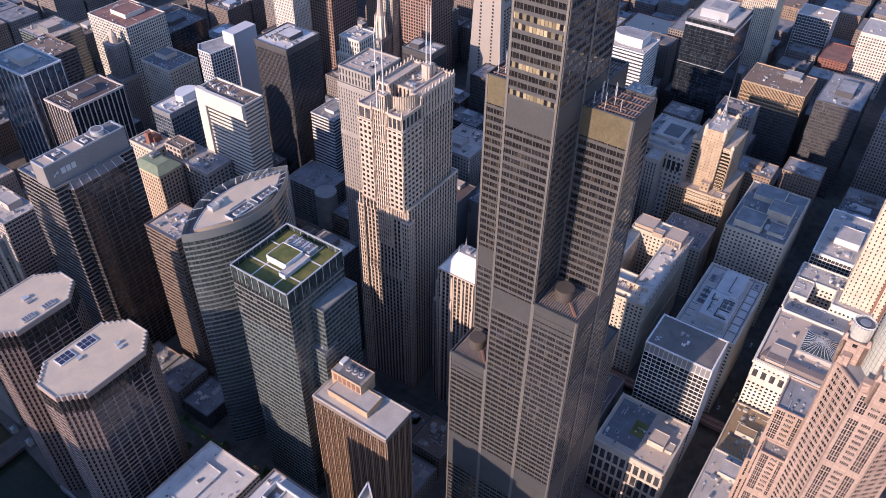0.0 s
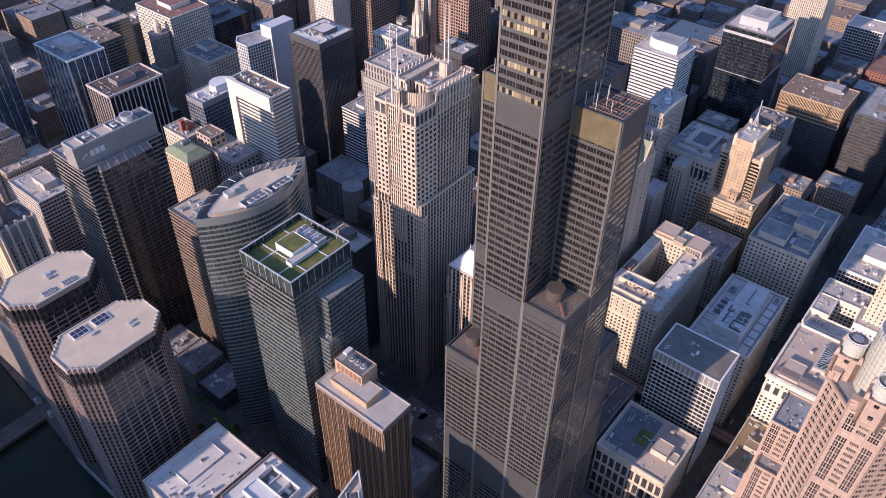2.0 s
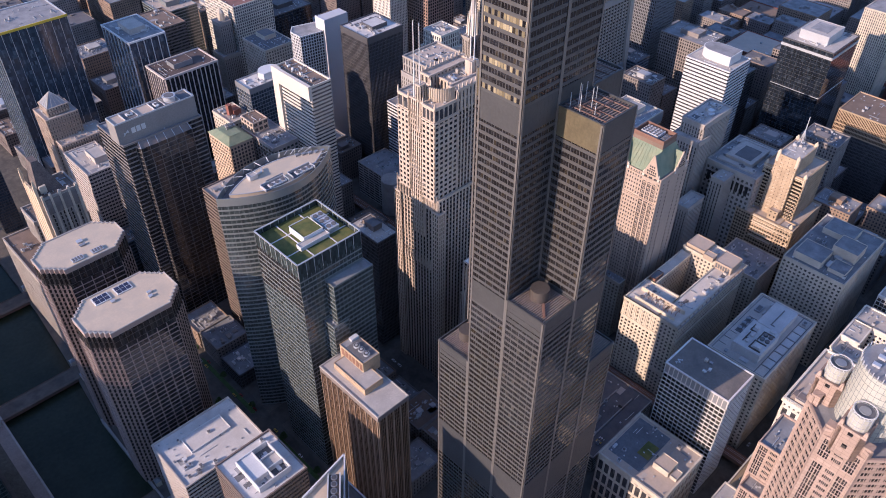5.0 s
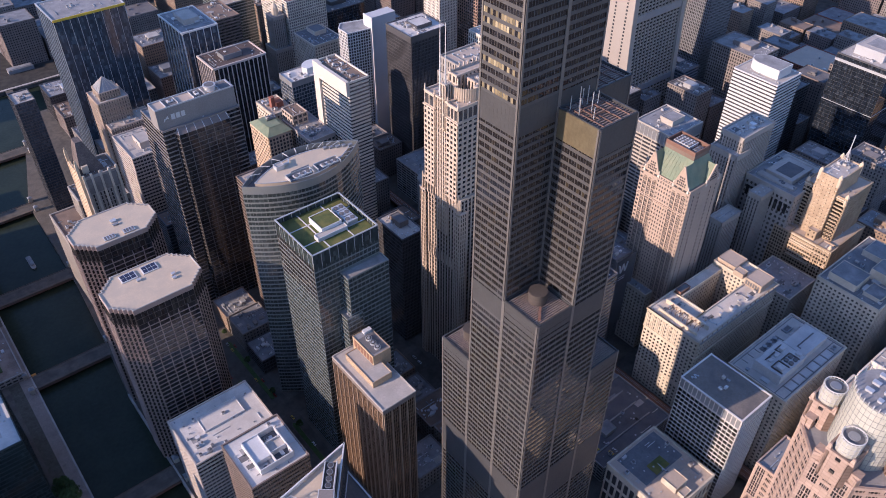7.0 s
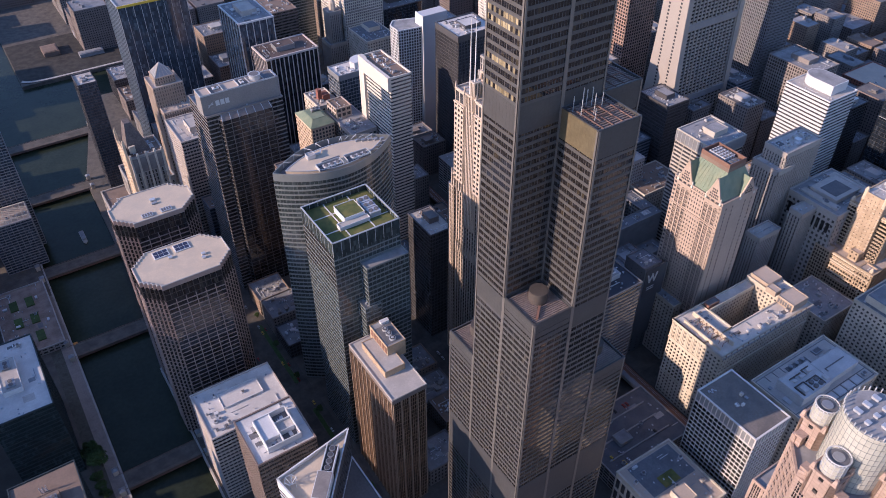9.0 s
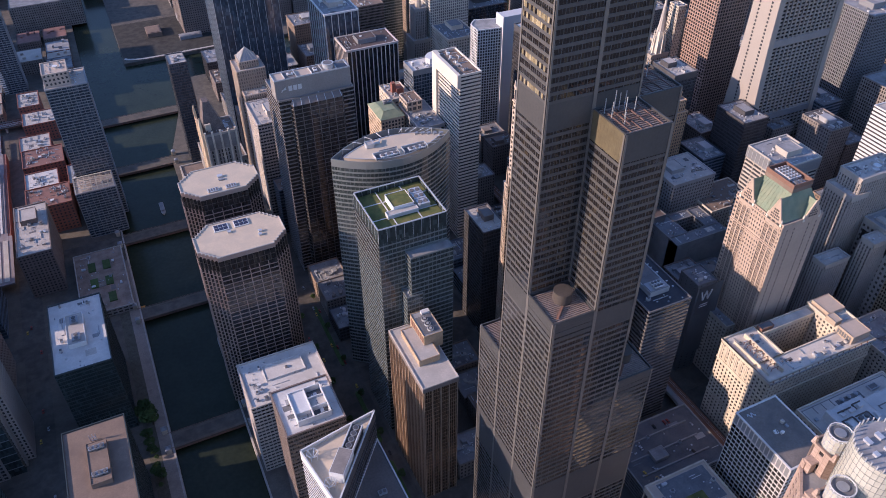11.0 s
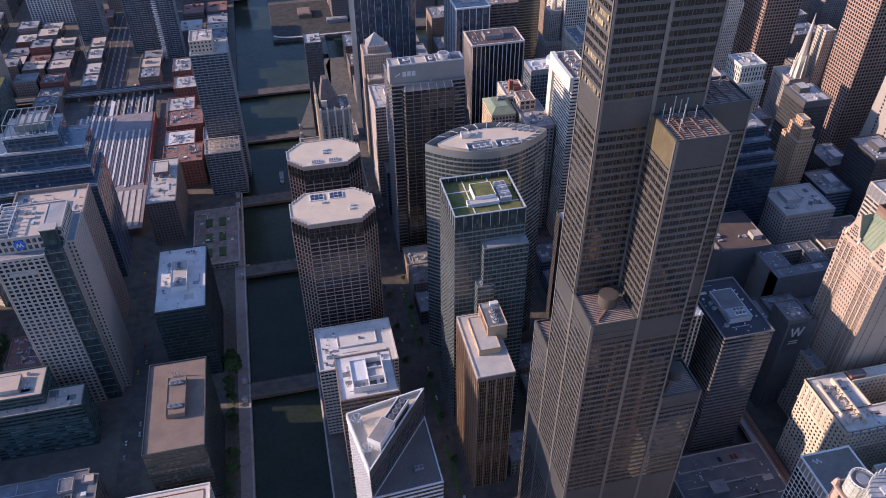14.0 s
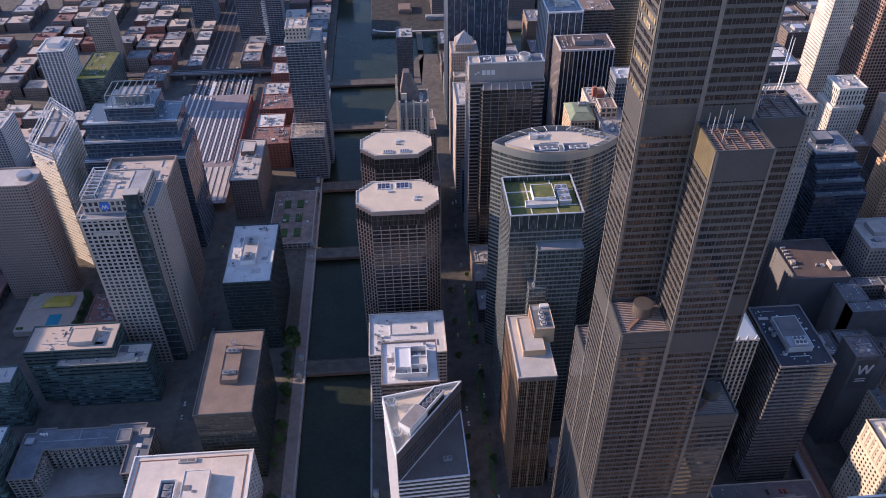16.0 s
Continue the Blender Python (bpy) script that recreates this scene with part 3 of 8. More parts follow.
            ob.parent = root
            ob.location = Vector((-0.04, T - (k + 0.5) * 1.524, r * hh + 1.5 + (hh - 1.5) / 2)) - root.location
            ob.rotation_euler = (0, 0, -math.pi / 2)
    # rows that reflect the sun: the glow is put into pale yellow blinds
    blind = Shape().slab((0, 0), (1, 0), (0, -1), -w / 2, w / 2, -0.02, 0.05, -h / 2, h / 2).mesh("window")
    blind.materials.append(SUNLIT_BLIND)
    up = round(442 / 3.92)
    hu = 442 / up
    for r in (93, 96, 100, 101):
        for k in range(15):
            if (r * 7 + k * 5) % 11 < 3:
                continue
            ob = new("window", blind)
            ob.parent = root
            ob.location = Vector((-0.04, 2 * T - (k + 0.5) * 1.524, r * hu + 1.5 + (hu - 1.5) / 2)) - root.location
            ob.rotation_euler = (0, 0, -math.pi / 2)
    # entrance pavilion and plaza plinth
    part("podium", Shape().box(-14, 92, -30, 78, 0.16, 7.0), BROWN_STONE, root, "low granite podium round the base")
    part("lobby_vault", Shape().frustum(rect(70, 92, 10, 55), 7.0, rect(74, 88, 16, 49), 15), GLASS_DARK, root, "glass lobby roof")


# Paler than the cladding: light caught by the corner columns, put into colour.
CORNER_GLINT = surface("corner_glint", (0.24, 0.228, 0.218), 0.5, 0.6, var=0.08)
DARK_STEEL = surface("dark_steel", (0.10, 0.085, 0.075), 0.6, 0.3)
bundled_tower()

# ---- towers along the river and the drive ----
TWIN = Style(surface("rose_brown_stone", (0.335, 0.255, 0.222), 0.7, var=0.1), GLASS_BLACK, 7.6, 0.6, 0.5, 3.95, 0.75, 0.35)


def serrated(x0, x1, y0, y1, c=11.5, k=5):
    s = c / k
    out = []
    for cx, cy, ux, uy, wx, wy in ((x0, y0, 0, -1, 1, 0), (x1, y0, 1, 0, 0, 1), (x1, y1, 0, 1, -1, 0), (x0, y1, -1, 0, 0, -1)):
        px, py = cx - ux * c, cy - uy * c
        out.append((px, py))
        for i in range(k):
            px, py = px + wx * s, py + wy * s
            out.append((px, py))
            px, py = px + ux * s, py + uy * s
            out.append((px, py))
    return out


def twin_tower(x0, x1, y0, y1, z, north):
    root = thing("office_tower", "rose-brown stone office tower with serrated corners and pale tan roof", "office tower", (x0 + x1) / 2, (y0 + y1) / 2, group="twin river towers")
    poly = serrated(x0, x1, y0, y1)
    low = serrated(x0 + 0.4, x1 - 0.4, y0 + 0.4, y1 - 0.4)
    tier(root, poly, 0, z - 14, TWIN)
    tier(root, low, z - 14, z - 3.5, Style(DARK_STEEL, GLASS_BLACK, 4.0, 0.4, 0.35, 5.2, 0.4, 0.2))
    part("cornice", Shape().prism(poly, z - 3.5, z, bottom=True), TWIN.wall, root)
    part("roof", Shape().prism(serrated(x0 + 0.7, x1 - 0.7, y0 + 0.7, y1 - 0.7), z - 0.3, z + 0.05), CREAM_ROOF, root)
    rim = Shape()
    k = len(poly)
    inner = serrated(x0 + 0.7, x1 - 0.7, y0 + 0.7, y1 - 0.7)
    for i in range(k):
        j = (i + 1) % k
        a, b, c, d = poly[i], poly[j], inner[j], inner[i]
        rim.quad((*a, z), (*b, z), (*b, z + 0.7), (*a, z + 0.7))
        rim.quad((*a, z + 0.7), (*b, z + 0.7), (*c, z + 0.7), (*d, z + 0.7))
        rim.quad((*c, z), (*d, z), (*d, z + 0.7), (*c, z + 0.7))
    part("rim", rim, PALE_ROOF, root)
    cx = (x0 + x1) / 2
    if north:
        for a in (cx - 11, cx + 3):
            roof_unit(root, a + 4, y0 + 5, z, 8, 4.5, 0.9, 0, PALE_METAL)
            for k in range(4):
                part("grille", Shape().box(a + 0.6 + k * 1.9, a + 1.9 + k * 1.9, y0 + 3.2, y0 + 6.8, z + 1.06, z + 1.2), DARK_ROOF, root)
        roof_unit(root, cx + 2, y0 + 22, z, 4, 3, 1.2, 0, PALE_METAL)
        roof_unit(root, cx + 2, y0 + 17, z, 4, 2, 0.9, 0, GREY_METAL)
    else:
        for a in (cx - 16, cx - 1):
            part("cooling_frame", Shape().box(a, a + 11, y1 - 11.5, y1 - 3.5, z, z + 0.8), WHITE_PANEL, root)
            for u in range(2):
                for v in range(3):
                    part("fan_bay", Shape().box(a + 0.7 + v * 3.3, a + 3.6 + v * 3.3, y1 - 10.9 + u * 3.7, y1 - 7.7 + u * 3.7, z + 0.81, z + 0.95), NAVY, root, "dark blue fan bay")
        for a, b in ((cx + 14, y0 + 14), (cx - 6, y1 - 15), (cx + 15, y0 + 18)):
            roof_unit(root, a, b, z, 2.6, 2.2, 1.2, 0, PALE_METAL)
    return root


NAVY = surface("navy_louvre", (0.03, 0.035, 0.075), 0.5)
twin_tower(-131.5, -66.5, 239.5, 281, 161.5, False)
twin_tower(-128.5, -68.0, 308, 346, 169, True)

RIBBON = Style(surface("beige_stone", (0.50, 0.44, 0.39), 0.7, var=0.1), GLASS_DARK, 3.0, 0.5, 0.2, 3.8, 1.7, 0.4)
DARK_RIBBON = Style(surface("umber_panel", (0.20, 0.155, 0.13), 0.6, var=0.1), GLASS_WARM, 1.6, 0.15, 0.25, 3.8, 1.7, 0.3)
r = block("office_building", "beige stone office building with a broad white roof", "office building", -126.5, -67.0, 171.5, 216.5, 75, RIBBON, WHITE_ROOF, panes=120, pane_sides=(0, 3))
penthouse(r, -110, -80, 192, 207, 75.05, 1.2, WHITE_PANEL, WHITE_ROOF)
clutter(r, -124, -110, 173, 214, 75.05, 7, random.Random(4), 3)
r = block("office_building", "dark brown banded office building with walled white rooftop", "office building", -115, -77, 101, 139.5, 121, DARK_RIBBON, WHITE_ROOF, parapet=1.2, panes=110, pane_sides=(0, 3))
for a in ((-106, -84, 106, 106.6), (-106, -84, 130.4, 131), (-106, -105.4, 106.6, 130.4), (-84.6, -84, 106.6, 130.4), (-95.5, -94.9, 106.6, 130.4)):
    part("screen_wall", Shape().box(*a, 121.05, 126), WHITE_PANEL, r)
part("well_floor", Shape().box(-94.8, -84.7, 106.7, 130.3, 121.06, 121.3), DARK_ROOF, r)
for a in (114, 122):
    part("screen_wall", Shape().box(-94.8, -84.7, a, a + 0.5, 121.3, 125.5), WHITE_PANEL, r)
part("well_deck", Shape().box(-94.8, -84.7, 114.5, 121.9, 121.3, 124), PALE_ROOF, r)
part("plant_room", Shape().box(-105.4, -95.5, 113, 130.4, 121.05, 125), WHITE_PANEL, r)
clutter(r, -95, -85, 107, 130, 121.05, 6, random.Random(8), 4)

# the wedge tower: a tall triangular half beside a lower one
TRI_W, TRI_S, TRI_SE, TRI_T = (-113.5, 68.0), (-106.0, 26.0), (-64.0, 28.0), (-65.0, 77.0)
STRIPE = Style(surface("silver_panel", (0.62, 0.62, 0.64), 0.45, 0.2, var=0.06), GLASS_DARK, 2.0, 0.0, 0.2, 3.9, 1.5, 0.2)
DIAG = Style(BLACK_METAL, GLASS_DARK, 2.0, 0.3, 0.25, 3.9, 0.8, 0.2)
r = thing("office_tower", "silver banded triangular office tower with a sharp tip and stepped roof", "office tower", -88, 50)
high = [TRI_W, TRI_S, TRI_T]
part("glazing", Shape().prism(high, 0, 141), GLASS_DARK, r, kind="stuff")
for a, b, st in ((TRI_W, TRI_S, STRIPE), (TRI_S, TRI_T, DIAG), (TRI_T, TRI_W, STRIPE)):
    p_, s_ = Shape(), Shape()
    facade(p_, s_, a, b, 0 if st is STRIPE else 120, 141, st)
    p_.f += [tuple(k + len(p_.v) for k in f) for f in s_.f]
    p_.v += s_.v
    part("facade", p_, st.wall, r, kind="stuff")
    u = (Vector(b) - Vector(a)).normalized()
    part("crown_wall", Shape().slab(a, u, Vector((u.y, -u.x)), 0, (Vector(b) - Vector(a)).length, -0.3, 0.32, 141, 148.5), WHITE_PANEL if st is STRIPE else BLACK_METAL, r)
    part("coping", Shape().slab(a, u, Vector((u.y, -u.x)), 0, (Vector(b) - Vector(a)).length, -0.5, 0.4, 148.5, 149.0), WHITE_PANEL, r)
part("roof", Shape().prism(inset(high, 0.5), 140.5, 146.4), CREAM_ROOF, r, "cream roof deck")
tier(r, [TRI_S, TRI_SE, TRI_T], 0, 121, STRIPE, surface("umber_felt", (0.135, 0.122, 0.118), 0.9, var=0.25), 0.8)
roof_unit(r, -76, 40, 121.04, 5, 3, 1.6, 2, GREY_METAL)
ang = Matrix.Rotation(math.atan2(TRI_T[1] - TRI_S[1], TRI_T[0] - TRI_S[0]), 2)
for a, b, w, d, h, m in ((15, 4.6, 17, 8.5, 10, WHITE_PANEL), (32.6, 4.2, 17, 6.6, 8.5, DARK_STEEL)):
    s = Shape()
    o = Vector(TRI_S)
    u, n = ang @ Vector((1, 0)), ang @ Vector((0, 1))
    s.slab(o, u, n, a, a + w, b - d / 2 + 1, b + d / 2 + 1, 146.4, 144.5 + h)
    part("plant_room", s, m, r)
    if m is DARK_STEEL:
        rim = Shape()
        for q0, q1 in ((b - d / 2 + 0.8, b - d / 2 + 1.4), (b + d / 2 + 0.6, b + d / 2 + 1.2)):
            rim.slab(o, u, n, a - 0.2, a + w + 0.2, q0, q1, 151.5, 154.2)
        part("fan_screen", rim, WHITE_PANEL, r, "white screens beside the fans")
        for k in range(4):
            c = o + u * (a + 2.2 + k * 4.2) + n * (b + 1)
            part("fan", Shape().prism(ring(c.x, c.y, 1.8, 16), 153, 153.8), GREY_METAL, r)
            part("fan_throat", Shape().prism(ring(c.x, c.y, 1.4, 16), 153.8, 153.88), BLACK_METAL, r)
    else:
        part("penthouse_roof", Shape().slab(o, u, n, a + 0.4, a + w - 0.4, b - d / 2 + 1.4, b + d / 2 + 0.6, 154.5, 154.6), DARK_STONE, r)
for x, y in ((-108, 62), (-105, 40)):
    fr = Shape()
    for k in range(6):
        a = k * math.pi / 3
        fr.beam((x, y, 146.4), (x + 3.5 * math.cos(a), y + 3.5 * math.sin(a), 151), 0.35)
        fr.beam((x + 3.5 * math.cos(a), y + 3.5 * math.sin(a), 151), (x + 3.5 * math.cos(a + 1.047), y + 3.5 * math.sin(a + 1.047), 151), 0.3)
        fr.beam((x + 3.5 * math.cos(a), y + 3.5 * math.sin(a), 146.4), (x + 3.5 * math.cos(a), y + 3.5 * math.sin(a), 151), 0.25)
    part("antenna_frame", fr, PALE_METAL, r)

# bronze tower
PALE_BRONZE = surface("pale_bronze", (0.38, 0.29, 0.215), 0.5, 0.1, var=0.12)
BRONZE_FINS = Style(BRONZE, GLASS_BRONZE, 1.45, 0.34, 0.28, 3.9, 0.5, 0.08)
r = thing("office_tower", "bronze ribbed office tower with pale roof and stepped plant rooms", "office tower", -12, 126)
tier(r, rect(-24.5, 0.5, 97.5, 155.5), 0, 121, BRONZE_FINS, None, panes=0)
for q in range(11):
    part("column_cover", Shape().box(-25.3, -24.4, 97.5 + q * 5.8 - (0.5 if q else 0), 98 + q * 5.8 - (0.5 if q else 0), 0, 121), PALE_BRONZE, r)
for q in range(5):
    part("column_cover", Shape().box(-24.5 + q * 6.1, -24 + q * 6.1, 96.7, 97.6, 0, 121), PALE_BRONZE, r)
part("fascia", Shape().box(-25.1, 1.1, 96.9, 156.1, 121, 124.6), BROWN_STONE, r)
part("roof", Shape().box(-24.3, 0.3, 97.7, 155.3, 124.6, 125), PALE_ROOF, r)
s = Shape()
for a in ((-25.1, 1.1, 96.9, 97.7), (-25.1, 1.1, 155.3, 156.1), (-25.1, -24.3, 97.7, 155.3), (0.3, 1.1, 97.7, 155.3)):
    s.box(*a, 124.6, 125.6)
part("parapet", s, PALE_ROOF, r)
penthouse(r, -19, -4, 116, 148, 125, 5, BUFF, PALE_ROOF)
penthouse(r, -10, 4, 128, 152, 125, 13, BUFF, GREY_ROOF)
for q in range(6):
    part("louvre_door", Shape().box(-10.25, -10.05, 129 + q * 3.7, 131.6 + q * 3.7, 131, 136.5), RUST, r)
part("fan_tray", Shape().box(-8.5, 2.5, 130, 147, 138.05, 138.3), DARK_ROOF, r)
for k in range(3):
    part("fan_drum", Shape().prism(ring(-3, 133 + k * 5, 2.2, 20), 138.3, 139.6).prism(ring(-3, 133 + k * 5, 1.0, 12), 139.6, 139.9), PALE_METAL, r)
    part("fan_throat", Shape().prism(ring(-3, 133 + k * 5, 1.8, 20), 139.6, 139.68), BLACK_METAL, r)
roof_unit(r, 0, 149.5, 138.05, 6, 3, 2.0, 0, WHITE_PANEL)
for z in (126, 129):
    part("joint_line", Shape().box(-19.06, -19.0, 116, 148, z, z + 0.15), BROWN_STONE, r)

# green-roofed glass tower
CURTAIN = Style(TEAL_STEEL, GLASS_TEAL, 3.05, 0.14, 0.18, 4.0, 1.15, 0.12)
r = thing("office_tower", "teal glass office tower with a planted green roof behind glass parapets", "office tower", 0, 189)
tier(r, rect(-24.3, 24.8, 166, 212), 0, 196, CURTAIN, GREY_ROOF, 0, panes=110, pane_sides=(3,))
scr = Style(PALE_METAL, GLASS_TEAL, 6.0, 0.35, 0.25, 9.0, 0.3, 0.15)
for a, b in (((-24.3, 166), (24.8, 166)), ((24.8, 166), (24.8, 212)), ((24.8, 212), (-24.3, 212)), ((-24.3, 212), (-24.3, 166))):
    u = (Vector(b) - Vector(a)).normalized()
    n = Vector((u.y, -u.x))
    L = (Vector(b) - Vector(a)).length
    part("glass_parapet", Shape().slab(a, u, n, 0, L, -0.15, 0.05, 196, 207), GLASS_TEAL, r)
    fr = Shape()
    for k in range(9):
        fr.slab(a, u, n, k * L / 8 - 0.15 if k else 0, k * L / 8 + 0.15 if k < 8 else L, -0.2, 0.25, 196, 207)
    fr.slab(a, u, n, 0, L, -0.6, 0.3, 206.7, 207.3)
    part("parapet_frame", fr, PALE_METAL, r)
part("planted_roof", Shape().box(-23.8, 24.3, 166.5, 211.5, 196.1, 203), SEDUM, r, "yellow-green planted sedum roof")
for a in ((-23.8, 24.3, 180.5, 181.3), (-23.8, 24.3, 198, 198.8), (-9, -8.2, 166.5, 211.5), (9, 9.8, 166.5, 211.5)):
    part("roof_path", Shape().box(*a, 203, 203.25), WHITE_PANEL, r)
penthouse(r, -6, 9, 184, 200, 203, 4.5, WHITE_PANEL, SEDUM)
penthouse(r, -12, 10, 179, 184, 203, 2.5, WHITE_PANEL, PALE_ROOF)
for k in range(3):
    roof_unit(r, 15.5, 184 + k * 7, 203, 8, 6, 3.4, 2, PALE_METAL)
tier(r, rect(-6, 25.5, 157, 165.8), 0, 183, CURTAIN, GREY_ROOF, 0.8)
tier(r, rect(-10, 2, 156, 166), 0, 150, CURTAIN, GREY_ROOF, 0.8)

# lens-shaped tower
def lens(x0, x1, yc, ny, sy, k=18):
    top, bot = [], []
    for i in range(k + 1):
        f = i / k
        x = x0 + (x1 - x0) * f
        e = 1 - (2 * f - 1) ** 2
        bot.append((x, yc - sy * e))
        top.append((x, yc + ny * e))
    return bot + top[-2:0:-1]


LENS = Style(surface("silver_spandrel", (0.36, 0.38, 0.38), 0.4, 0.6, var=0.08), GLASS_TEAL, 2.7, 0.12, 0.12, 4.0, 1.3, 0.2)
r = thing("office_tower", "lens-shaped silver and glass office tower with a sunken tan roof deck", "office tower", 20, 251)
tier(r, lens(-26.5, 68, 251.5, 20, 21), 0, 206, LENS)
s = Shape()
outer, inner = lens(-26.5, 68, 251.5, 20.2, 21.2), lens(-19, 60.5, 251.5, 15, 16)
k = len(outer)
for i in range(k):
    j = (i + 1) % k
    a, b, c, d = outer[i], outer[j], inner[j], inner[i]
    s.quad((*a, 206), (*b, 206), (*b, 212.3), (*a, 212.3))
    a2, b2 = [(p[0] * 0.985 + 20.7 * 0.015, p[1] * 0.985 + 251 * 0.015) for p in (a, b)]
    s.quad((*a, 212.3), (*b, 212.3), (*b2, 212.3), (*a2, 212.3))
    s.quad((*b2, 207.6), (*a2, 207.6), (*a2, 212.3), (*b2, 212.3))
part("crown_screen", s, LENS.wall, r)
part("roof", Shape().prism(lens(-26, 67.5, 251.5, 19.7, 20.7), 206, 207.6), DARK_ROOF, r)
kerb = Shape()
deck = lens(-17, 60, 251.0, 13, 15.5)
part("roof_deck", Shape().prism(deck, 207.6, 211.2), CREAM_ROOF, r, "cream ballast roof deck")
for i in range(len(deck)):
    kerb.beam((*deck[i], 211.3), (*deck[(i + 1) % len(deck)], 211.3), 0.5)
part("deck_kerb", kerb, PALE_METAL, r, kind="stuff")
for i in range(2, 18, 2):
    x, y = outer[k - i]
    u = Vector((20 - x, 251 - y)).normalized()
    dv = Shape().beam((x + u.x * 1.0, y + u.y * 1.0, 208), (x + u.x * 1.0, y + u.y * 1.0, 212.8), 0.3)
    dv.beam((x + u.x * 1.0, y + u.y * 1.0, 212.6), (x + u.x * 7.5, y + u.y * 7.0, 212.0), 0.35)
    part("davit", dv, WHITE_PANEL, r)
for i in (15, 16, 17, 20, 21, 23):
    x, y = outer[i]
    u = Vector((20 - x, 251 - y)).normalized()
    part("davit", Shape().beam((x + u.x, y + u.y, 211.8), (x + u.x * 6, y + u.y * 5, 211.9), 0.35), WHITE_PANEL, r)
for a in (3, 25):
    part("plant_well", Shape().box(a, a + 18, 236.6, 243.4, 211.22, 211.32), DARK_ROOF, r)
    for wl in ((a - 0.4, a + 18.4, 243.4, 243.9), (a - 0.4, a, 236.6, 243.4), (a + 18, a + 18.4, 236.6, 243.4)):
        part("well_wall", Shape().box(*wl, 211.22, 213.4), PALE_METAL, r)
    for q in range(3):
        roof_unit(r, a + 6 + q * 4.6, 239.6, 211.32, 4, 4, 1.2, 1, WHITE_PANEL)
part("well_screen", Shape().box(8, 22, 244.4, 244.9, 211.22, 213.8), GREY_METAL, r)
penthouse(r, 2, 8, 254, 259, 211.2, 3, PALE_METAL, PALE_ROOF)
part("duct", Shape().beam((8, 257, 212.4), (13, 257, 212.4), 1.2).beam((13, 257, 212.4), (15, 261, 212.4), 1.0), PALE_METAL, r)
for q in range(5):
    part("louvre_bay", Shape().box(42 + q * 4.2, 45 + q * 4.2, 257.2 - q * 1.9, 259.4 - q * 1.9, 211.2, 212.6), GREY_METAL, r)

# bank tower with the sign
UBS_ST = Style(surface("grey_steel_panel", (0.27, 0.25, 0.24), 0.45, 0.3, var=0.1), GLASS_BLACK, 3.1, 0.0, 0.3, 4.0, 1.2, 0.3)
UBS_BAY = Style(surface("slate_mullion", (0.155, 0.145, 0.14), 0.5, 0.2, var=0.15), GLASS_BLACK, 7.0, 0.6, 0.3, 4.0, 0.7, 0.15)
r = thing("office_tower", "grey glass and granite office tower with a long signed penthouse", "office tower", 4, 405)
tier(r, rect(-29, 38, 386, 430), 0, 191, UBS_ST, GREY_ROOF, 1.2, panes=110, pane_sides=(3,))
tier(r, [(-20, 386), (-18, 381.5), (26, 381.5), (28, 386)], 0, 186.5, UBS_BAY, None, 0)
part("bay_roof", Shape().frustum([(-20, 386), (-18, 381.5), (26, 381.5), (28, 386)], 186.5, [(-19, 388.8), (-17, 386), (25, 386), (27, 388.8)], 191), BROWN_STONE, r, "brown sloped bay roof")
part("penthouse", Shape().box(-30, 37.5, 389, 404, 191, 208.5), surface("penthouse_panel", (0.29, 0.275, 0.27), 0.5, 0.2), r)
part("penthouse_roof", Shape().box(-29.3, 36.8, 389.7, 403.3, 208.5, 208.6), TAN_ROOF, r)
s = Shape()
for a in ((-30, 37.5, 389, 389.6), (-30, 37.5, 403.4, 404), (-30, -29.4, 389.6, 403.4), (36.9, 37.5, 389.6, 403.4)):
    s.box(*a, 208.5, 209.6)
part("coping", s, PALE_METAL, r)
part("round_vent", Shape().prism(ring(20, 396.5, 4.6, 24), 208.6, 212.5).prism(ring(20, 396.5, 5.2, 24), 212.5, 213.2, bottom=True), PALE_METAL, r)
part("vent_fan", Shape().prism(ring(20, 396.5, 3.9, 24), 213.2, 213.35), DARK_ROOF, r)
for x0, x1 in ((-20, -10), (4, 13), (26, 36)):
    part("roof_well", Shape().box(x0, x1, 390.5, 402.5, 208.61, 208.75), DARK_ROOF, r)
    part("well_wall", Shape().box(x0 - 0.4, x0, 390.5, 402.5, 208.6, 210), PALE_METAL, r)
    part("well_wall", Shape().box(x1, x1 + 0.4, 390.5, 402.5, 208.6, 210), PALE_METAL, r)
roof_unit(r, -14, 397, 208.75, 5, 3, 1.2, 1, WHITE_PANEL)
roof_unit(r, 8, 396, 208.75, 3, 6, 1.2, 1, WHITE_PANEL)
for q in range(7):
    part("roof_rib", Shape().beam((-18 + q * 7.3, 381.6, 186.6), (-17 + q * 7, 386, 191.1), 0.5), PALE_METAL, r)
logo = Shape()
for q in range(3):
    logo.beam((-23 - 2 + q * 0.2, 388.85, 198 + q), (-23 + 2 + q * 0.2, 388.85, 202 - q), 0.5)
part("sign_mark", logo, WHITE_PANEL, r, "plain pale emblem bars")
for q in range(3):
    part("sign_bar", Shape().box(-18.5 + q * 4.2, -15.3 + q * 4.2, 388.75, 389.0, 198, 202.6), WHITE_PANEL, r, "plain pale sign block")

# granite tower with twin spires
RIB = Style(surface("rose_granite", (0.50, 0.415, 0.335), 0.7, var=0.1), GLASS_BLACK, 3.3, 1.1, 0.6, 4.0, 1.2, 0.25, span_mat=surface("dusky_spandrel", (0.25, 0.205, 0.17), 0.6))
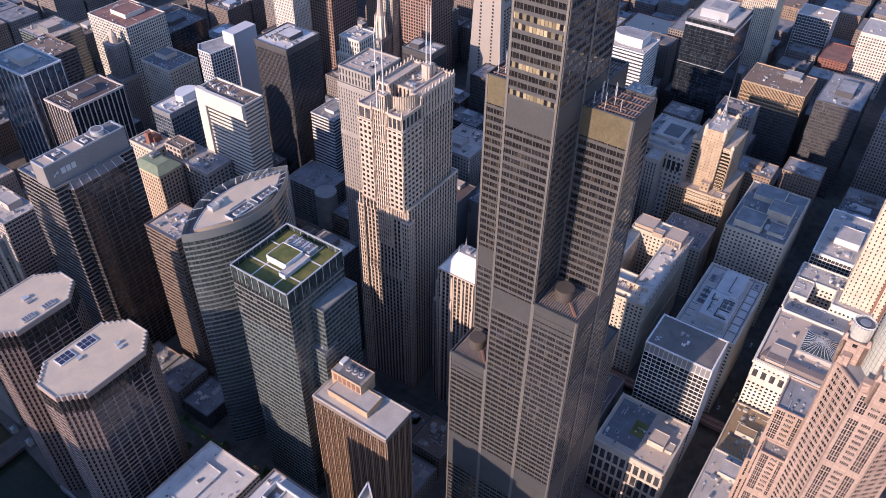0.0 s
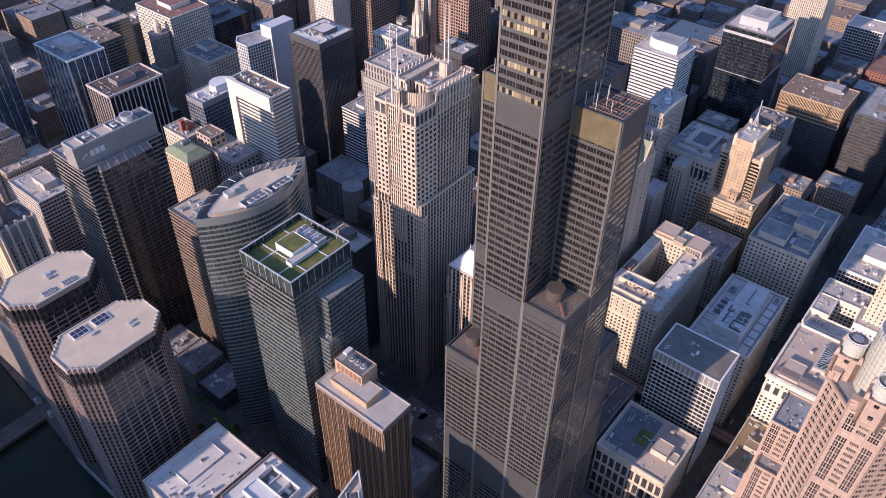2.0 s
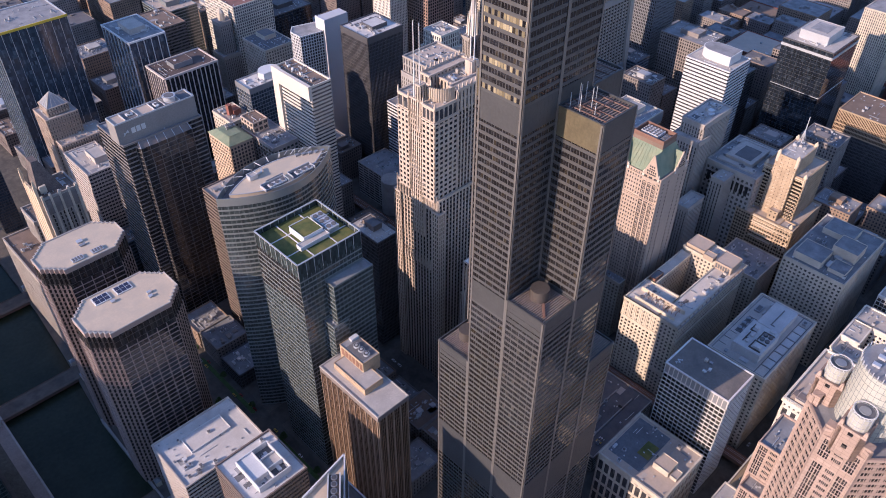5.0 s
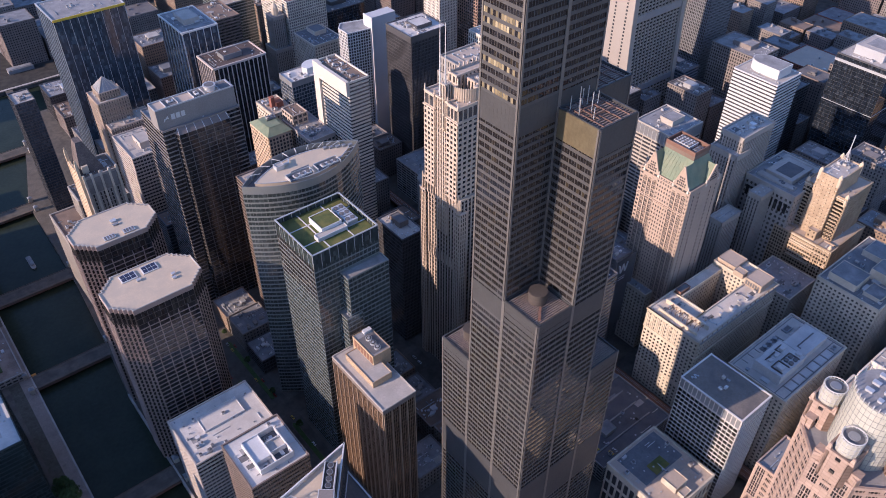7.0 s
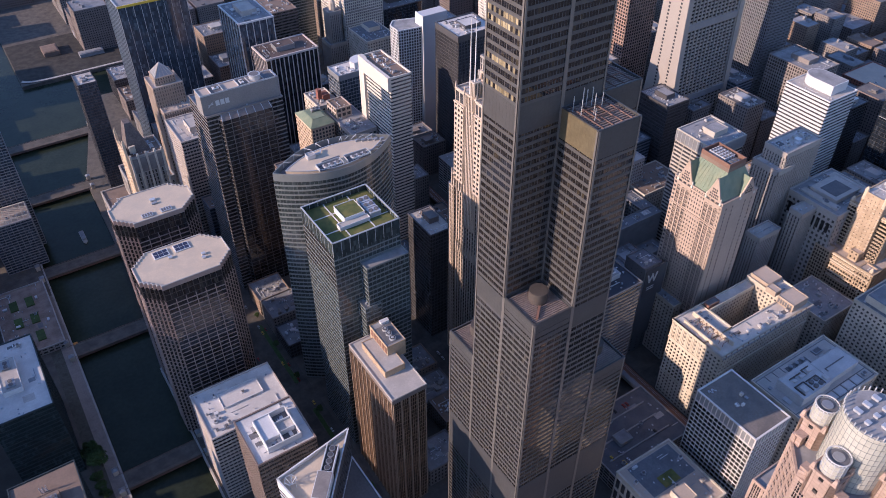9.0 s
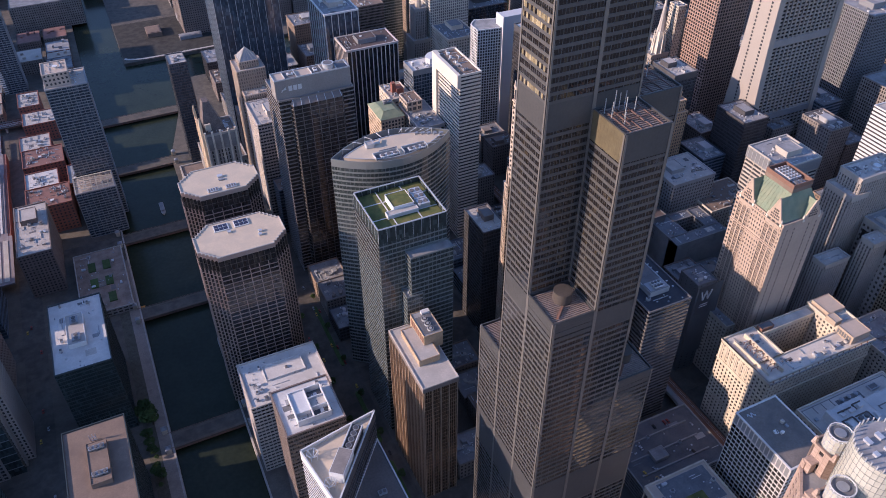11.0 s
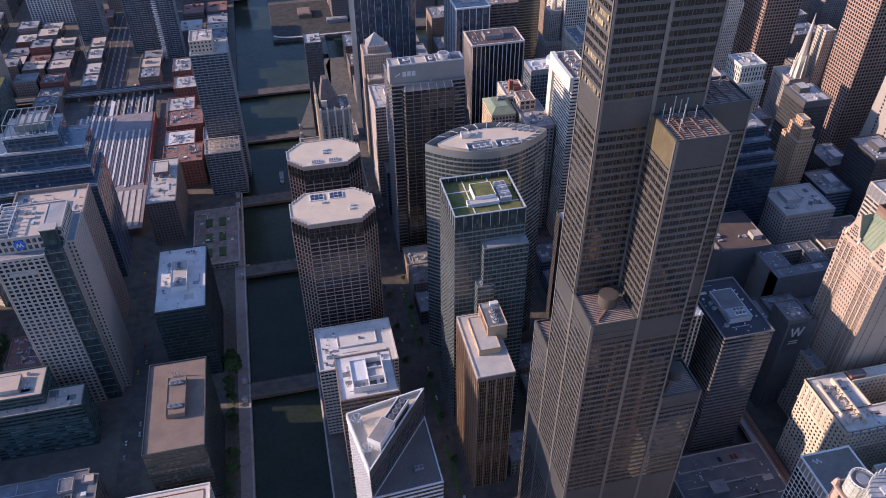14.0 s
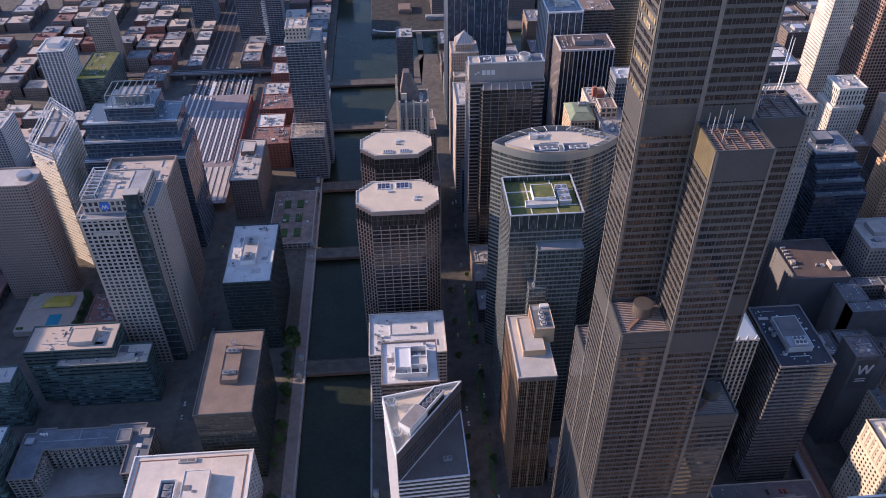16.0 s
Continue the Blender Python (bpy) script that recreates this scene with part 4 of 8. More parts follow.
PAIRED = Style(RIB.wall, GLASS_BLACK, 4.0, 1.5, 0.45, 4.0, 1.7, 0.35)
CROWN = Style(RIB.wall, GLASS_DARK, 4.1, 0.9, 0.5, 9.0, 1.0, 0.3, top=1.2)
SHAFT = Style(RIB.wall, GLASS_BLACK, 2.0, 0.8, 0.7, 4.0, 1.3, 0.1)
r = thing("office_tower", "rose granite office tower with setbacks, finials and twin white spires", "office tower", 125, 195)
tier(r, rect(99, 160, 171, 214), 0, 188, RIB, PALE_ROOF, 1.5, panes=100, pane_sides=(3,))
for y in (172, 213):
    tier(r, rect(97, 103, y - 3.2, y + 3.2), 0, 178, Style(RIB.wall, GLASS_BLACK, 2.1, 0.9, 0.5, 4.0, 1.2, 0.2), TAN_ROOF, 1.0)
# upper block: two pavilions either side of a ribbed shaft, each with a taller window storey
tier(r, rect(100, 155, 173.4, 207.6), 188, 252, RIB, None, 0)
for y0, y1 in ((172.6, 184.2), (197.4, 208.4)):
    tier(r, rect(96.4, 118, y0, y1), 188, 252, PAIRED, None, 0, panes=70, pane_sides=(3,))
    tier(r, rect(96.8, 117.6, y0 + 0.4, y1 - 0.4), 252, 262, CROWN, TAN_ROOF, 1.0)
    part("belt_course", Shape().prism(inset(rect(96.4, 118, y0, y1), -0.8), 251.4, 252.4, bottom=True), RIB.wall, r)
tier(r, rect(97.6, 106, 185, 196.6), 150, 262, SHAFT, TAN_ROOF, 1.0)
tier(r, rect(96.9, 101.5, 186.6, 190.4), 240, 274, Style(RIB.wall, GLASS_DARK, 1.9, 1.0, 0.5, 12, 1.2, 0.2), PALE_ROOF, 0.6)
tier(r, rect(118, 155.5, 173, 181), 252, 268, Style(RIB.wall, GLASS_DARK, 3.3, 1.9, 0.7, 8, 1.6, 0.2), TAN_ROOF, 1.2)
tier(r, rect(118, 155.5, 200, 208), 252, 268, Style(RIB.wall, GLASS_DARK, 3.3, 1.9, 0.7, 8, 1.6, 0.2), TAN_ROOF, 1.2)
tier(r, rect(126, 155.5, 181, 200), 252, 265, Style(RIB.wall, GLASS_DARK, 3.3, 1.7, 0.6, 10, 2, 0.3), TAN_ROOF, 1.2)
part("inner_roof", Shape().box(100.5, 126, 181, 200, 252, 253), GREY_ROOF, r)
# ribbed curved screen between the pavilions
arc = [(116 - 12.5 * math.sin(a), 186.2 - 12 * math.cos(a)) for a in [math.pi * q / 16 * 0.62 for q in range(17)]]
for (ax, ay), (bx, by) in zip(arc, arc[1:]):
    u = Vector((bx - ax, by - ay))
    n = Vector((-u.y, u.x)).normalized()
    part("curved_screen", Shape().slab((ax, ay), u.normalized(), n, 0.02, u.length - 0.02, -0.3, 0.2, 262, 271.5).slab((ax, ay), u.normalized(), n, 0.1, 0.6, 0.2, 0.6, 262, 272.3), PALE_BRONZE_STONE, r)
for x in range(119, 156, 4):
    for y in (173, 207.9):
        part("finial", Shape().frustum(rect(x - 0.8, x + 0.8, y - 0.8, y + 0.8), 267, rect(x - 0.3, x + 0.3, y - 0.3, y + 0.3), 272.5), RIB.wall, r)
for q in range(12):
    part("finial", Shape().frustum(rect(154.6, 156, 175 + q * 2.8, 176.2 + q * 2.8), 266, rect(155, 155.6, 175.4 + q * 2.8, 175.8 + q * 2.8), 271), RIB.wall, r)
for y in (173, 184, 197.8, 208):
    for x in (97, 117.4):
        part("finial", Shape().frustum(rect(x - 0.7, x + 0.7, y - 0.7, y + 0.7), 262, rect(x - 0.25, x + 0.25, y - 0.25, y + 0.25), 267), RIB.wall, r)
for z0, z1, x in ((178, 193, 98.0), (120, 130, 98.2)):
    for q in range(14):
        y = 172 + q * 3.2
        part("setback_finial", Shape().frustum(rect(x - 0.6, x + 0.6, y - 0.5, y + 0.5), z0, rect(x - 0.2, x + 0.6, y - 0.2, y + 0.2), z1), RIB.wall, r)
for x, y in ((98.6, 188.5), (98.6, 194), (146, 185.5), (146, 189)):
    part("spire", Shape().frustum(ring(x, y, 0.6, 8), 262, ring(x, y, 0.2, 8), 316), WHITE_PANEL, r, "white tapered spire")
for x in (144, 148):
    part("spire_base", Shape().box(x - 1.5, x + 1.5, 184, 190.5, 265, 276), RIB.wall, r)
clutter(r, 103, 116, 184, 197, 253.05, 6, random.Random(3), 4)
clutter(r, 128, 152, 183, 198, 265.05, 5, random.Random(13), 4)

# ---- pink granite tower with the lantern crown ----
PINK = Style(PINK_GRANITE, GLASS_BLACK, 4.3, 1.5, 0.45, 3.9, 1.8, 0.3)


def chamfered(cx, cy, h, c):
    return [(cx - h + c, cy - h), (cx + h - c, cy - h), (cx + h, cy - h + c), (cx + h, cy + h - c), (cx + h - c, cy + h), (cx - h + c, cy + h), (cx - h, cy + h - c), (cx - h, cy - h + c)]


CX, CY = 57.2, -124.1
LANTERN = surface("lantern_glass", (0.46, 0.455, 0.40), 0.3, var=0.1, big=5)
r = thing("skyscraper", "pink granite postmodern skyscraper with a round glass lantern and small drums", "skyscraper", CX, CY)
PINK_ROWS = Style(PINK_GRANITE, GLASS_BLACK, 5.6, 1.5, 0.22, 3.9, 1.75, 0.2)
PINK_PLAIN = Style(PINK_GRANITE, GLASS_BLACK, 60.0, 0.0, 0.1, 3.9, 0.0, 0.1)


def strip_face(root, p, q, z0, z1):
    """Two tall strips of paired windows with short window bars stacked between them."""
    p, q = Vector(p), Vector(q)
    L = (q - p).length
    u = (q - p) / L
    n = Vector((u.y, -u.x))
    edge, strip = 0.07 * L, 0.24 * L
    solid, fine = Shape(), Shape()
    cols = [(0, edge), (edge + strip, edge + strip + 0.06 * L), (L - edge - strip - 0.06 * L, L - edge - strip), (L - edge, L)]
    for a, b in cols:
        solid.slab(p, u, n, a, b, -0.1, 0.24, z0, z1)
    for s0 in (edge, L - edge - strip):
        solid.slab(p, u, n, s0 + strip * 0.45, s0 + strip * 0.55, -0.1, 0.24, z0, z1)
        for f in (0.215, 0.785):
            fine.slab(p, u, n, s0 + strip * f - 0.1, s0 + strip * f + 0.1, -0.1, 0.1, z0, z1)
    rows = round((z1 - z0) / 3.9)
    h = (z1 - z0) / rows
    m0, m1 = edge + strip + 0.06 * L, L - edge - strip - 0.06 * L
    for j in range(rows):
        z = z0 + j * h
        blank = j % 9 == 8
        for s0 in (edge, L - edge - strip):
            fine.slab(p, u, n, s0, s0 + strip, -0.1, 0.1, z, z + 0.55)
            fine.slab(p, u, n, s0, s0 + strip, -0.1, 0.08, z + 2.1, z + 2.22)
            if blank:
                solid.slab(p, u, n, s0, s0 + strip, -0.1, 0.2, z, z + h)
        solid.slab(p, u, n, m0, m1, -0.1, 0.21, z, z + (h if blank else 1.8))
        if not blank:
            for a, b in ((m0, m0 + 0.1 * (m1 - m0)), (m1 - 0.1 * (m1 - m0), m1)):
                solid.slab(p, u, n, a, b, -0.1, 0.2, z + 1.8, z + h)
            for k in range(1, 5):
                a = m0 + (0.1 + 0.16 * k) * (m1 - m0)
                fine.slab(p, u, n, a - 0.12, a + 0.12, -0.1, 0.1, z + 1.8, z + h)
    part("facade", solid, PINK_GRANITE, root, kind="stuff")
    part("mullion_grid", fine, MULLION_PINK, root, kind="stuff")


MULLION_PINK = surface("pale_pink_mullion", (0.40, 0.31, 0.27), 0.5, var=0.08)
for h, c, z0, z1 in ((20.5, 12, 0, 258),):
    ch = chamfered(CX, CY, h, c)
    tier(r, ch, z0, z1, PINK, GREY_ROOF, 1.2, panes=0, sides={1: PINK_ROWS, 3: PINK_ROWS, 5: PINK_ROWS, 7: PINK_ROWS, 0: PINK_PLAIN, 6: PINK_PLAIN, 4: PINK_PLAIN})
    for k in (0, 4, 6):
        strip_face(r, ch[k], ch[(k + 1) % 8], z0, z1)
    for k in (5, 7):
        mull = Shape()
        facade(mull, mull, ch[k], ch[(k + 1) % 8], max(z0, 90), z1, Style(None, None, 1.4, 0.16, 0.2, 3.9, 0.0, 0.1))
        part("mullion_grid", mull, MULLION_PINK, r, kind="stuff")
for k in range(8):
    a = k * math.pi / 4 + math.pi / 8
    part("corner_pier", Shape().prism(ring(CX + 21.2 * math.cos(a), CY + 21.2 * math.sin(a), 1.7, 4, turn=a), 120, 263), PINK_GRANITE, r)
for dx, dy in ((0, 1), (-1, 0), (0, -1), (1, 0)):
    x, y = CX + dx * 17.1, CY + dy * 17.1
    tier(r, chamfered(x, y, 5.2, 1.6), 255, 270, Style(PINK_GRANITE, GLASS_BLACK, 7.0, 5.2, 0.4, 9, 5.0, 0.35), GREY_ROOF, 1.0)
    part("drum", Shape().prism(ring(x, y, 4.4, 24), 270, 278), LANTERN, r, "small round pale glass rooftop drum")
    d = Shape()
    for k in range(16):
        a = 2 * math.pi * k / 16
        d.slab((x, y), (-math.sin(a), math.cos(a)), (math.cos(a), math.sin(a)), -0.1, 0.1, 4.3, 4.55, 270, 278)
    for z in (272.5, 275.2, 277.6):
        d.prism(ring(x, y, 4.55, 24), z, z + 0.2, bottom=True)
    part("drum_frame", d, PALE_METAL, r, kind="stuff")
    part("drum_top", Shape().prism(ring(x, y, 3.8, 20), 278.0, 278.25), DARK_ROOF, r)
    part("drum_louvre", Shape().prism(ring(x, y, 2.2, 14), 278.25, 278.7), GREY_METAL, r)
    rim = Shape()
    for k in range(20):
        a, b = 2 * math.pi * k / 20, 2 * math.pi * (k + 1) / 20
        rim.beam((x + 4.4 * math.cos(a), y + 4.4 * math.sin(a), 278.9), (x + 4.4 * math.cos(b), y + 4.4 * math.sin(b), 278.9), 0.3)
        rim.beam((x + 4.4 * math.cos(a), y + 4.4 * math.sin(a), 278), (x + 4.4 * math.cos(a), y + 4.4 * math.sin(a), 278.9), 0.2)
    part("drum_rail", rim, WHITE_PANEL, r, kind="stuff")
    for sx, sy in ((1, 1), (1, -1), (-1, 1), (-1, -1)):
        part("pinnacle", Shape().frustum(rect(x + sx * 4.7 - 1, x + sx * 4.7 + 1, y + sy * 4.7 - 1, y + sy * 4.7 + 1), 270, rect(x + sx * 4.7 - .5, x + sx * 4.7 + .5, y + sy * 4.7 - .5, y + sy * 4.7 + .5), 273.5), PINK_GRANITE, r)
part("lantern", Shape().prism(ring(CX, CY, 12.0, 40), 258, 290), LANTERN, r, "tall round greenish glass lantern")
c = Shape()
for k in range(40):
    a = 2 * math.pi * k / 40
    c.slab((CX, CY), (-math.sin(a), math.cos(a)), (math.cos(a), math.sin(a)), -0.06, 0.06, 11.9, 12.1, 258, 290)
for z in range(261, 290, 3):
    c.prism(ring(CX, CY, 12.08, 40), z, z + 0.12, bottom=True)
part("lantern_frame", c, TEAL_STEEL, r, kind="stuff")
part("lantern_roof", Shape().prism(ring(CX, CY, 11.4, 32), 290, 290.3), GREY_ROOF, r)
rim = Shape()
for k in range(36):
    a = 2 * math.pi * k / 36
    rim.beam((CX + 12 * math.cos(a), CY + 12 * math.sin(a), 290), (CX + 12 * math.cos(a), CY + 12 * math.sin(a), 292.2), 0.4)
part("lantern_rim", rim, PALE_METAL, r, kind="stuff")
for dx, dy in ((0, 1), (-1, 0), (0, -1), (1, 0)):
    for q in (-2.6, 0, 2.6):
        wx, wy = CX + dx * 22.35 + abs(dy) * q, CY + dy * 22.35 + abs(dx) * q
        part("window_slot", Shape().box(wx - 0.1 - 0.7 * abs(dy), wx + 0.1 + 0.7 * abs(dy), wy - 0.1 - 0.7 * abs(dx), wy + 0.1 + 0.7 * abs(dx), 260.5, 266), GLASS_BLACK, r)
    for sg in (-1, 1):
        bx, by = CX + dx * 18.4 + dy * sg * 7.4, CY + dy * 18.4 + dx * sg * 7.4
        part("terrace_pier", Shape().box(bx - 1.7, bx + 1.7, by - 1.7, by + 1.7, 258, 264), PINK_GRANITE, r)
        part("pier_cap", Shape().box(bx - 1.9, bx + 1.9, by - 1.9, by + 1.9, 264, 264.5), PINK_GRANITE, r)
for k in range(9):
    roof_unit(r, CX - 7 + 1.8 * k, CY + 6 * math.sin(k * 2.1), 290.3, 1.8, 1.8 + (k % 3), 1.1, 0, PALE_METAL)
# lower wings against the shaft
for x0, x1, y0, y1, z in ((67, 92, -106, -89, 197), (57, 67, -106, -91, 172), (17, 37, -137, -111, 150), (28, 57, -104, -90, 120), (92, 104, -110, -86, 120)):
    tier(r, rect(x0, x1, y0, y1), 0, z, PINK_PLAIN, GREY_ROOF, 1.3)
    strip_face(r, (x0, y1), (x0, y0), 0, z)
    strip_face(r, (x1, y1), (x0, y1), 0, z)
tier(r, rect(0, 120, -190, -88), 0.16, 22, PINK, GREY_ROOF, 1.0)

# ---- east of the black tower ----
WGRID = Style(surface("white_frame", (0.66, 0.64, 0.62), 0.5, var=0.06), GLASS_DARK, 3.4, 0.36, 0.4, 4.1, 0.6, 0.36)
r = thing("office_building", "white-framed gridded office block with dark square windows and flat grey roof", "office building", 175, -20)
tier(r, rect(158.5, 191.5, -44, 4), 0, 99, WGRID, None, panes=200, pane_sides=(3,))
tier(r, rect(158.5, 191.5, -44, 4), 99, 108.5, Style(WGRID.wall, GREY_METAL, 3.4, 0.45, 0.55, 9.5, 0.8, 0.5), surface("umber_slate_roof", (0.185, 0.165, 0.15), 0.9, var=0.25, stain=(0.135, 0.125, 0.12)), 0.6, bits=False)
clutter(r, 166, 182, -24, -10, 108.55, 6, random.Random(5), 2.2)
loop = Shape()
for q in range(10):
    a0, a1 = q * 0.55, (q + 1) * 0.55
    loop.beam((163 + 0.55 * q, -1.5 + 1.6 * math.sin(a0 * 2.2), 108.9), (163 + 0.55 * (q + 1), -1.5 + 1.6 * math.sin(a1 * 2.2), 108.9), 0.5)
part("hose", loop, PALE_METAL, r, "coiled pale hose on the roof")
r = block("parking_garage", "low flat dark rooftop parking deck in shade", "garage", 118, 196, 22, 76, 17, Style(CONCRETE, GLASS_DARK, 6, 0.6, 0.3, 3.4, 1.2, 0.25), DARK_ROOF, parapet=1.3)
for y in (34, 48, 62):
    part("deck_ramp", Shape().box(124, 186, y, y + 1.0, 17.05, 18.2), CONCRETE, r)
penthouse(r, 140, 152, 40, 50, 17.05, 3.5, CONCRETE, GREY_ROOF)
LIMEGRID = Style(LIMESTONE, GLASS_DARK, 5.0, 1.5, 0.7, 12, 2.4, 0.5, top=5)
r = block("office_building", "limestone building with tall dark windows and one sunlit corner", "office building", 99, 148, -43.5, 8, 57, LIMEGRID, TAN_ROOF, junk=3, seed=15)
penthouse(r, 116, 128, -36, -24, 57.05, 5, LIMESTONE, TAN_ROOF)
penthouse(r, 117, 125, -42, -37, 57.05, 2.6, LIMESTONE, TAN_ROOF)
part("roof_felt", Shape().box(106, 145, -20, 6, 57.06, 57.2), FELT, r, "dark felt over most of the roof")
part("planted_bed", Shape().box(118, 132, -19, -10, 57.2, 57.6), SEDUM, r, "dull green planted bed")
for q in range(9):
    part("dentil", Shape().box(97.6, 98.5, -41 + q * 5.4, -38.5 + q * 5.4, 53.2, 54.4), LIMESTONE, r)

LIME = Style(LIMESTONE, SHADED_GLASS, 3.6, 1.7, 0.4, 3.9, 1.8, 0.35, top=2.5)
r = thing("office_building", "long flat-roofed limestone office building with cluttered pale blue-grey roof", "office building", 256, -22)
tier(r, rect(216, 298, -46, 0), 0, 85, LIME, PALE_ROOF, 1.2, bits=False)
FROST = surface("frosted_roof_sheet", (0.50, 0.50, 0.505), 0.85, var=0.14, stain=(0.41, 0.41, 0.42))
seam = Shape()
for bx in ((217.5, 296.5, -2.6, -2.1), (217.5, 296.5, -37.2, -36.6), (217.5, 296.5, -44.6, -44.0), (217.5, 218, -44, -2.6), (296, 296.5, -44, -2.6)):
    seam.box(*bx, 85.05, 85.25)
for k in range(7):
    seam.box(228 + k * 9.6, 228.6 + k * 9.6, -44, -37.2, 85.05, 85.25)
for k in range(3):
    seam.box(227 + k * 8, 227.5 + k * 8, -8.5, -2.6, 85.05, 85.25)
part("roof_seam", seam, DARK_ROOF, r, "dark roof seams and gutters", kind="stuff")
for k in range(6):
    part("roof_panel", Shape().box(229.2 + k * 9.6, 237 + k * 9.6, -43.4, -37.8, 85.05, 85.4), FROST, r)
penthouse(r, 226, 258, -34.5, -13, 85.05, 8, FROST, FROST)
penthouse(r, 258.3, 291, -33, -15, 85.05, 6, FROST, FROST)
part("roof_slot", Shape().box(264, 286, -24.6, -23.7, 91.2, 91.5).box(264, 264.9, -27, -24.6, 91.2, 91.5), DARK_ROOF, r, "long dark slot in the plant roof")
part("fan_trough", Shape().box(246, 268, -12.5, -5.5, 85.06, 85.4), DARK_ROOF, r, "dark trough under the fans")
for k in range(6):
    x, y = 250 + (k // 2) * 6.6, -11 + (k % 2) * 4
    part("fan_drum", Shape().prism(ring(x, y, 1.7, 16), 85.4, 87.2).prism(ring(x, y, 0.8, 10), 87.2, 87.5), GREY_METAL, r)
for x, y in ((243, -31.5), (248.5, -31.5), (243, -27.5), (248.5, -27.5)):
    part("fan_drum", Shape().prism(ring(x, y, 1.7, 16), 93.1, 94.6).prism(ring(x, y, 1.2, 12), 94.6, 94.7), DARK_ROOF, r)
pipes = Shape()
for bx in ((229, 230, -33, -24), (229, 239, -24.6, -23.8), (238.4, 239.2, -33, -24.6), (240.5, 251.5, -25.4, -24.6), (251, 251.8, -33.4, -25.4), (232, 244, -18, -17.2), (236, 236.8, -21, -18), (246, 246.8, -21, -16), (246.8, 254, -16.8, -16)):
    pipes.box(*bx, 93.1, 93.9)
part("roof_pipe", pipes, DARK_STEEL, r, "dark roof pipes", kind="stuff")
for x, y, w, d, h in ((233, -29, 4.5, 5, 2.2), (234, -20.5, 3.5, 2.5, 1.6), (242, -20.5, 5, 2.4, 2.0), (250, -19.5, 4, 3, 2.6), (255, -30, 2.6, 4, 1.8)):
    part("plant_block", Shape().box(x - w / 2, x + w / 2, y - d / 2, y + d / 2, 93.1, 93.1 + h), FROST, r)
part("vent_frame", Shape().box(276, 284, -9.8, -5, 85.06, 86.6), GREY_METAL, r)
part("vent_grille", Shape().box(276.8, 283.2, -9.1, -5.7, 86.6, 86.7), DARK_ROOF, r)
for k in range(4):
    part("duct", Shape().box(270 + k * 6.5, 274.5 + k * 6.5, -14.2 + (k % 2) * 1.5, -13.2 + (k % 2) * 1.5, 85.06, 86.4), FROST, r)
roof_unit(r, 290, -40.5, 85.06, 4, 3, 1.6, 1, GREY_METAL)
roof_unit(r, 222, -26, 85.06, 3.4, 6, 1.4, 0, FROST)
roof_unit(r, 221.5, -12, 85.06, 2.4, 2.4, 1.1, 0, GREY_METAL)

# building round a light court
BUFF_PLANT = surface("buff_plant_wall", (0.40, 0.325, 0.25), 0.85, var=0.2)
SAND_TOP = surface("bleached_roof", (0.60, 0.55, 0.49), 0.88, var=0.16, stain=(0.47, 0.43, 0.39))
r = thing("office_building", "grand limestone office building round an open light court", "office building", 266, 50)
CL = Style(surface("cream_stone", (0.60, 0.53, 0.42), 0.85, var=0.12, stain=(0.48, 0.42, 0.33)), GLASS_DARK, 3.3, 1.7, 0.35, 3.9, 1.9, 0.3, top=3)
tier(r, rect(214.5, 319, 26, 43.5), 0, 86, CL, SAND_TOP, 1.2)
tier(r, rect(214.5, 245, 43.5, 74.5), 0, 68, CL, None, panes=90, pane_sides=(3,))
tier(r, rect(214.5, 245, 43.5, 74.5), 68, 86, Style(CL.wall, GLASS_DARK, 2.6, 1.3, 0.6, 4.5, 1.9, 0.45, top=2), SAND_TOP, 1.2)
tier(r, rect(299, 319, 43.5, 74.5), 0, 90, CL, SAND_TOP, 1.2)
tier(r, rect(245, 299, 66, 74.5), 0, 86, CL, SAND_TOP, 1.2)
part("court_floor", Shape().box(245.6, 298.4, 44, 65.5, 20, 21), GREY_ROOF, r)
for q in range(6):
    part("pilaster", Shape().box(213.4, 214.2, 46.2 + q * 5.2, 47.4 + q * 5.2, 69.2, 84), CL.wall, r)
for z, d in ((68, 1.1), (30, 0.8), (86, 1.2)):
    part("cornice", Shape().box(214.5 - d, 215, 25.2, 75.2, z, z + 1.2), CL.wall, r)
    part("cornice", Shape().box(215, 319.6, 26 - d, 26.2, z, z + 1.2), CL.wall, r)
penthouse(r, 298, 316, 29, 44, 86.05, 7, BUFF_PLANT, TAN_ROOF)
penthouse(r, 301, 318, 56, 73, 90.05, 3.5, BUFF_PLANT, TAN_ROOF)
penthouse(r, 297, 304, 46, 55, 90.05, 4.5, BUFF_PLANT, TAN_ROOF)
for q in range(6):
    part("plant_louvre", Shape().box(297.7, 297.95, 30.5 + q * 2.2, 32 + q * 2.2, 87.5, 91.5), DARK_ROOF, r)
for q in range(16):
    part("gutter_post", Shape().box(217 + q * 6.2, 217.6 + q * 6.2, 24.6, 25.2, 86, 88.2), RUST_WALL, r)
part("gutter", Shape().box(214, 320, 24.2, 24.8, 85.6, 86.6), GREY_METAL, r)
court = Shape()
for q in range(12):
    for w in range(6):
        court.box(248 + q * 4.1, 249.8 + q * 4.1, 65.75, 65.9, 44 + w * 6.6, 47.6 + w * 6.6)
part("court_windows", court, GLASS_DARK, r, kind="stuff")
penthouse(r, 246, 258, 67.5, 73, 86.05, 3, RUST, DARK_ROOF)
clutter(r, 216, 243, 30, 72, 86.05, 7, random.Random(8), 4)
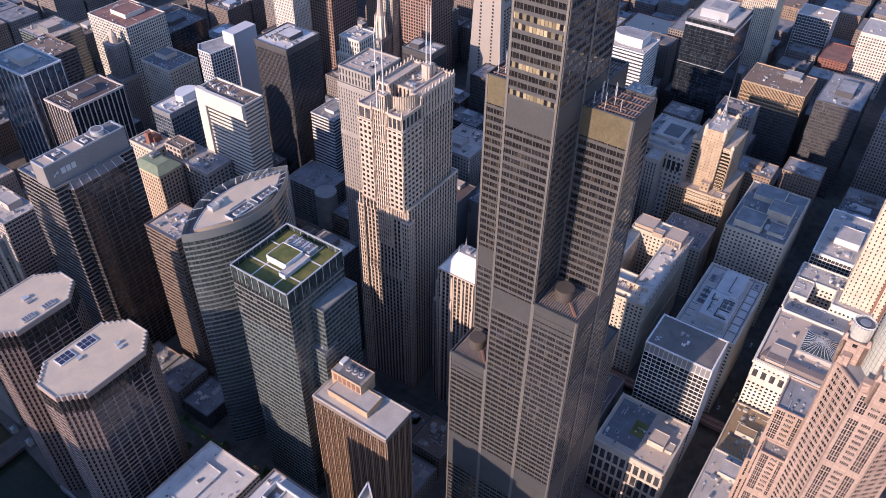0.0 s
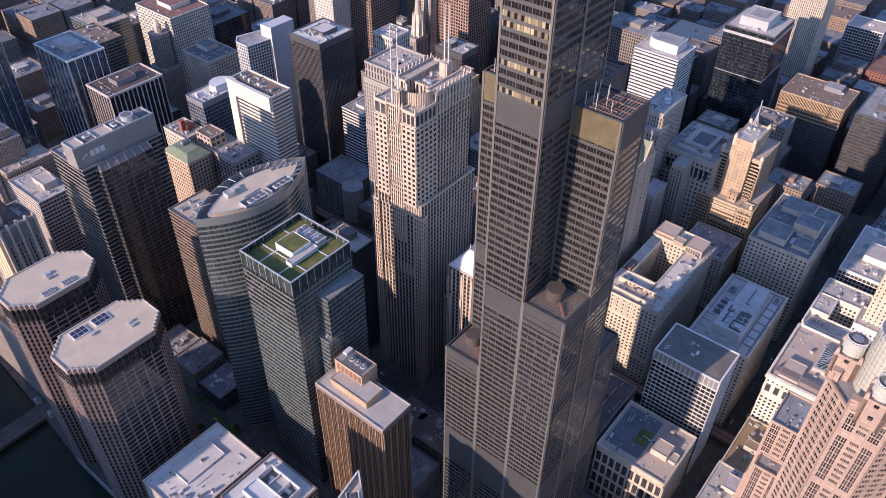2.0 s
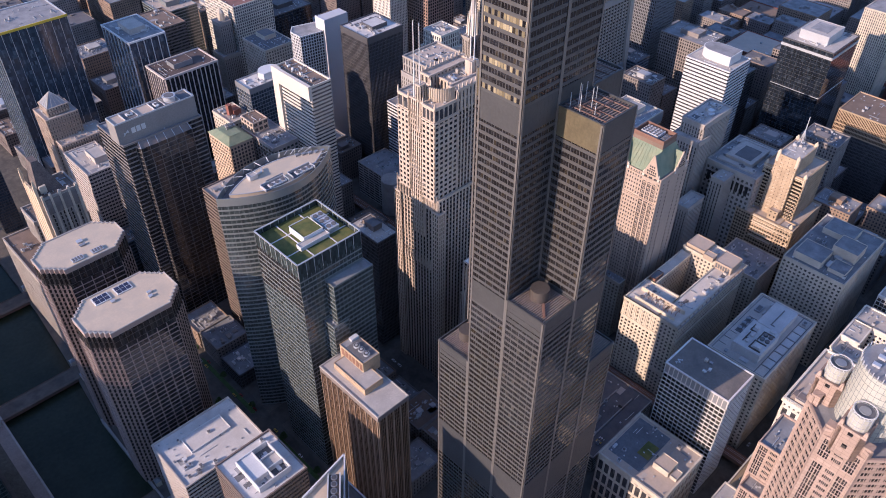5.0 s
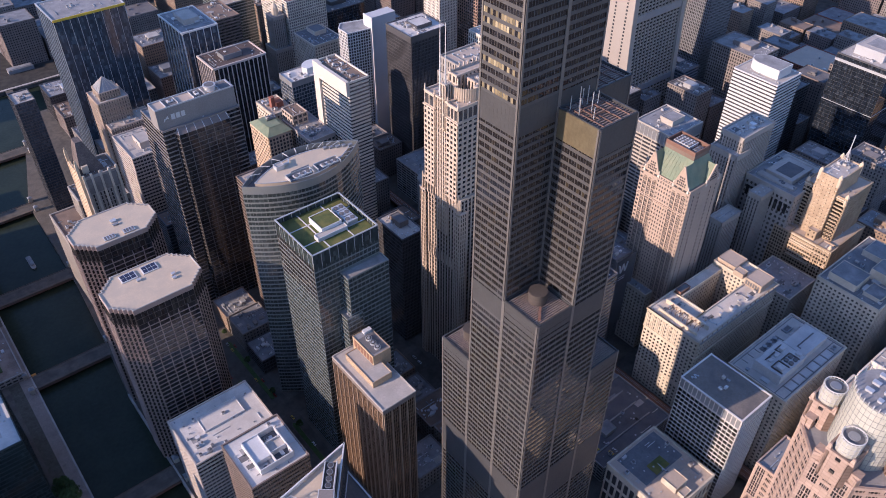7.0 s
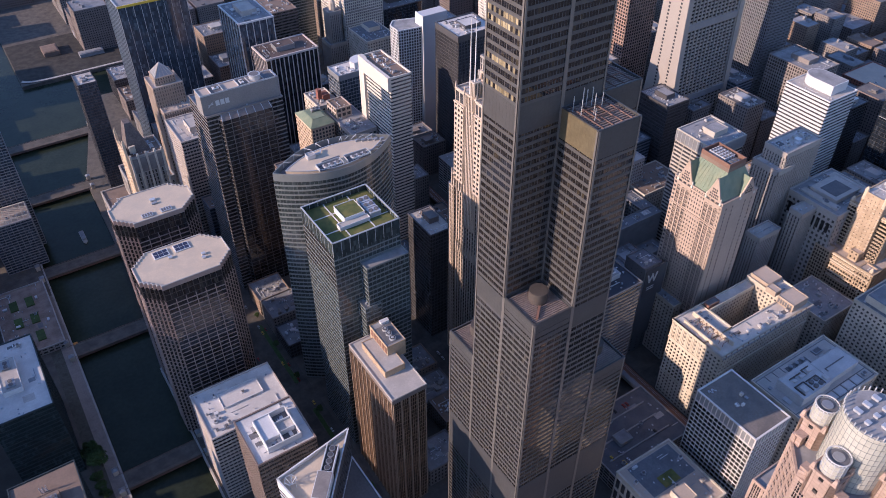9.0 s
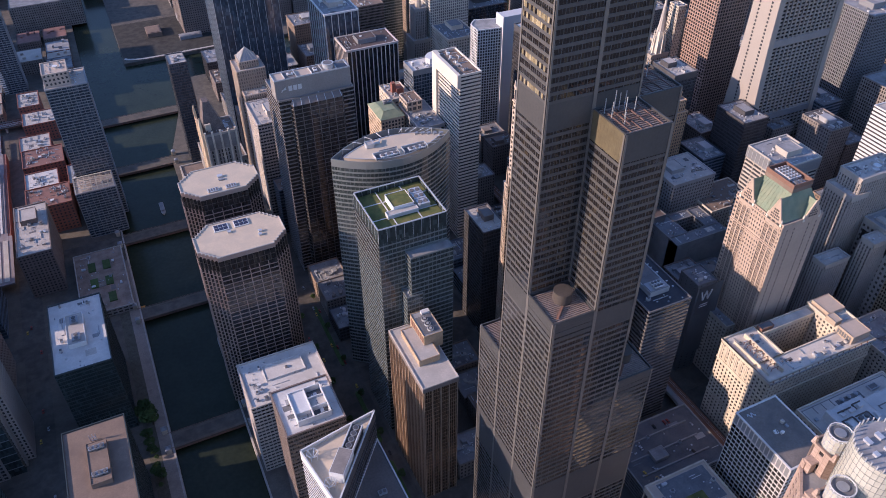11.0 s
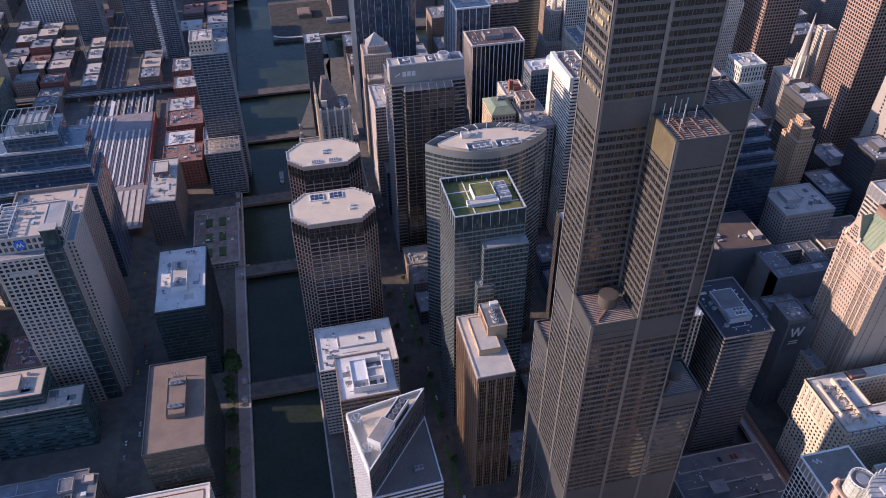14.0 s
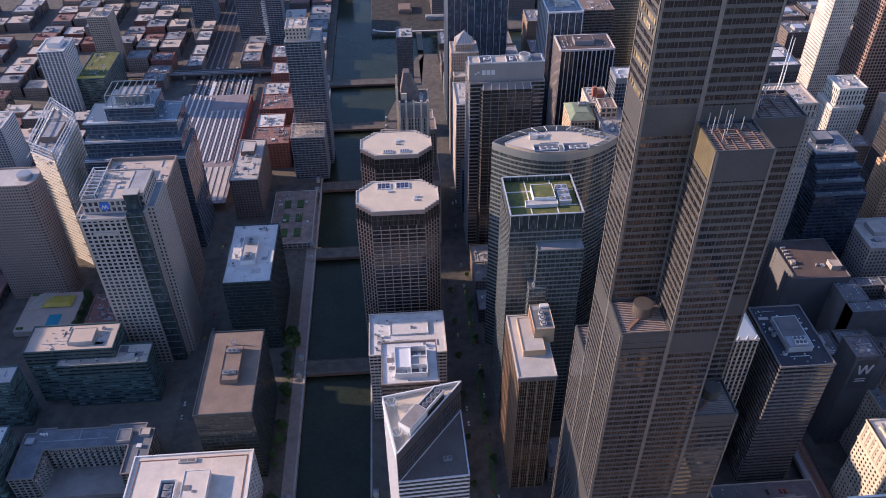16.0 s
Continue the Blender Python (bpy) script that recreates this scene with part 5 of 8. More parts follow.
clutter(r, 250, 315, 28, 42, 86.05, 9, random.Random(9), 3)
part("roof_wall", Shape().box(230.5, 231.5, 30, 70, 86, 90).box(219, 220, 32, 68, 86, 88.6), CL.wall, r)
for k in range(9):
    y = 34 + k * 3.6
    part("pergola_frame", Shape().beam((224, y, 86), (224, y, 89.5), 0.3).beam((230, y, 86), (230, y, 89.5), 0.3).beam((224, y, 89.5), (230, y, 89.5), 0.3), RUST, r)
block("office_building", "low grey building with stepped flat roof behind the court building", "office building", 340, 380, 20, 62, 60, LIME, GREY_ROOF, junk=6, seed=12)

# black slab with a white plant box
BLACKSLAB = Style(surface("charcoal_band", (0.15, 0.143, 0.145), 0.6, var=0.08), GLASS_DARK, 1.6, 0.0, 0.2, 3.8, 1.5, 0.35)
r = thing("office_building", "dark roofed banded office block with a white rooftop plant box", "office building", 166, 118)
tier(r, rect(148, 185, 89, 146), 0, 129, BLACKSLAB, surface("navy_roof", (0.04, 0.043, 0.055), 0.9, var=0.25), 1.0, panes=120, pane_sides=(0, 3))
penthouse(r, 158, 175, 102, 132, 129.05, 4, PALE_METAL, DARK_ROOF)
part("plant_cover", Shape().box(158.6, 174.4, 102.6, 112, 133.1, 134.2), GREY_METAL, r)
for k in range(2):
    roof_unit(r, 167, 105 + k * 4, 134.2, 8, 2.8, 1.0, 3, WHITE_PANEL)
part("roof_well", Shape().box(160, 173, 119, 130, 133.1, 133.3), DARK_ROOF, r)
# stepped granite tower with a white hipped cap
r = thing("office_tower", "stepped rose granite office tower capped by a white hipped roof", "office tower", 125, 124)
tier(r, rect(102, 133, 100, 147), 0, 146, RIB, PALE_ROOF, 0.6)
tier(r, rect(105, 131, 147.3, 150.5), 0, 129, RIB, TAN_ROOF, 1.0)
tier(r, rect(107.5, 131, 150.8, 154.5), 0, 106, RIB, TAN_ROOF, 1.0)
part("roof_cap", Shape().frustum(rect(102.3, 132.7, 100.3, 146.7), 146.65, rect(113.5, 123.5, 111, 138), 158), WHITE_PANEL, r, "white hipped roof cap")
part("cap_deck", Shape().box(114, 123, 111.5, 137.5, 158.0, 158.3), GREY_ROOF, r)
for y in (117, 124, 131):
    roof_unit(r, 118.5, y, 158.3, 6, 4, 1.6, 1, PALE_METAL)
for x, y in ((114, 137.5), (123, 137.5), (114, 111.5), (123, 111.5)):
    part("cap_finial", Shape().frustum(rect(x - 0.4, x + 0.4, y - 0.4, y + 0.4), 157.5, rect(x - 0.1, x + 0.1, y - 0.1, y + 0.1), 164), PALE_METAL, r)
for x in (107, 113, 119, 125, 131):
    part("cap_crest", Shape().frustum(rect(x - 1.2, x + 1.2, 99.2, 99.9), 145.5, rect(x - 0.3, x + 0.3, 99.4, 99.8), 150.5), WHITE_PANEL, r, "white stone crest over the parapet")
for y in (108, 117, 126, 135, 144):
    part("buttress", Shape().box(100.4, 102.1, y - 0.9, y + 0.9, 0, 118), RIB.wall, r)
    part("buttress_cap", Shape().frustum(rect(100.4, 102, y - 0.9, y + 0.9), 118, rect(101.4, 102, y - 0.4, y + 0.4), 121), RIB.wall, r)
    part("upper_buttress", Shape().box(101, 102.1, y - 0.7, y + 0.7, 122, 143), RIB.wall, r)

# hotel with the white letter on a black panel
HOTEL_WALL = surface("hotel_concrete", (0.135, 0.135, 0.14), 0.85, var=0.12)
r = block("hotel", "grey concrete hotel with blank side wall and black sign panel", "hotel", 224, 243, 119, 140, 100, Style(HOTEL_WALL, GLASS_DARK, 6, 4.4, 0.25, 3.6, 2.4, 0.2), FELT, junk=3, seed=31)
part("blank_wall", Shape().box(224, 250, 118.2, 118.7, 20, 98), HOTEL_WALL, r)
part("sign_panel", Shape().box(226, 241, 117.7, 118.1, 68, 98), BLACK_METAL, r, "black sign panel")
mark = Shape()
for a, b in ((-5.2, -2.6), (0.0, -2.6), (0.0, 2.6), (5.2, 2.6)):
    mark.beam((233.5 + a, 117.5, 93.0), (233.5 + b, 117.5, 84.0), 1.1)
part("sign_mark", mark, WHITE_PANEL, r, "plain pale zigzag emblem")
for z in (78.0, 75.6):
    part("sign_bar", Shape().box(229.5, 237.5, 117.5, 117.7, z, z + 0.9), WHITE_PANEL, r, "plain pale line of small writing")
r = block("office_building", "buff brick office building with flat grey roof beside the hotel", "office building", 245, 284, 98, 126, 64, LIME, GREY_ROOF, junk=4, seed=32)
penthouse(r, 258, 276, 106, 116, 64.05, 5, BUFF, GREY_ROOF)

# gabled tower with green roof
GAB = Style(surface("rose_limestone", (0.44, 0.35, 0.28), 0.7, var=0.1), GLASS_BLIND, 2.5, 1.35, 0.3, 3.9, 1.4, 0.3)
r = thing("office_tower", "rose limestone tower with steep gables and green copper roof", "office tower", 273, 110)
GAB_SMALL = Style(GAB.wall, GLASS_DARK, 2.35, 1.35, 0.3, 3.75, 2.0, 0.28)
GAB_ARCH = Style(GAB.wall, GLASS_BLIND, 4.4, 1.2, 0.55, 3.75, 0.7, 0.15)
GAB_BLANK = Style(GAB.wall, GLASS_DARK, 19.0, 18.6, 0.3, 3.9, 2.6, 0.25)
wseg = [(254, 133), (254, 129.6), (254, 116.4), (254, 102.0), (254, 88.4)]
tier(r, [(254, 86), (292, 86), (292, 133)] + wseg, 0, 174, GAB_SMALL, GREY_ROOF, 0.8, sides={0: GAB_BLANK, 4: GAB_ARCH, 6: GAB_ARCH})
# round heads over the tall windows, with mullions down each light
for y0 in (129.6, 102.0):
    for k in range(3):
        yc = y0 - 2.27 - 4.53 * k
        head = Shape()
        for a0 in range(8):
            t0, t1 = math.pi * a0 / 8, math.pi * (a0 + 1) / 8
            for ya, za, yb, zb in ((yc + 1.7 * math.cos(t0), 167 + 1.7 * math.sin(t0), yc + 1.7 * math.cos(t1), 167 + 1.7 * math.sin(t1)),):
                head.quad((253.3, ya, za), (253.3, ya, 171), (253.3, yb, 171), (253.3, yb, zb))
        part("arch_head", head, GAB.wall, r)
        mul = Shape()
        for d in (-0.55, 0.55):
            mul.box(253.6, 253.9, yc + d - 0.14, yc + d + 0.14, 0, 168)
        for j in range(88):
            mul.box(253.68, 253.9, yc - 1.65, yc + 1.65, 2 + j * 1.9, 2.18 + j * 1.9)
        part("window_mullion", mul, GAB.wall, r, kind="stuff")
for z in (171.2, 150.5, 60):
    part("string_course", Shape().box(253.1, 253.75, 85.6, 133.4, z, z + 0.9), GAB.wall, r)
slits = Shape()
for j in range(44):
    for x in (259, 266, 280, 287):
        slits.box(x - 0.35, x + 0.35, 85.5, 85.72, 6 + j * 3.75, 7.7 + j * 3.75)
part("slit_window", slits, GLASS_DARK, r, kind="stuff")


def gable(o, u, w, z, h, depth, root, material):
    """A pointed gable wall with its copper roof running back."""
    o, u = Vector(o), Vector(u)
    n = Vector((u.y, -u.x))
    s = Shape()
    pts = [o - u * w / 2, o + u * w / 2]
    for d, f in ((0.5, 1), (-0.7, -1)):
        tri = [(*(pts[0] + n * d), z), (*(pts[1] + n * d), z), (*(o + n * d), z + h)]
        s.quad(*(tri if f > 0 else tri[::-1]))
    s.quad((*(pts[0] - n * 0.7), z), (*(pts[0] + n * 0.5), z), (*(o + n * 0.5), z + h), (*(o - n * 0.7), z + h))
    s.quad((*(pts[1] + n * 0.5), z), (*(pts[1] - n * 0.7), z), (*(o - n * 0.7), z + h), (*(o + n * 0.5), z + h))
    for a in pts:
        s.beam((*(a + n * 0.2), z + 0.2), (*(o + n * 0.2), z + h + 0.3), 0.9)
    part("gable", s, material, root)
    c = Shape()
    e = n * -depth
    c.quad((*(pts[0] - n * 0.7), z), (*(o - n * 0.7), z + h - 0.4), (*(o + e), z + h - 0.4), (*(pts[0] + e), z))
    c.quad((*(o - n * 0.7), z + h - 0.4), (*(pts[1] - n * 0.7), z), (*(pts[1] + e), z), (*(o + e), z + h - 0.4))
    part("gable_roof", c, COPPER, root, "green copper gable roof")
    win = Shape()
    for q in range(-2, 3):
        for j in range(4):
            top = h * (1 - (abs(q) * 1.7 + 0.8) / (w / 2)) - 1.0
            if 1.2 + j * 2.2 + 1.5 < top:
                win.slab(o + u * (q * 1.7), u, n, -0.6, 0.6, 0.45, 0.56, z + 1.2 + j * 2.2, z + 2.7 + j * 2.2)
    part("gable_window", win, GLASS_DARK, root)
    for a in pts:
        part("pinnacle", Shape().frustum(rect(a.x - 0.9, a.x + 0.9, a.y - 0.9, a.y + 0.9), z - 2, rect(a.x - .3, a.x + .3, a.y - .3, a.y + .3), z + 3.4), WHITE_STONE, root)


for o, u, w, h in (((254, 123.0), (0, -1), 13.6, 18.5), ((254, 95.2), (0, -1), 13.6, 18.5), ((280.5, 86), (1, 0), 15, 14.5)):
    gable(o, u, w, 174.2, h, 18, r, GAB.wall)
hip = Shape()
hip.quad((255.2, 131, 174.4), (255.2, 88, 174.4), (264.5, 96, 193), (264.5, 123, 193))
hip.quad((255.2, 88, 174.4), (291, 88, 174.4), (283, 96, 193), (264.5, 96, 193))
hip.quad((291, 131, 174.4), (255.2, 131, 174.4), (264.5, 123, 193), (283, 123, 193))
hip.quad((291, 88, 174.4), (291, 131, 174.4), (283, 123, 193), (283, 96, 193))
part("copper_roof", hip, COPPER, r, "green copper roof slopes")
seam = Shape()
for k in range(12):
    y = 90 + k * 3.6
    f = 96 + (y - 90) * 27 / 40
    seam.beam((255.1, y, 174.6), (264.4, f, 193.1), 0.18)
part("roof_seams", seam, COPPER, r, kind="stuff")
part("roof_well", Shape().box(264.5, 283, 96, 123, 192.6, 196.5), BROWN_ROOF, r)
for wl in ((264.5, 283, 96, 96.7), (264.5, 283, 122.3, 123), (264.5, 265.2, 96.7, 122.3), (282.3, 283, 96.7, 122.3)):
    part("well_wall", Shape().box(*wl, 196.5, 200), RUST_WALL, r)
for k in range(4):
    roof_unit(r, 270 + 2.9 * k, 112, 196.5, 2.2, 15, 2.6, 5, WHITE_PANEL)
roof_unit(r, 273, 100, 196.5, 9, 4, 2, 2, GREY_METAL)

# banker towers behind
GREYRIB = Style(surface("grey_limestone", (0.37, 0.335, 0.30), 0.8, var=0.14), SHADED_GLASS, 2.8, 1.5, 0.6, 3.9, 0.9, 0.2, top=4)
r = thing("office_tower", "grey limestone office tower with ribbed shaft and cluttered roof", "office tower", 395, 127)
tier(r, rect(372, 418, 116, 138), 0, 160, GREYRIB, PALE_ROOF, 1.5)
tier(r, rect(364, 384, 114, 140), 0, 146, GREYRIB, PALE_ROOF, 1.5)
clutter(r, 386, 416, 118, 136, 160.05, 10, random.Random(41), 5)
block("office_building", "slim grey stone tower with flat pale roof", "office building", 373, 401, 86, 98, 115, GREYRIB, PALE_ROOF)
block("office_building", "slim grey stone block with flat pale roof", "office building", 338, 365, 96.7, 109.5, 97, GREYRIB, PALE_ROOF)
r = block("office_building", "classical grey stone bank with arcaded top and pale roof", "office building", 392, 450, 66, 114, 118, Style(surface("bank_stone", (0.40, 0.37, 0.335), 0.85, var=0.14), SHADED_GLASS, 4.4, 2.0, 0.6, 5.2, 2.2, 0.5, top=5), GREY_ROOF, junk=14, seed=42, big=6)
for q in range(9):
    part("arch_window", Shape().box(391.25, 391.45, 69.5 + q * 4.8, 72.5 + q * 4.8, 98, 107).prism([(391.25, 69.5 + q * 4.8), (391.45, 69.5 + q * 4.8), (391.45, 72.5 + q * 4.8), (391.25, 72.5 + q * 4.8)], 107, 108.2), GLASS_BLACK, r)
part("roof_well", Shape().box(410, 432, 82, 98, 122.1, 122.4), DARK_ROOF, r)
part("roof_kerb", Shape().box(398, 404, 72, 108, 118.05, 120), PALE_ROOF, r)
part("roof_kerb", Shape().box(436, 446, 72, 108, 118.05, 120.5), PALE_ROOF, r)
penthouse(r, 405, 440, 78, 104, 118.05, 4, PALE_ROOF, PALE_ROOF)
BANDS = Style(WHITE_PANEL, GLASS_DARK, 2.0, 0.0, 0.2, 3.9, 2.1, 0.35)
r = thing("office_tower", "white banded office tower with a rounded plant room on its roof", "office tower", 517, 185)
tier(r, rect(496, 538.5, 160.5, 210), 0, 151, BANDS, PALE_ROOF, 1.0)
pr = [(507, 168), (531, 168)] + [(519 + 12 * math.cos(math.pi * k / 12), 190 + 14 * math.sin(math.pi * k / 12)) for k in range(13)]
part("plant_room", Shape().prism(pr, 151.05, 161), WHITE_PANEL, r, "white rounded rooftop plant room")
part("plant_roof", Shape().prism(inset(pr, 0.8), 161, 161.1), GREY_ROOF, r)

# golden stepped tower with a mast
DEEP_GLASS = glazing("deep_window_glass", (0.022, 0.020, 0.018), (0.08, 0.065, 0.05), 0.15, wave=0.03, spec=0.25)
GOLD = Style(surface("golden_stone", (0.46, 0.355, 0.24), 0.85, var=0.2, stain=(0.35, 0.265, 0.175)), DEEP_GLASS, 2.5, 0.75, 0.6, 3.6, 1.15, 0.5)
GOLD_PALE = surface("pale_gold_stone", (0.60, 0.50, 0.37), 0.8, var=0.12)
GOLD_SHAFT = Style(GOLD.wall, DEEP_GLASS, 3.4, 2.7, 0.35, 3.6, 2.4, 0.3)
r = thing("office_tower", "golden limestone setback tower with corner turrets and a tall mast", "office tower", 425, 50)
tier(r, rect(394, 452, 22, 73), 0, 83, GOLD, TAN_ROOF, 1.0)
for j in range(5):
    part("balcony", Shape().box(392.6, 393.6, 36, 58, 60.4 + j * 4.6, 61.2 + j * 4.6), GOLD_PALE, r)
tier(r, rect(390.5, 400, 60, 74), 0, 84, GOLD, TAN_ROOF, 1.0)
tier(r, rect(393, 404, 21, 34), 0, 84, GOLD, TAN_ROOF, 1.0)
tier(r, rect(408, 450, 30, 68), 83, 128, GOLD, TAN_ROOF, 1.0)
tier(r, rect(404.5, 440, 39.5, 59), 83, 144, GOLD_SHAFT, PALE_ROOF, 1.0)
tier(r, rect(398, 404.5, 40, 48), 83, 92, GOLD_SHAFT, TAN_ROOF, 0.6)
# projecting window bays down the two wings
for y0, k in ((61, 3), (31.2, 4)):
    for q in range(k):
        for j in range(12):
            z = 85 + j * 3.6
            yc = y0 + 1.2 + q * 2.4
            part("bay_sill", Shape().frustum([(408, yc - 0.9), (407, yc - 0.5), (407, yc + 0.5), (408, yc + 0.9)][::-1], z, [(408, yc - 0.9), (406.8, yc - 0.6), (406.8, yc + 0.6), (408, yc + 0.9)][::-1], z + 1.1), GOLD_PALE, r)
for y0, k in ((61, 3), (31.2, 4)):
    dark = Shape()
    for q in range(k):
        for j in range(12):
            yc, z = y0 + 1.2 + q * 2.4, 86.3 + j * 3.6
            dark.box(407.3, 407.45, yc - 0.8, yc + 0.8, z, z + 1.5)
            dark.box(407.3, 407.45, yc - 0.5, yc + 0.5, z + 1.5, z + 1.95)
    part("bay_windows", dark, DEEP_GLASS, r, "dark arched bay windows", kind="stuff")
for y in (40, 45.5, 53, 58.5):
    for j in range(14):
        part("sill_block", Shape().box(403.6, 404.3, y - 0.9, y + 0.9, 88 + j * 3.8, 88.5 + j * 3.8), GOLD_PALE, r)
for y0, y1, z in ((22, 73, 82.4), (22, 73, 76), (30, 68, 126.6)):
    x = 393 if z < 100 else 407
    part("cornice", Shape().box(x - 0.6, x + 1, y0, y1, z, z + 1.1), GOLD_PALE, r)
for y in (22.5, 27, 33.5, 60.5, 66, 73):
    for j in range(4):
        part("balustrade_pier", Shape().box(392.4 if y > 34 else 392.6, 394, y - 0.5, y + 0.5, 60 + j * 6.5, 64 + j * 6.5), GOLD_PALE, r)
clutter(r, 425, 439, 42, 58, 144.05, 5, random.Random(47), 3)
for x, y, z in ((405.5, 40.5, 143), (405.5, 58, 143), (439, 40.5, 143), (439, 58, 143), (409, 31, 127), (409, 67, 127), (396, 72, 83), (396, 24, 83)):
    part("turret", Shape().prism(ring(x, y, 1.8, 8), z - 6, z + 3).frustum(ring(x, y, 1.9, 8), z + 3, ring(x, y, 0.3, 8), z + 6), GOLD_PALE, r)
part("mast", Shape().beam((433, 52, 144), (433, 52, 172), 0.7), PALE_METAL, r)
s = Shape()
for a in range(4):
    s.beam((433 + 3.5 * math.cos(a * 1.57 + .78), 52 + 3.5 * math.sin(a * 1.57 + .78), 144), (433, 52, 160), 0.35)
part("mast_stays", s, PALE_METAL, r)
block("office_building", "big grey stone office building with cluttered shaded roof", "office building", 340, 421, -45, 6, 97, LIME, TAR_ROOF, junk=18, seed=44, big=8, pent=((.06, .34, .45, .9, 6), (.38, .62, .1, .5, 9), (.66, .92, .35, .85, 5), (.1, .3, .08, .35, 3)))

DGLASS = Style(BLACK_METAL, glazing("navy_glass", (0.020, 0.026, 0.036), (0.05, 0.06, 0.075), 0.12), 6.4, 0.1, 0.1, 4.0, 0.22, 0.05)
r = block("office_tower", "dark glass office tower with pale stepped roof", "office tower", 570, 630, 93, 146, 170, DGLASS, PALE_ROOF)
penthouse(r, 582, 618, 106, 136, 170.05, 9, PALE_METAL, PALE_ROOF)
part("louvre_band", Shape().box(569.3, 630.7, 92.3, 146.7, 163, 165.5), PALE_METAL, r)
part("roof_well", Shape().box(590, 612, 112, 130, 179.1, 179.4), GREY_ROOF, r)
part("sky_band", Shape().box(569.6, 630.4, 92.6, 146.4, 120, 120.5), PALE_METAL, r)
# Cast shadow is painted as black storeys; tan above marks the sunlit top.
FED = Style(surface("sunlit_tan_panel", (0.42, 0.31, 0.20), 0.7, var=0.1), GLASS_BRONZE, 1.5, 0.35, 0.3, 3.9, 1.3, 0.2)
r = thing("office_tower", "office slab with shadow-black lower storeys and sunlit-tan louvred top", "office tower", 616, 41)
tier(r, rect(590, 642, 8, 75), 0, 84, Style(BLACK_METAL, GLASS_DARK, 1.5, 0.25, 0.3, 3.9, 1.0, 0.2), None)
tier(r, rect(590, 642, 8, 75), 84, 97, FED, None)
tier(r, rect(590, 642, 8, 75), 97, 108, Style(FED.wall, GLASS_BRONZE, 1.5, 0.7, 0.35, 11, 0.5, 0.2), BROWN_ROOF, 1.0)
penthouse(r, 622, 636, 22, 40, 108.05, 5, GREY_METAL, GREY_ROOF)
block("office_tower", "black steel office slab with flat grey roof", "office tower", 585, 660, -48, -4, 112, Style(BLACK_METAL, GLASS_DARK, 1.5, 0.25, 0.35, 3.9, 1.0, 0.2), GREY_ROOF, pent=((.3, .7, .3, .7, 6),))
r = block("office_building", "stone banded office block with dark louvred top and grey roof", "office building", 331.5, 374, 160, 200, 156, Style(surface("ash_stone", (0.44, 0.40, 0.35), 0.8, var=0.12), GLASS_DARK, 10.0, 0.7, 0.45, 3.9, 1.7, 0.35), GREY_ROOF, pent=((.35, .75, .3, .65, 5),))
part("louvre_top", Shape().box(330.8, 374.7, 159.3, 200.7, 146, 155.8), GREY_METAL, r)
for q in range(9):
    part("louvre_rib", Shape().box(330.5, 330.8, 162 + q * 4.5, 162.5 + q * 4.5, 146, 155.8), PALE_METAL, r)
block("office_tower", "black steel and glass office block with dusky roof", "office tower", 409, 440, 277, 318, 117, Style(BLACK_METAL, GLASS_DARK, 1.5, 0.3, 0.35, 3.9, 1.1, 0.2), GREY_ROOF, pent=((.3, .7, .3, .7, 5),))

# ornate white building with a glass pyramid skylight, south side of the street
WT = Style(WHITE_STONE, GLASS_DARK, 3.4, 1.6, 0.4, 4.0, 1.8, 0.35, top=4, base=8)
r = thing("office_building", "ornate white terracotta office building with a glass pyramid skylight", "office building", 245, -90)
tier(r, rect(212, 277, -115, -64), 0, 66, WT, None, panes=120, pane_sides=(3,))
tier(r, rect(212, 277, -115, -64), 66, 76, Style(WHITE_STONE, GLASS_DARK, 6.6, 2.8, 0.5, 10, 2.2, 0.4), None)
tier(r, rect(212, 277, -115, -64), 76, 84, Style(WHITE_STONE, GLASS_DARK, 3.3, 2.0, 0.4, 4, 2.2, 0.35), TAN_ROOF, 2.0)
part("mansard", Shape().frustum(rect(213, 222, -114, -66), 84.05, rect(216, 222, -112, -67), 88), BROWN_STONE, r)
part("cornice", Shape().box(210.6, 212, -116, -62.6, 82, 84.5).box(212, 278.4, -64, -62.6, 82, 84.5), WHITE_STONE, r)
dent = Shape()
for k in range(30):
    dent.box(210.2, 210.7, -115 + k * 1.75, -114 + k * 1.75, 84.5, 86.3)
part("cresting", dent, WHITE_STONE, r, kind="stuff")
part("skylight_kerb", Shape().box(236, 264, -114, -87, 84.05, 88), PALE_ROOF, r)
sk = Shape().frustum(rect(238, 262, -112.5, -88.5), 88, rect(249.8, 250.2, -100.7, -100.3), 94)
part("skylight", sk, GLASS_TEAL, r, "teal glass pyramid skylight")
bars = Shape()
for k in range(9):
    f = k / 8
    for p, q in (((238 + 24 * f, -112.5), (250, -100.5)), ((238 + 24 * f, -88.5), (250, -100.5)), ((238, -112.5 + 24 * f), (250, -100.5)), ((262, -112.5 + 24 * f), (250, -100.5))):
        bars.beam((*p, 88.1), (*q, 94.1), 0.3)
part("skylight_frame", bars, PALE_METAL, r, kind="stuff")
penthouse(r, 214, 234, -84, -70, 84.05, 3.5, TAN_ROOF, TAN_ROOF)
clutter(r, 214, 235, -112, -86, 84.05, 7, random.Random(61), 4)
r = thing("office_building", "cream limestone office building with stepped flat roofs and roof wells", "office building", 320, -95)
tier(r, rect(290, 306, -125, -64), 0, 76, WT, PALE_ROOF, 1.2)
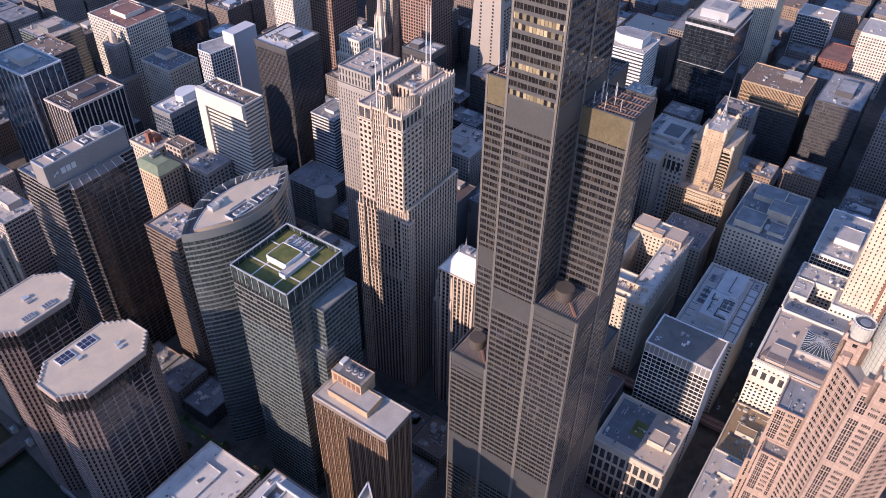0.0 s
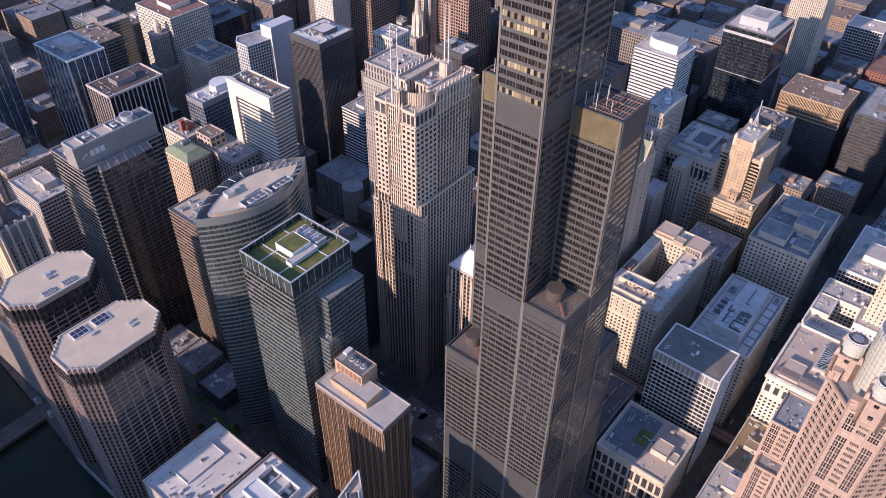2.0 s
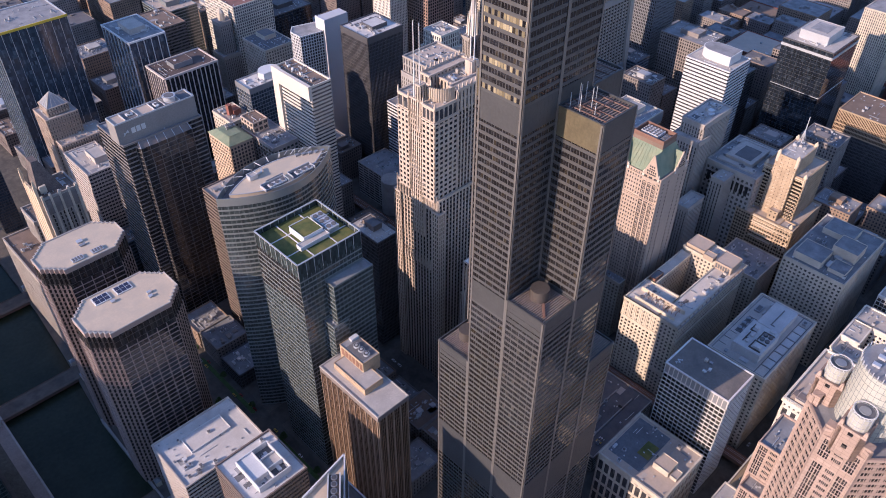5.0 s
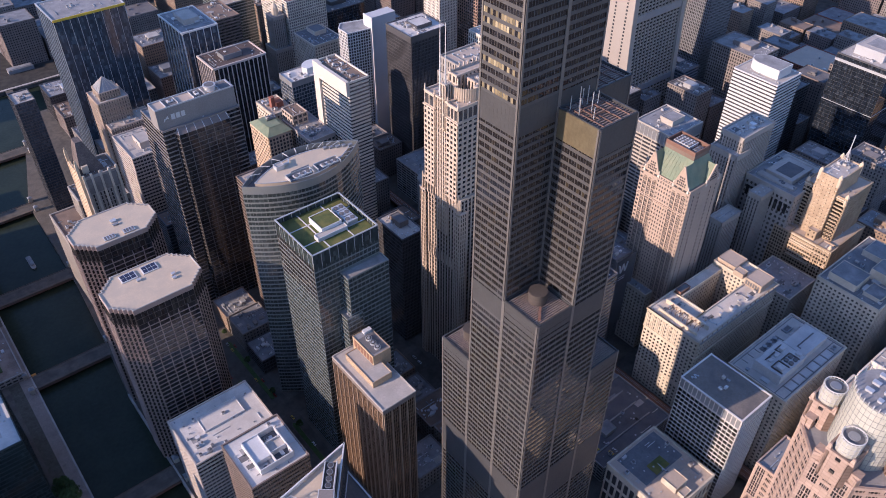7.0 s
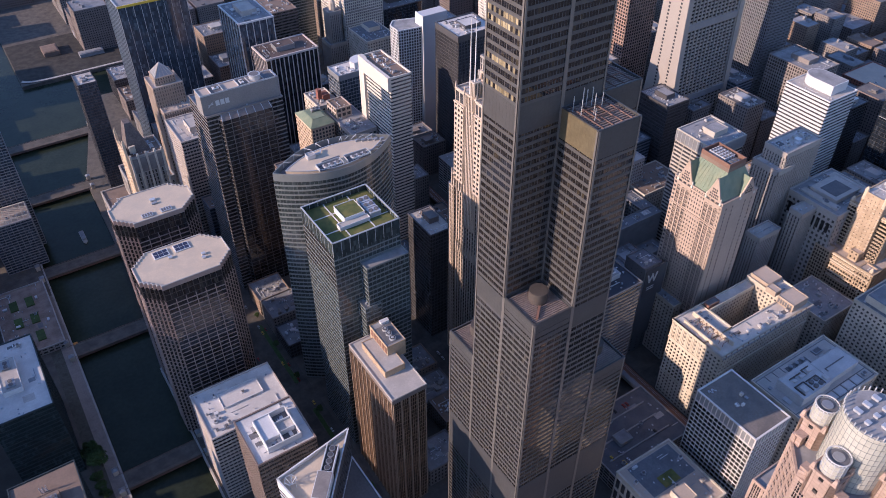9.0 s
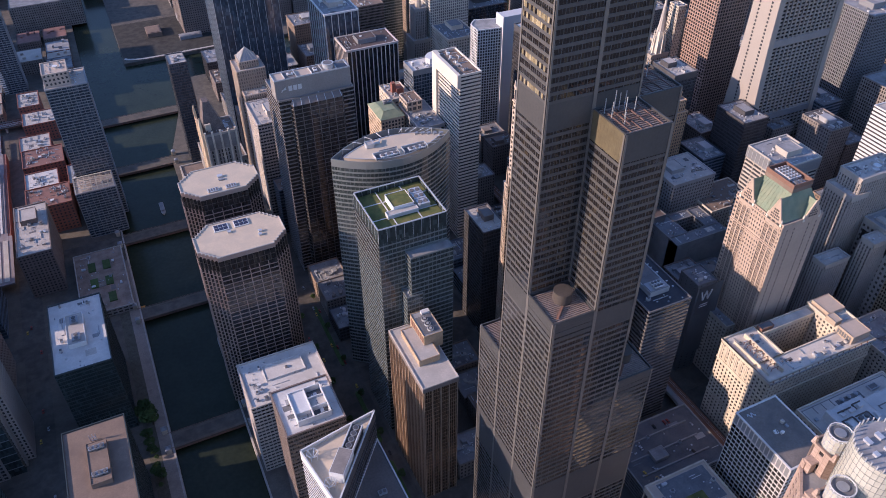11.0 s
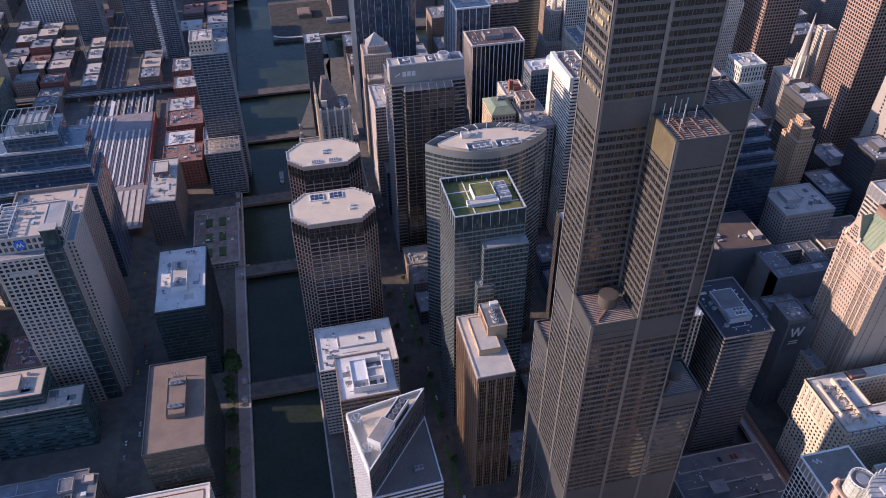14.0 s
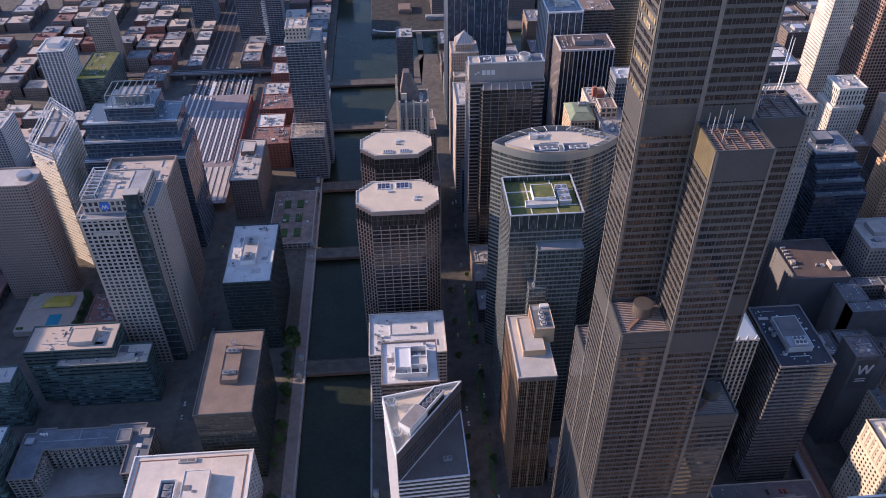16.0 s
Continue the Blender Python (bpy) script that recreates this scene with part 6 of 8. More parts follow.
tier(r, rect(306, 330, -78, -64), 0, 80, WT, PALE_ROOF, 1.2)
tier(r, rect(330, 352, -125, -64), 0, 80, WT, PALE_ROOF, 1.2)
tier(r, rect(306, 330, -125, -96), 0, 84, WT, PALE_ROOF, 1.2)
part("well_floor", Shape().box(306, 330, -96, -78, 40, 41), DARK_ROOF, r)
part("cornice", Shape().box(289, 290, -125, -63, 73, 75.4).box(290, 352.6, -64, -62.8, 77, 79.4), WHITE_STONE, r)
clutter(r, 332, 350, -120, -66, 80.05, 8, random.Random(62), 3)
clutter(r, 292, 304, -110, -66, 76.05, 5, random.Random(67), 3)
r = thing("office_tower", "cream limestone skyscraper with narrow slit windows and rusty window strips", "office tower", 340, -130)
CREAM_SLIT = Style(surface("cream_terracotta", (0.62, 0.53, 0.41), 0.8, var=0.12, stain=(0.50, 0.42, 0.32)), GLASS_DARK, 3.6, 2.5, 0.45, 3.9, 1.9, 0.4, top=4)
tier(r, rect(314, 356, -156, -100), 0, 205, CREAM_SLIT, PALE_ROOF, 1.5)
for y in (-138, -131, -124):
    part("window_strip", Shape().box(313.3, 313.48, y - 1.0, y + 1.0, 70, 196), RUST, r)
for y in (-141.5, -134.5, -127.5, -120.5, -103, -153):
    part("pilaster", Shape().box(312.9, 314, y - 0.8, y + 0.8, 0, 203), CREAM_SLIT.wall, r)
r = block("office_building", "white framed office block with a dark gridded wall and piped roof", "office building", 372, 446, -112, -66, 80, Style(WHITE_PANEL, GLASS_DARK, 3.4, 0.5, 0.5, 4.0, 0.7, 0.4, top=2), PALE_ROOF, junk=10, seed=64, pent=((.3, .6, .3, .75, 6),))
pipe = Shape()
for k in range(7):
    pipe.beam((376 + k * 2, -104 + k * 4, 81.2), (388, -104 + k * 4, 81.2), 0.7)
    pipe.beam((388, -104 + k * 4, 81.2), (388, -104 + k * 4, 80), 0.7)
part("roof_pipe", pipe, PALE_METAL, r, kind="stuff")
block("office_building", "low tan-roofed building beside the granite skyscraper", "office building", 152, 208, -95, -64, 38, LIME, surface("mustard_gravel", (0.30, 0.22, 0.13), 0.95, var=0.2), junk=6, seed=65, pent=((.45, .6, .3, .75, 4),))
block("office_building", "low grey-roofed stone building on the street corner", "office building", 96, 148, -95, -64, 48, LIME, PALE_ROOF, junk=8, seed=66, pent=((.6, .85, .3, .7, 4),))

# ---- north of the lens-shaped tower ----
WHITEBAND = Style(surface("cream_panel", (0.62, 0.57, 0.50), 0.6, var=0.07), GLASS_DARK, 2.2, 0.0, 0.2, 3.7, 1.9, 0.4)
r = thing("office_tower", "cream banded office slab with blank end wall and flat roof", "office tower", 145, 394)
tier(r, rect(134, 155.5, 367, 422), 0, 188, WHITEBAND, BROWN_ROOF, 1.6)
part("end_wall", Shape().box(131.5, 136, 414, 423.5, 0, 190), WHITEBAND.wall, r)
part("end_wall", Shape().box(131, 134.4, 366.4, 413.95, 176, 190.02), WHITEBAND.wall, r)
clutter(r, 140, 152, 372, 415, 188.05, 5, random.Random(70), 3)
r = block("office_tower", "dark gridded glass office block with an arched rooftop screen", "office tower", 128.5, 174, 464, 489, 150, Style(GREY_METAL, GLASS_BLUE, 3.0, 0.3, 0.3, 3.9, 0.7, 0.25, top=5), WHITE_ROOF, junk=5, seed=71)
arc = [(150, 470), (170, 470)] + [(160 + 12 * math.cos(math.pi * k / 12), 474 + 12 * math.sin(math.pi * k / 12)) for k in range(13)]
part("rooftop_screen", Shape().prism(arc, 150.05, 157), WHITE_PANEL, r)
r = thing("office_building", "orange terracotta building with arched windows and green copper hip roof", "office building", 88, 441)
tier(r, rect(76, 100, 423, 459), 0, 128, Style(surface("orange_terracotta", (0.58, 0.45, 0.33), 0.85, var=0.15), GLASS_DARK, 3.4, 1.3, 0.4, 3.9, 1.4, 0.3, top=3), None, 0)
part("roof", Shape().frustum(rect(75, 101, 422, 460), 128, rect(81, 95, 430, 452), 132.5), COPPER, r, "green copper hip roof")
part("roof_deck", Shape().box(81.5, 94.5, 430.5, 451.5, 132.5, 132.9), COPPER, r)
roof_unit(r, 92, 446, 132.9, 8, 6, 1.6, 2, GREY_METAL)
clutter(r, 85, 95, 438, 450, 132.9, 4, random.Random(72), 3)
r = thing("office_building", "grey stone office building with arched top storeys and stepped roof", "office building", 127, 424)
tier(r, rect(104, 131, 394, 446), 0, 126, Style(GRANITE, GLASS_TEAL, 4.6, 1.6, 0.4, 4.0, 1.5, 0.3, top=3), GREY_ROOF, 1.2)
tier(r, rect(106, 122, 428, 448), 126, 137, Style(TAN_ROOF, GLASS_DARK, 4.6, 1.6, 0.4, 5, 2, 0.3), BROWN_ROOF, 1.0)
clutter(r, 106, 128, 396, 424, 126.05, 9, random.Random(73), 4)
r = block("office_building", "tan-roofed office building with a red brick chimney", "office building", 104, 127, 466, 500, 122, LIME, TAN_ROOF, junk=5, seed=74)
part("chimney", Shape().box(110, 114, 478, 483, 122.05, 134), RED_BRICK, r)
part("brick_stair", Shape().box(114, 122, 476, 486, 122.05, 128), RED_BRICK, r)
BLACKST = Style(BLACK_METAL, GLASS_DARK, 1.9, 0.35, 0.5, 3.9, 0.9, 0.3, top=6)
r = block("office_tower", "black steel office tower with white gravel roof", "office tower", 254, 301.5, 435, 478.5, 172, BLACKST, WHITE_ROOF, junk=14, seed=75, big=7)
penthouse(r, 270, 290, 446, 464, 172.05, 4, BLACK_METAL, WHITE_ROOF)
r = thing("office_tower", "white striped tower with curved bay end and blank side slab", "office tower", 262, 545)
cv = [(238, 532)] + [(266, 528), (276, 552), (247, 560)] + [(240 - 2 * math.sin(math.pi * k / 4), 556 - 5.5 * k) for k in range(1, 4)]
tier(r, cv, 0, 146, Style(WHITE_PANEL, GLASS_DARK, 3.2, 0.9, 0.4, 3.6, 1.0, 0.3), GREY_ROOF, 1.0)
part("side_slab", Shape().box(268, 300, 526, 541, 0, 159), surface("pale_concrete_slab", (0.52, 0.52, 0.54), 0.7, var=0.05), r)
part("slab_edge", Shape().box(266.8, 268.4, 525, 542, 0, 159.5), WHITE_PANEL, r)
block("office_building", "white striped office block with dark roof", "office building", 268, 306, 394, 425, 99.5, Style(WHITE_PANEL, GLASS_DARK, 2.0, 0.0, 0.2, 3.8, 1.5, 0.3), GREY_ROOF, pent=((.3, .8, .3, .7, 3),))
r = block("parking_garage", "low grey parking garage with a round ramp drum", "garage", 225, 264, 376, 428, 40, Style(CONCRETE, GLASS_DARK, 8, 0.6, 0.3, 3.2, 1.3, 0.3), GREY_ROOF)
part("ramp_drum", Shape().prism(ring(229, 377, 11.5, 32), 0.2, 41.5).prism(ring(229, 377, 10, 32), 41.5, 41.7), CONCRETE, r)
block("office_building", "low brown stone office building with tar roof", "office building", 220, 250, 340, 363, 26, DARK_RIBBON, TAR_ROOF, junk=3, seed=79)
OCCUPIED.append((216, 242, 364, 390))
r = block("office_building", "black glass office block with pale roof and a brown plant box", "office building", 90, 112, 232, 268, 118, Style(BLACK_METAL, GLASS_DARK, 1.6, 0.2, 0.2, 3.9, 1.0, 0.15), PALE_ROOF)
penthouse(r, 98, 107, 246, 260, 118.05, 5, BROWN_STONE, DARK_ROOF)
block("office_building", "tan stone office building with stepped flat roof behind the lens tower", "office building", 10, 44, 318, 352, 150, DARK_RIBBON, TAN_ROOF, junk=6, seed=76)
block("office_building", "brown stone office building with flat tan roof", "office building", 52, 76, 318, 352, 120, DARK_RIBBON, TAN_ROOF, junk=3, seed=77)
r = thing("office_tower", "grey granite office tower with a squared flat crown", "office tower", 208, 292)
SLABRIB = Style(surface("dove_grey_granite", (0.31, 0.285, 0.262), 0.8, var=0.12), SHADED_GLASS, 2.8, 1.6, 0.3, 3.9, 1.5, 0.2, top=4)
tier(r, rect(191.5, 240, 277, 313), 0, 158, SLABRIB, GREY_ROOF, 1.0)
tier(r, rect(191.5, 234, 277.3, 312.7), 158, 204, SLABRIB, GREY_ROOF, 1.0)
tier(r, rect(193.5, 233, 278.5, 312), 204, 217, Style(SLABRIB.wall, GLASS_DARK, 3.2, 1.8, 0.5, 7, 1.5, 0.3), TAN_ROOF, 1.6)
UMBER_ROOF = surface("umber_roof", (0.11, 0.082, 0.075), 0.9, var=0.25, stain=(0.085, 0.065, 0.06))
FINW = Style(surface("rose_white_fin", (0.56, 0.49, 0.45), 0.6, var=0.1), GLASS_BLACK, 5.2, 0.9, 0.9, 3.9, 0.0, 0.2, top=1.2)
r = block("office_tower", "dark office block with widely spaced white vertical fins and brown roof", "office tower", 94, 155.5, 572, 611, 133, FINW, UMBER_ROOF)
penthouse(r, 112, 134, 584, 600, 133.05, 5, GREY_METAL, UMBER_ROOF)
part("dish", Shape().frustum(ring(118, 592, 0.5, 12), 138, ring(118, 592, 1.8, 12), 139), WHITE_PANEL, r)
r = block("office_tower", "black office tower with white vertical fins and blue roof plant", "office tower", 87, 127.5, 623, 685, 157, Style(WHITE_PANEL, GLASS_BLUE, 8.5, 0.6, 0.9, 3.9, 0.0, 0.2, top=0.8), GREY_ROOF, junk=10, seed=78, big=7)
penthouse(r, 98, 116, 640, 668, 157.05, 6, PALE_ROOF, PALE_ROOF)
block("office_building", "brown stone office block with low flat roof", "office building", 237, 277, 607, 656, 104, LIME, DARK_ROOF, pent=((.4, .8, .5, .9, 5),))
block("office_building", "beige office building with flat pale roof and louvred plant box", "office building", -32, -1.5, 491, 542, 113, RIBBON, PALE_ROOF, pent=((.45, .85, .25, .65, 6),))
r = thing("office_tower", "pink stone tower with setbacks and a small pyramid roof", "office tower", -16, 575)
tier(r, rect(-32, -2, 560, 590), 0, 140, GAB, PALE_ROOF, 1.0)
tier(r, rect(-27, -7, 565, 585), 140, 148, GAB, PALE_ROOF, 0.5)
part("pyramid", Shape().frustum(rect(-26.5, -7.5, 565.5, 584.5), 148, rect(-17.2, -16.8, 574.8, 575.2), 160), GREY_METAL, r, "grey glass pyramid roof")
for q in range(5):
    for ax, ay in ((-26.5 + 19 * q / 4, 565.5), (-26.5, 565.5 + 19 * q / 4)):
        part("pyramid_rib", Shape().beam((ax, ay, 148.2), (-17, 575, 160.1), 0.5), PALE_ROOF, r)
tier(r, rect(-30, 14, 546, 570), 0, 118, GAB, TAN_ROOF, 1.0)
r = thing("opera_building", "limestone riverside tower shaped like a chair with tall sunlit-coloured fins", "office tower", -78, 440)
tier(r, rect(-114, -56, 400, 505), 0, 78, GREYRIB, BROWN_ROOF, 1.2)
tier(r, rect(-94, -66, 404, 430), 78, 164, GREYRIB, BROWN_ROOF, 1.2)
tier(r, rect(-92, -58, 430, 452), 78, 120, GREYRIB, BROWN_ROOF, 1.2)
tier(r, rect(-92, -58, 470, 498), 78, 104, GREYRIB, BROWN_ROOF, 1.2)
# Limestone of the west wall and fins, with evening sun in its colour.
SUNLIT_STONE = surface("sunlit_limestone", (0.62, 0.49, 0.34), 0.85, var=0.12)
TILE = surface("dark_tile", (0.12, 0.098, 0.092), 0.8, var=0.45, big=4, small=1.0)
part("roof_ridge", Shape().frustum(rect(-93, -74, 410, 430), 164, rect(-88, -83, 418, 427), 189), TILE, r, "steep dark brown tiled roof")
part("fin_wall", Shape().box(-95.6, -94, 404, 430, 60, 170), SUNLIT_STONE, r, "tall limestone wall coloured as sunlit, facing the river")
for y in (404.8, 429.2):
    part("fin", Shape().box(-96.1, -94, y - 1.0, y + 1.0, 40, 176), SUNLIT_STONE, r)
    part("fin_cap", Shape().frustum(rect(-96.1, -94, y - 1.0, y + 1.0), 176, rect(-95.5, -94.5, y - 0.3, y + 0.3), 182), SUNLIT_STONE, r)
for y in (411, 417, 423):
    part("pilaster", Shape().box(-95.9, -95.5, y - 0.5, y + 0.5, 60, 172), SUNLIT_STONE, r)
for q in range(4):
    part("dormer", Shape().box(-91, -86, 409 + q * 5, 411 + q * 5, 166, 172), LIMESTONE, r)
for x in (-93, -87, -80, -73, -67):
    part("fin", Shape().box(x - 0.8, x + 0.8, 401.6, 404, 60, 168), LIMESTONE, r)
part("ornate_screen", Shape().box(-92, -68, 402.6, 403.4, 150, 163), DARK_STONE, r)
clutter(r, -112, -98, 404, 500, 78.05, 8, random.Random(55), 4)
r = block("apartment_tower", "slim dark riverside tower with white roof plant", "apartment tower", -92, -73, 627, 655, 131, Style(BLACK_METAL, GLASS_BLUE, 2.4, 0.2, 0.2, 3.4, 0.8, 0.2), PALE_ROOF, junk=6, seed=79)
r = block("office_tower", "dark blue glass tower with a yellow lit roof edge", "office tower", -30, 42, 645, 700, 195, Style(PALE_METAL, GLASS_BLUE, 8.0, 0.35, 0.6, 4.0, 0.0, 0.1), GREY_ROOF)
part("roof_edge", Shape().box(-30.6, 42.6, 644.2, 645, 193.8, 196.2), YELLOW_PAINT, r)
r = block("office_building", "pale beige gridded office block with red and dark roof", "office building", 250, 306, 690, 760, 128, Style(WHITE_STONE, GLASS_DARK, 3.0, 1.1, 0.4, 3.8, 1.2, 0.35), RED_ROOF, pent=((.3, .8, .3, .7, 5),))
block("office_building", "teal glass office block with tan stepped roof", "office building", 196, 244, 772, 826, 110, CURTAIN, TAN_ROOF, pent=((.3, .7, .3, .7, 6),), junk=3, seed=81)
r = thing("office_tower", "slim limestone setback tower with domed top", "office tower", 256, 712)
tier(r, rect(226, 250, 690, 716), 0, 70, GREYRIB, GREY_ROOF, 1)
tier(r, rect(230, 246, 694, 711), 70, 112, GREYRIB, GREY_ROOF, 1)
part("lantern", Shape().prism(ring(238, 702, 4.5, 8), 112, 122).frustum(ring(238, 702, 4.5, 8), 122, ring(238, 702, 0.6, 8), 128), LIMESTONE, r)
block("office_building", "dark blue rounded office block with grey roof", "office building", 310, 372, 700, 752, 95, DGLASS, DARK_ROOF, pent=((.3, .7, .3, .7, 5),))
block("office_tower", "brown stone office tower in deep shade", "office tower", 140, 185, 690, 745, 130, DARK_RIBBON, BROWN_ROOF, junk=4, seed=83)

# ---- east beyond the black tower ----
r = thing("office_tower", "pale granite bank tower whose walls sweep inwards as they rise", "skyscraper", 499, 330)
X0, X1, YC = 443.0, 532.0, 322.0


def half(z):
    f = min(z / 259.0, 1.0)
    return 14.5 + 16.0 * (1 - f) ** 2.2


core, piers, bands = Shape(), Shape(), Shape()
levels = [i * 259 / 22 for i in range(23)]
for a, b in zip(levels, levels[1:]):
    ha, hb = half(a) - 0.7, half(b) - 0.7
    core.quad((X0 + 6, YC - ha, a), (X1 - 6, YC - ha, a), (X1 - 6, YC - hb, b), (X0 + 6, YC - hb, b))
    core.quad((X1 - 6, YC + ha, a), (X0 + 6, YC + ha, a), (X0 + 6, YC + hb, b), (X1 - 6, YC + hb, b))
    for k in range(14):
        x = X0 + 8 + k * (X1 - X0 - 16) / 13
        for s in (-1, 1):
            piers.beam((x, YC + s * half(a), a - 0.2), (x, YC + s * half(b), b + 0.2), 1.1)
for j in range(66):
    z = j * 259 / 66
    h = half(z)
    bands.box(X0 + 6, X1 - 6, YC - h + 0.45, YC + h - 0.45, z, z + 1.9)
PALEG = surface("pale_granite", (0.335, 0.30, 0.265), 0.7, var=0.07)
part("glazing", core, GLASS_BLACK, r, kind="stuff")
part("pier_frame", piers, PALEG, r, kind="stuff")
part("spandrel_frame", bands, PALEG, r, kind="stuff")
for x0, x1 in ((X0, X0 + 7), (X1 - 7, X1)):
    prof = [(YC - half(z) - 1.6, z) for z in levels] + [(YC + half(z) + 1.6, z) for z in reversed(levels)]
    k = len(prof)
    ends = Shape()
    ends.v = [(x0, y, z) for y, z in prof] + [(x1, y, z) for y, z in prof]
    ends.f = [tuple(range(k)), tuple(range(2 * k - 1, k - 1, -1))] + [(i, k + i, k + (i + 1) % k, (i + 1) % k) for i in range(k)]
    part("end_wall", ends, PALEG, r)
slots = Shape()
for j in range(64):
    z = 6 + j * 3.92
    for dy in (-7.5, 7.5):
        slots.box(X0 - 0.12, X0 + 0.1, YC + dy - 1.1, YC + dy + 1.1, z, z + 2.2)
part("slot_glazing", slots, GLASS_DARK, r, kind="stuff")
for z in (95, 178):
    part("plant_band", Shape().box(X0 + 5.5, X1 - 5.5, YC - half(z) - 0.6, YC + half(z) + 0.6, z, z + 7), GREY_METAL, r)
F_DARK = Style(DARK_STONE, GLASS_BLACK, 3.0, 1.3, 0.3, 3.9, 1.5, 0.25)
BRG = Style(surface("red_brown_granite", (0.34, 0.235, 0.19), 0.7, var=0.1), GLASS_BLACK, 3.9, 1.15, 0.5, 4.1, 1.3, 0.4)
r = block("office_tower", "red-brown granite office tower with square punched windows", "office tower", 490, 536, 428, 474, 232, BRG, GREY_ROOF)
block("office_tower", "slim cream stone tower with flat roof", "office tower", 477, 489, 477, 493, 152, Style(LIMESTONE, GLASS_DARK, 2.6, 1.2, 0.4, 3.8, 1.3, 0.3), PALE_ROOF)
block("office_tower", "tall rust-brown gridded office tower", "office tower", 440, 486, 543, 586, 236, BRG, GREY_ROOF, pent=((.3, .7, .3, .7, 5),))
block("office_tower", "tall cream stone tower with narrow windows", "office tower", 392, 420, 560, 592, 196, Style(WHITE_STONE, GLASS_DARK, 2.6, 1.3, 0.4, 3.8, 1.4, 0.3), PALE_ROOF)
# Dark towers, some of them added only to throw shade on blocks behind.
SLIT = Style(surface("slate_pier", (0.20, 0.205, 0.22), 0.6, var=0.1), GLASS_BLACK, 2.4, 0.8, 0.5, 3.9, 1.2, 0.2)
block("office_tower", "tall dark slate office tower with close vertical piers", "office tower", 604, 650, 318, 366, 178, SLIT, GREY_ROOF, pent=((.3, .7, .3, .7, 6),))
block("office_tower", "tall blue-grey office tower with vertical piers", "office tower", 668, 704, 398, 440, 150, SLIT, GREY_ROOF)
block("office_tower", "broad dark office slab with punched windows", "office tower", 596, 640, 240, 300, 118, F_DARK, GREY_ROOF, pent=((.3, .7, .3, .7, 5),))
block("office_tower", "dark brick department store tower", "office tower", 706, 780, 150, 205, 92, F_DARK, TAR_ROOF, pent=((.2, .5, .3, .7, 5),))
r = thing("church_tower", "white gothic church tower with a tapering stone spire", "church", 455, 482)
tier(r, rect(450, 475, 478, 512), 0, 95, GREYRIB, GREY_ROOF, 1.0)
GX, GY = 464, 486
s = Shape().frustum(ring(GX, GY, 7, 8), 95, ring(GX, GY, 5, 8), 122)
part("belfry", s, WHITE_STONE, r)
part("spire", Shape().frustum(ring(GX, GY, 4.6, 8), 122, ring(GX, GY, 0.3, 8), 171), PALE_ROOF, r, "pale tapering spire")
for k in range(8):
    a = k * math.pi / 4
    part("buttress", Shape().frustum(rect(GX + 7.5 * math.cos(a) - 1, GX + 7.5 * math.cos(a) + 1, GY + 7.5 * math.sin(a) - 1, GY + 7.5 * math.sin(a) + 1), 95, rect(GX + 6.5 * math.cos(a) - .2, GX + 6.5 * math.cos(a) + .2, GY + 6.5 * math.sin(a) - .2, GY + 6.5 * math.sin(a) + .2), 124), WHITE_STONE, r)
r = block("office_tower", "black office tower with pale flat roof and dark plant box", "office tower", 364, 392, 340, 376, 150, BLACKST, PALE_ROOF, pent=((.15, .55, .5, .85, 5),))
r = thing("office_tower", "orange-lit stone tower with stepped ornate top", "office tower", 352, 327)
OR = Style(surface("orange_stone", (0.52, 0.34, 0.20), 0.8, var=0.15), GLASS_DARK, 2.8, 1.3, 0.4, 3.8, 1.6, 0.3)
tier(r, rect(346, 364, 313, 338), 0, 124, OR, GREY_ROOF, 1.0)
tier(r, rect(349, 362, 316, 335), 124, 136, OR, GREY_ROOF, 1.0)
tier(r, rect(352, 359, 321, 332), 136, 143, OR, GREY_ROOF, 0.8)
r = thing("office_tower", "pale stone tower with arcaded lit top and flat roof", "office tower", 345, 425)
tier(r, rect(332, 364, 408, 440), 0, 138, Style(WHITE_STONE, GLASS_DARK, 3.0, 1.5, 0.5, 3.9, 1.3, 0.25, top=3), PALE_ROOF, 1.0)
tier(r, rect(335, 362, 411, 438), 138, 157, Style(WHITE_STONE, GLASS_DARK, 3.2, 1.6, 0.5, 5.5, 1.5, 0.3, top=2), PALE_ROOF, 1.0, 0)
clutter(r, 341, 360, 414, 436, 157.05, 6, random.Random(84), 4)
block("office_building", "pale grey stone office block with cluttered white roof", "office building", 310, 360, 254, 296, 86, Style(surface("ash_terracotta", (0.40, 0.385, 0.37), 0.8, var=0.14), SHADED_GLASS, 3.4, 1.4, 0.4, 4.0, 1.6, 0.3, top=3), PALE_ROOF, junk=8, seed=85, big=6, pent=((.2, .5, .4, .8, 4),))
block("office_building", "low brown-roofed building with pale plant rooms", "office building", 345, 400, 232, 272, 58, LIME, BROWN_ROOF, junk=9, seed=86, big=6)
r = thing("office_building", "grey concrete office block round a small light court", "office building", 290, 215)
GC = Style(surface("dusty_concrete", (0.205, 0.20, 0.198), 0.85, var=0.14, stain=(0.165, 0.163, 0.163)), GLASS_DARK, 28.0, 27.75, 0.2, 3.8, 2.4, 0.15)
GCC = Style(WHITE_PANEL, GLASS_DARK, 3.0, 1.2, 0.2, 3.8, 1.8, 0.15)
tier(r, rect(266, 322, 190, 202), 0, 74, GC, FELT, 1.0)
tier(r, rect(266, 286, 202, 230), 0, 74, GC, FELT, 1.0, sides={1: GCC})
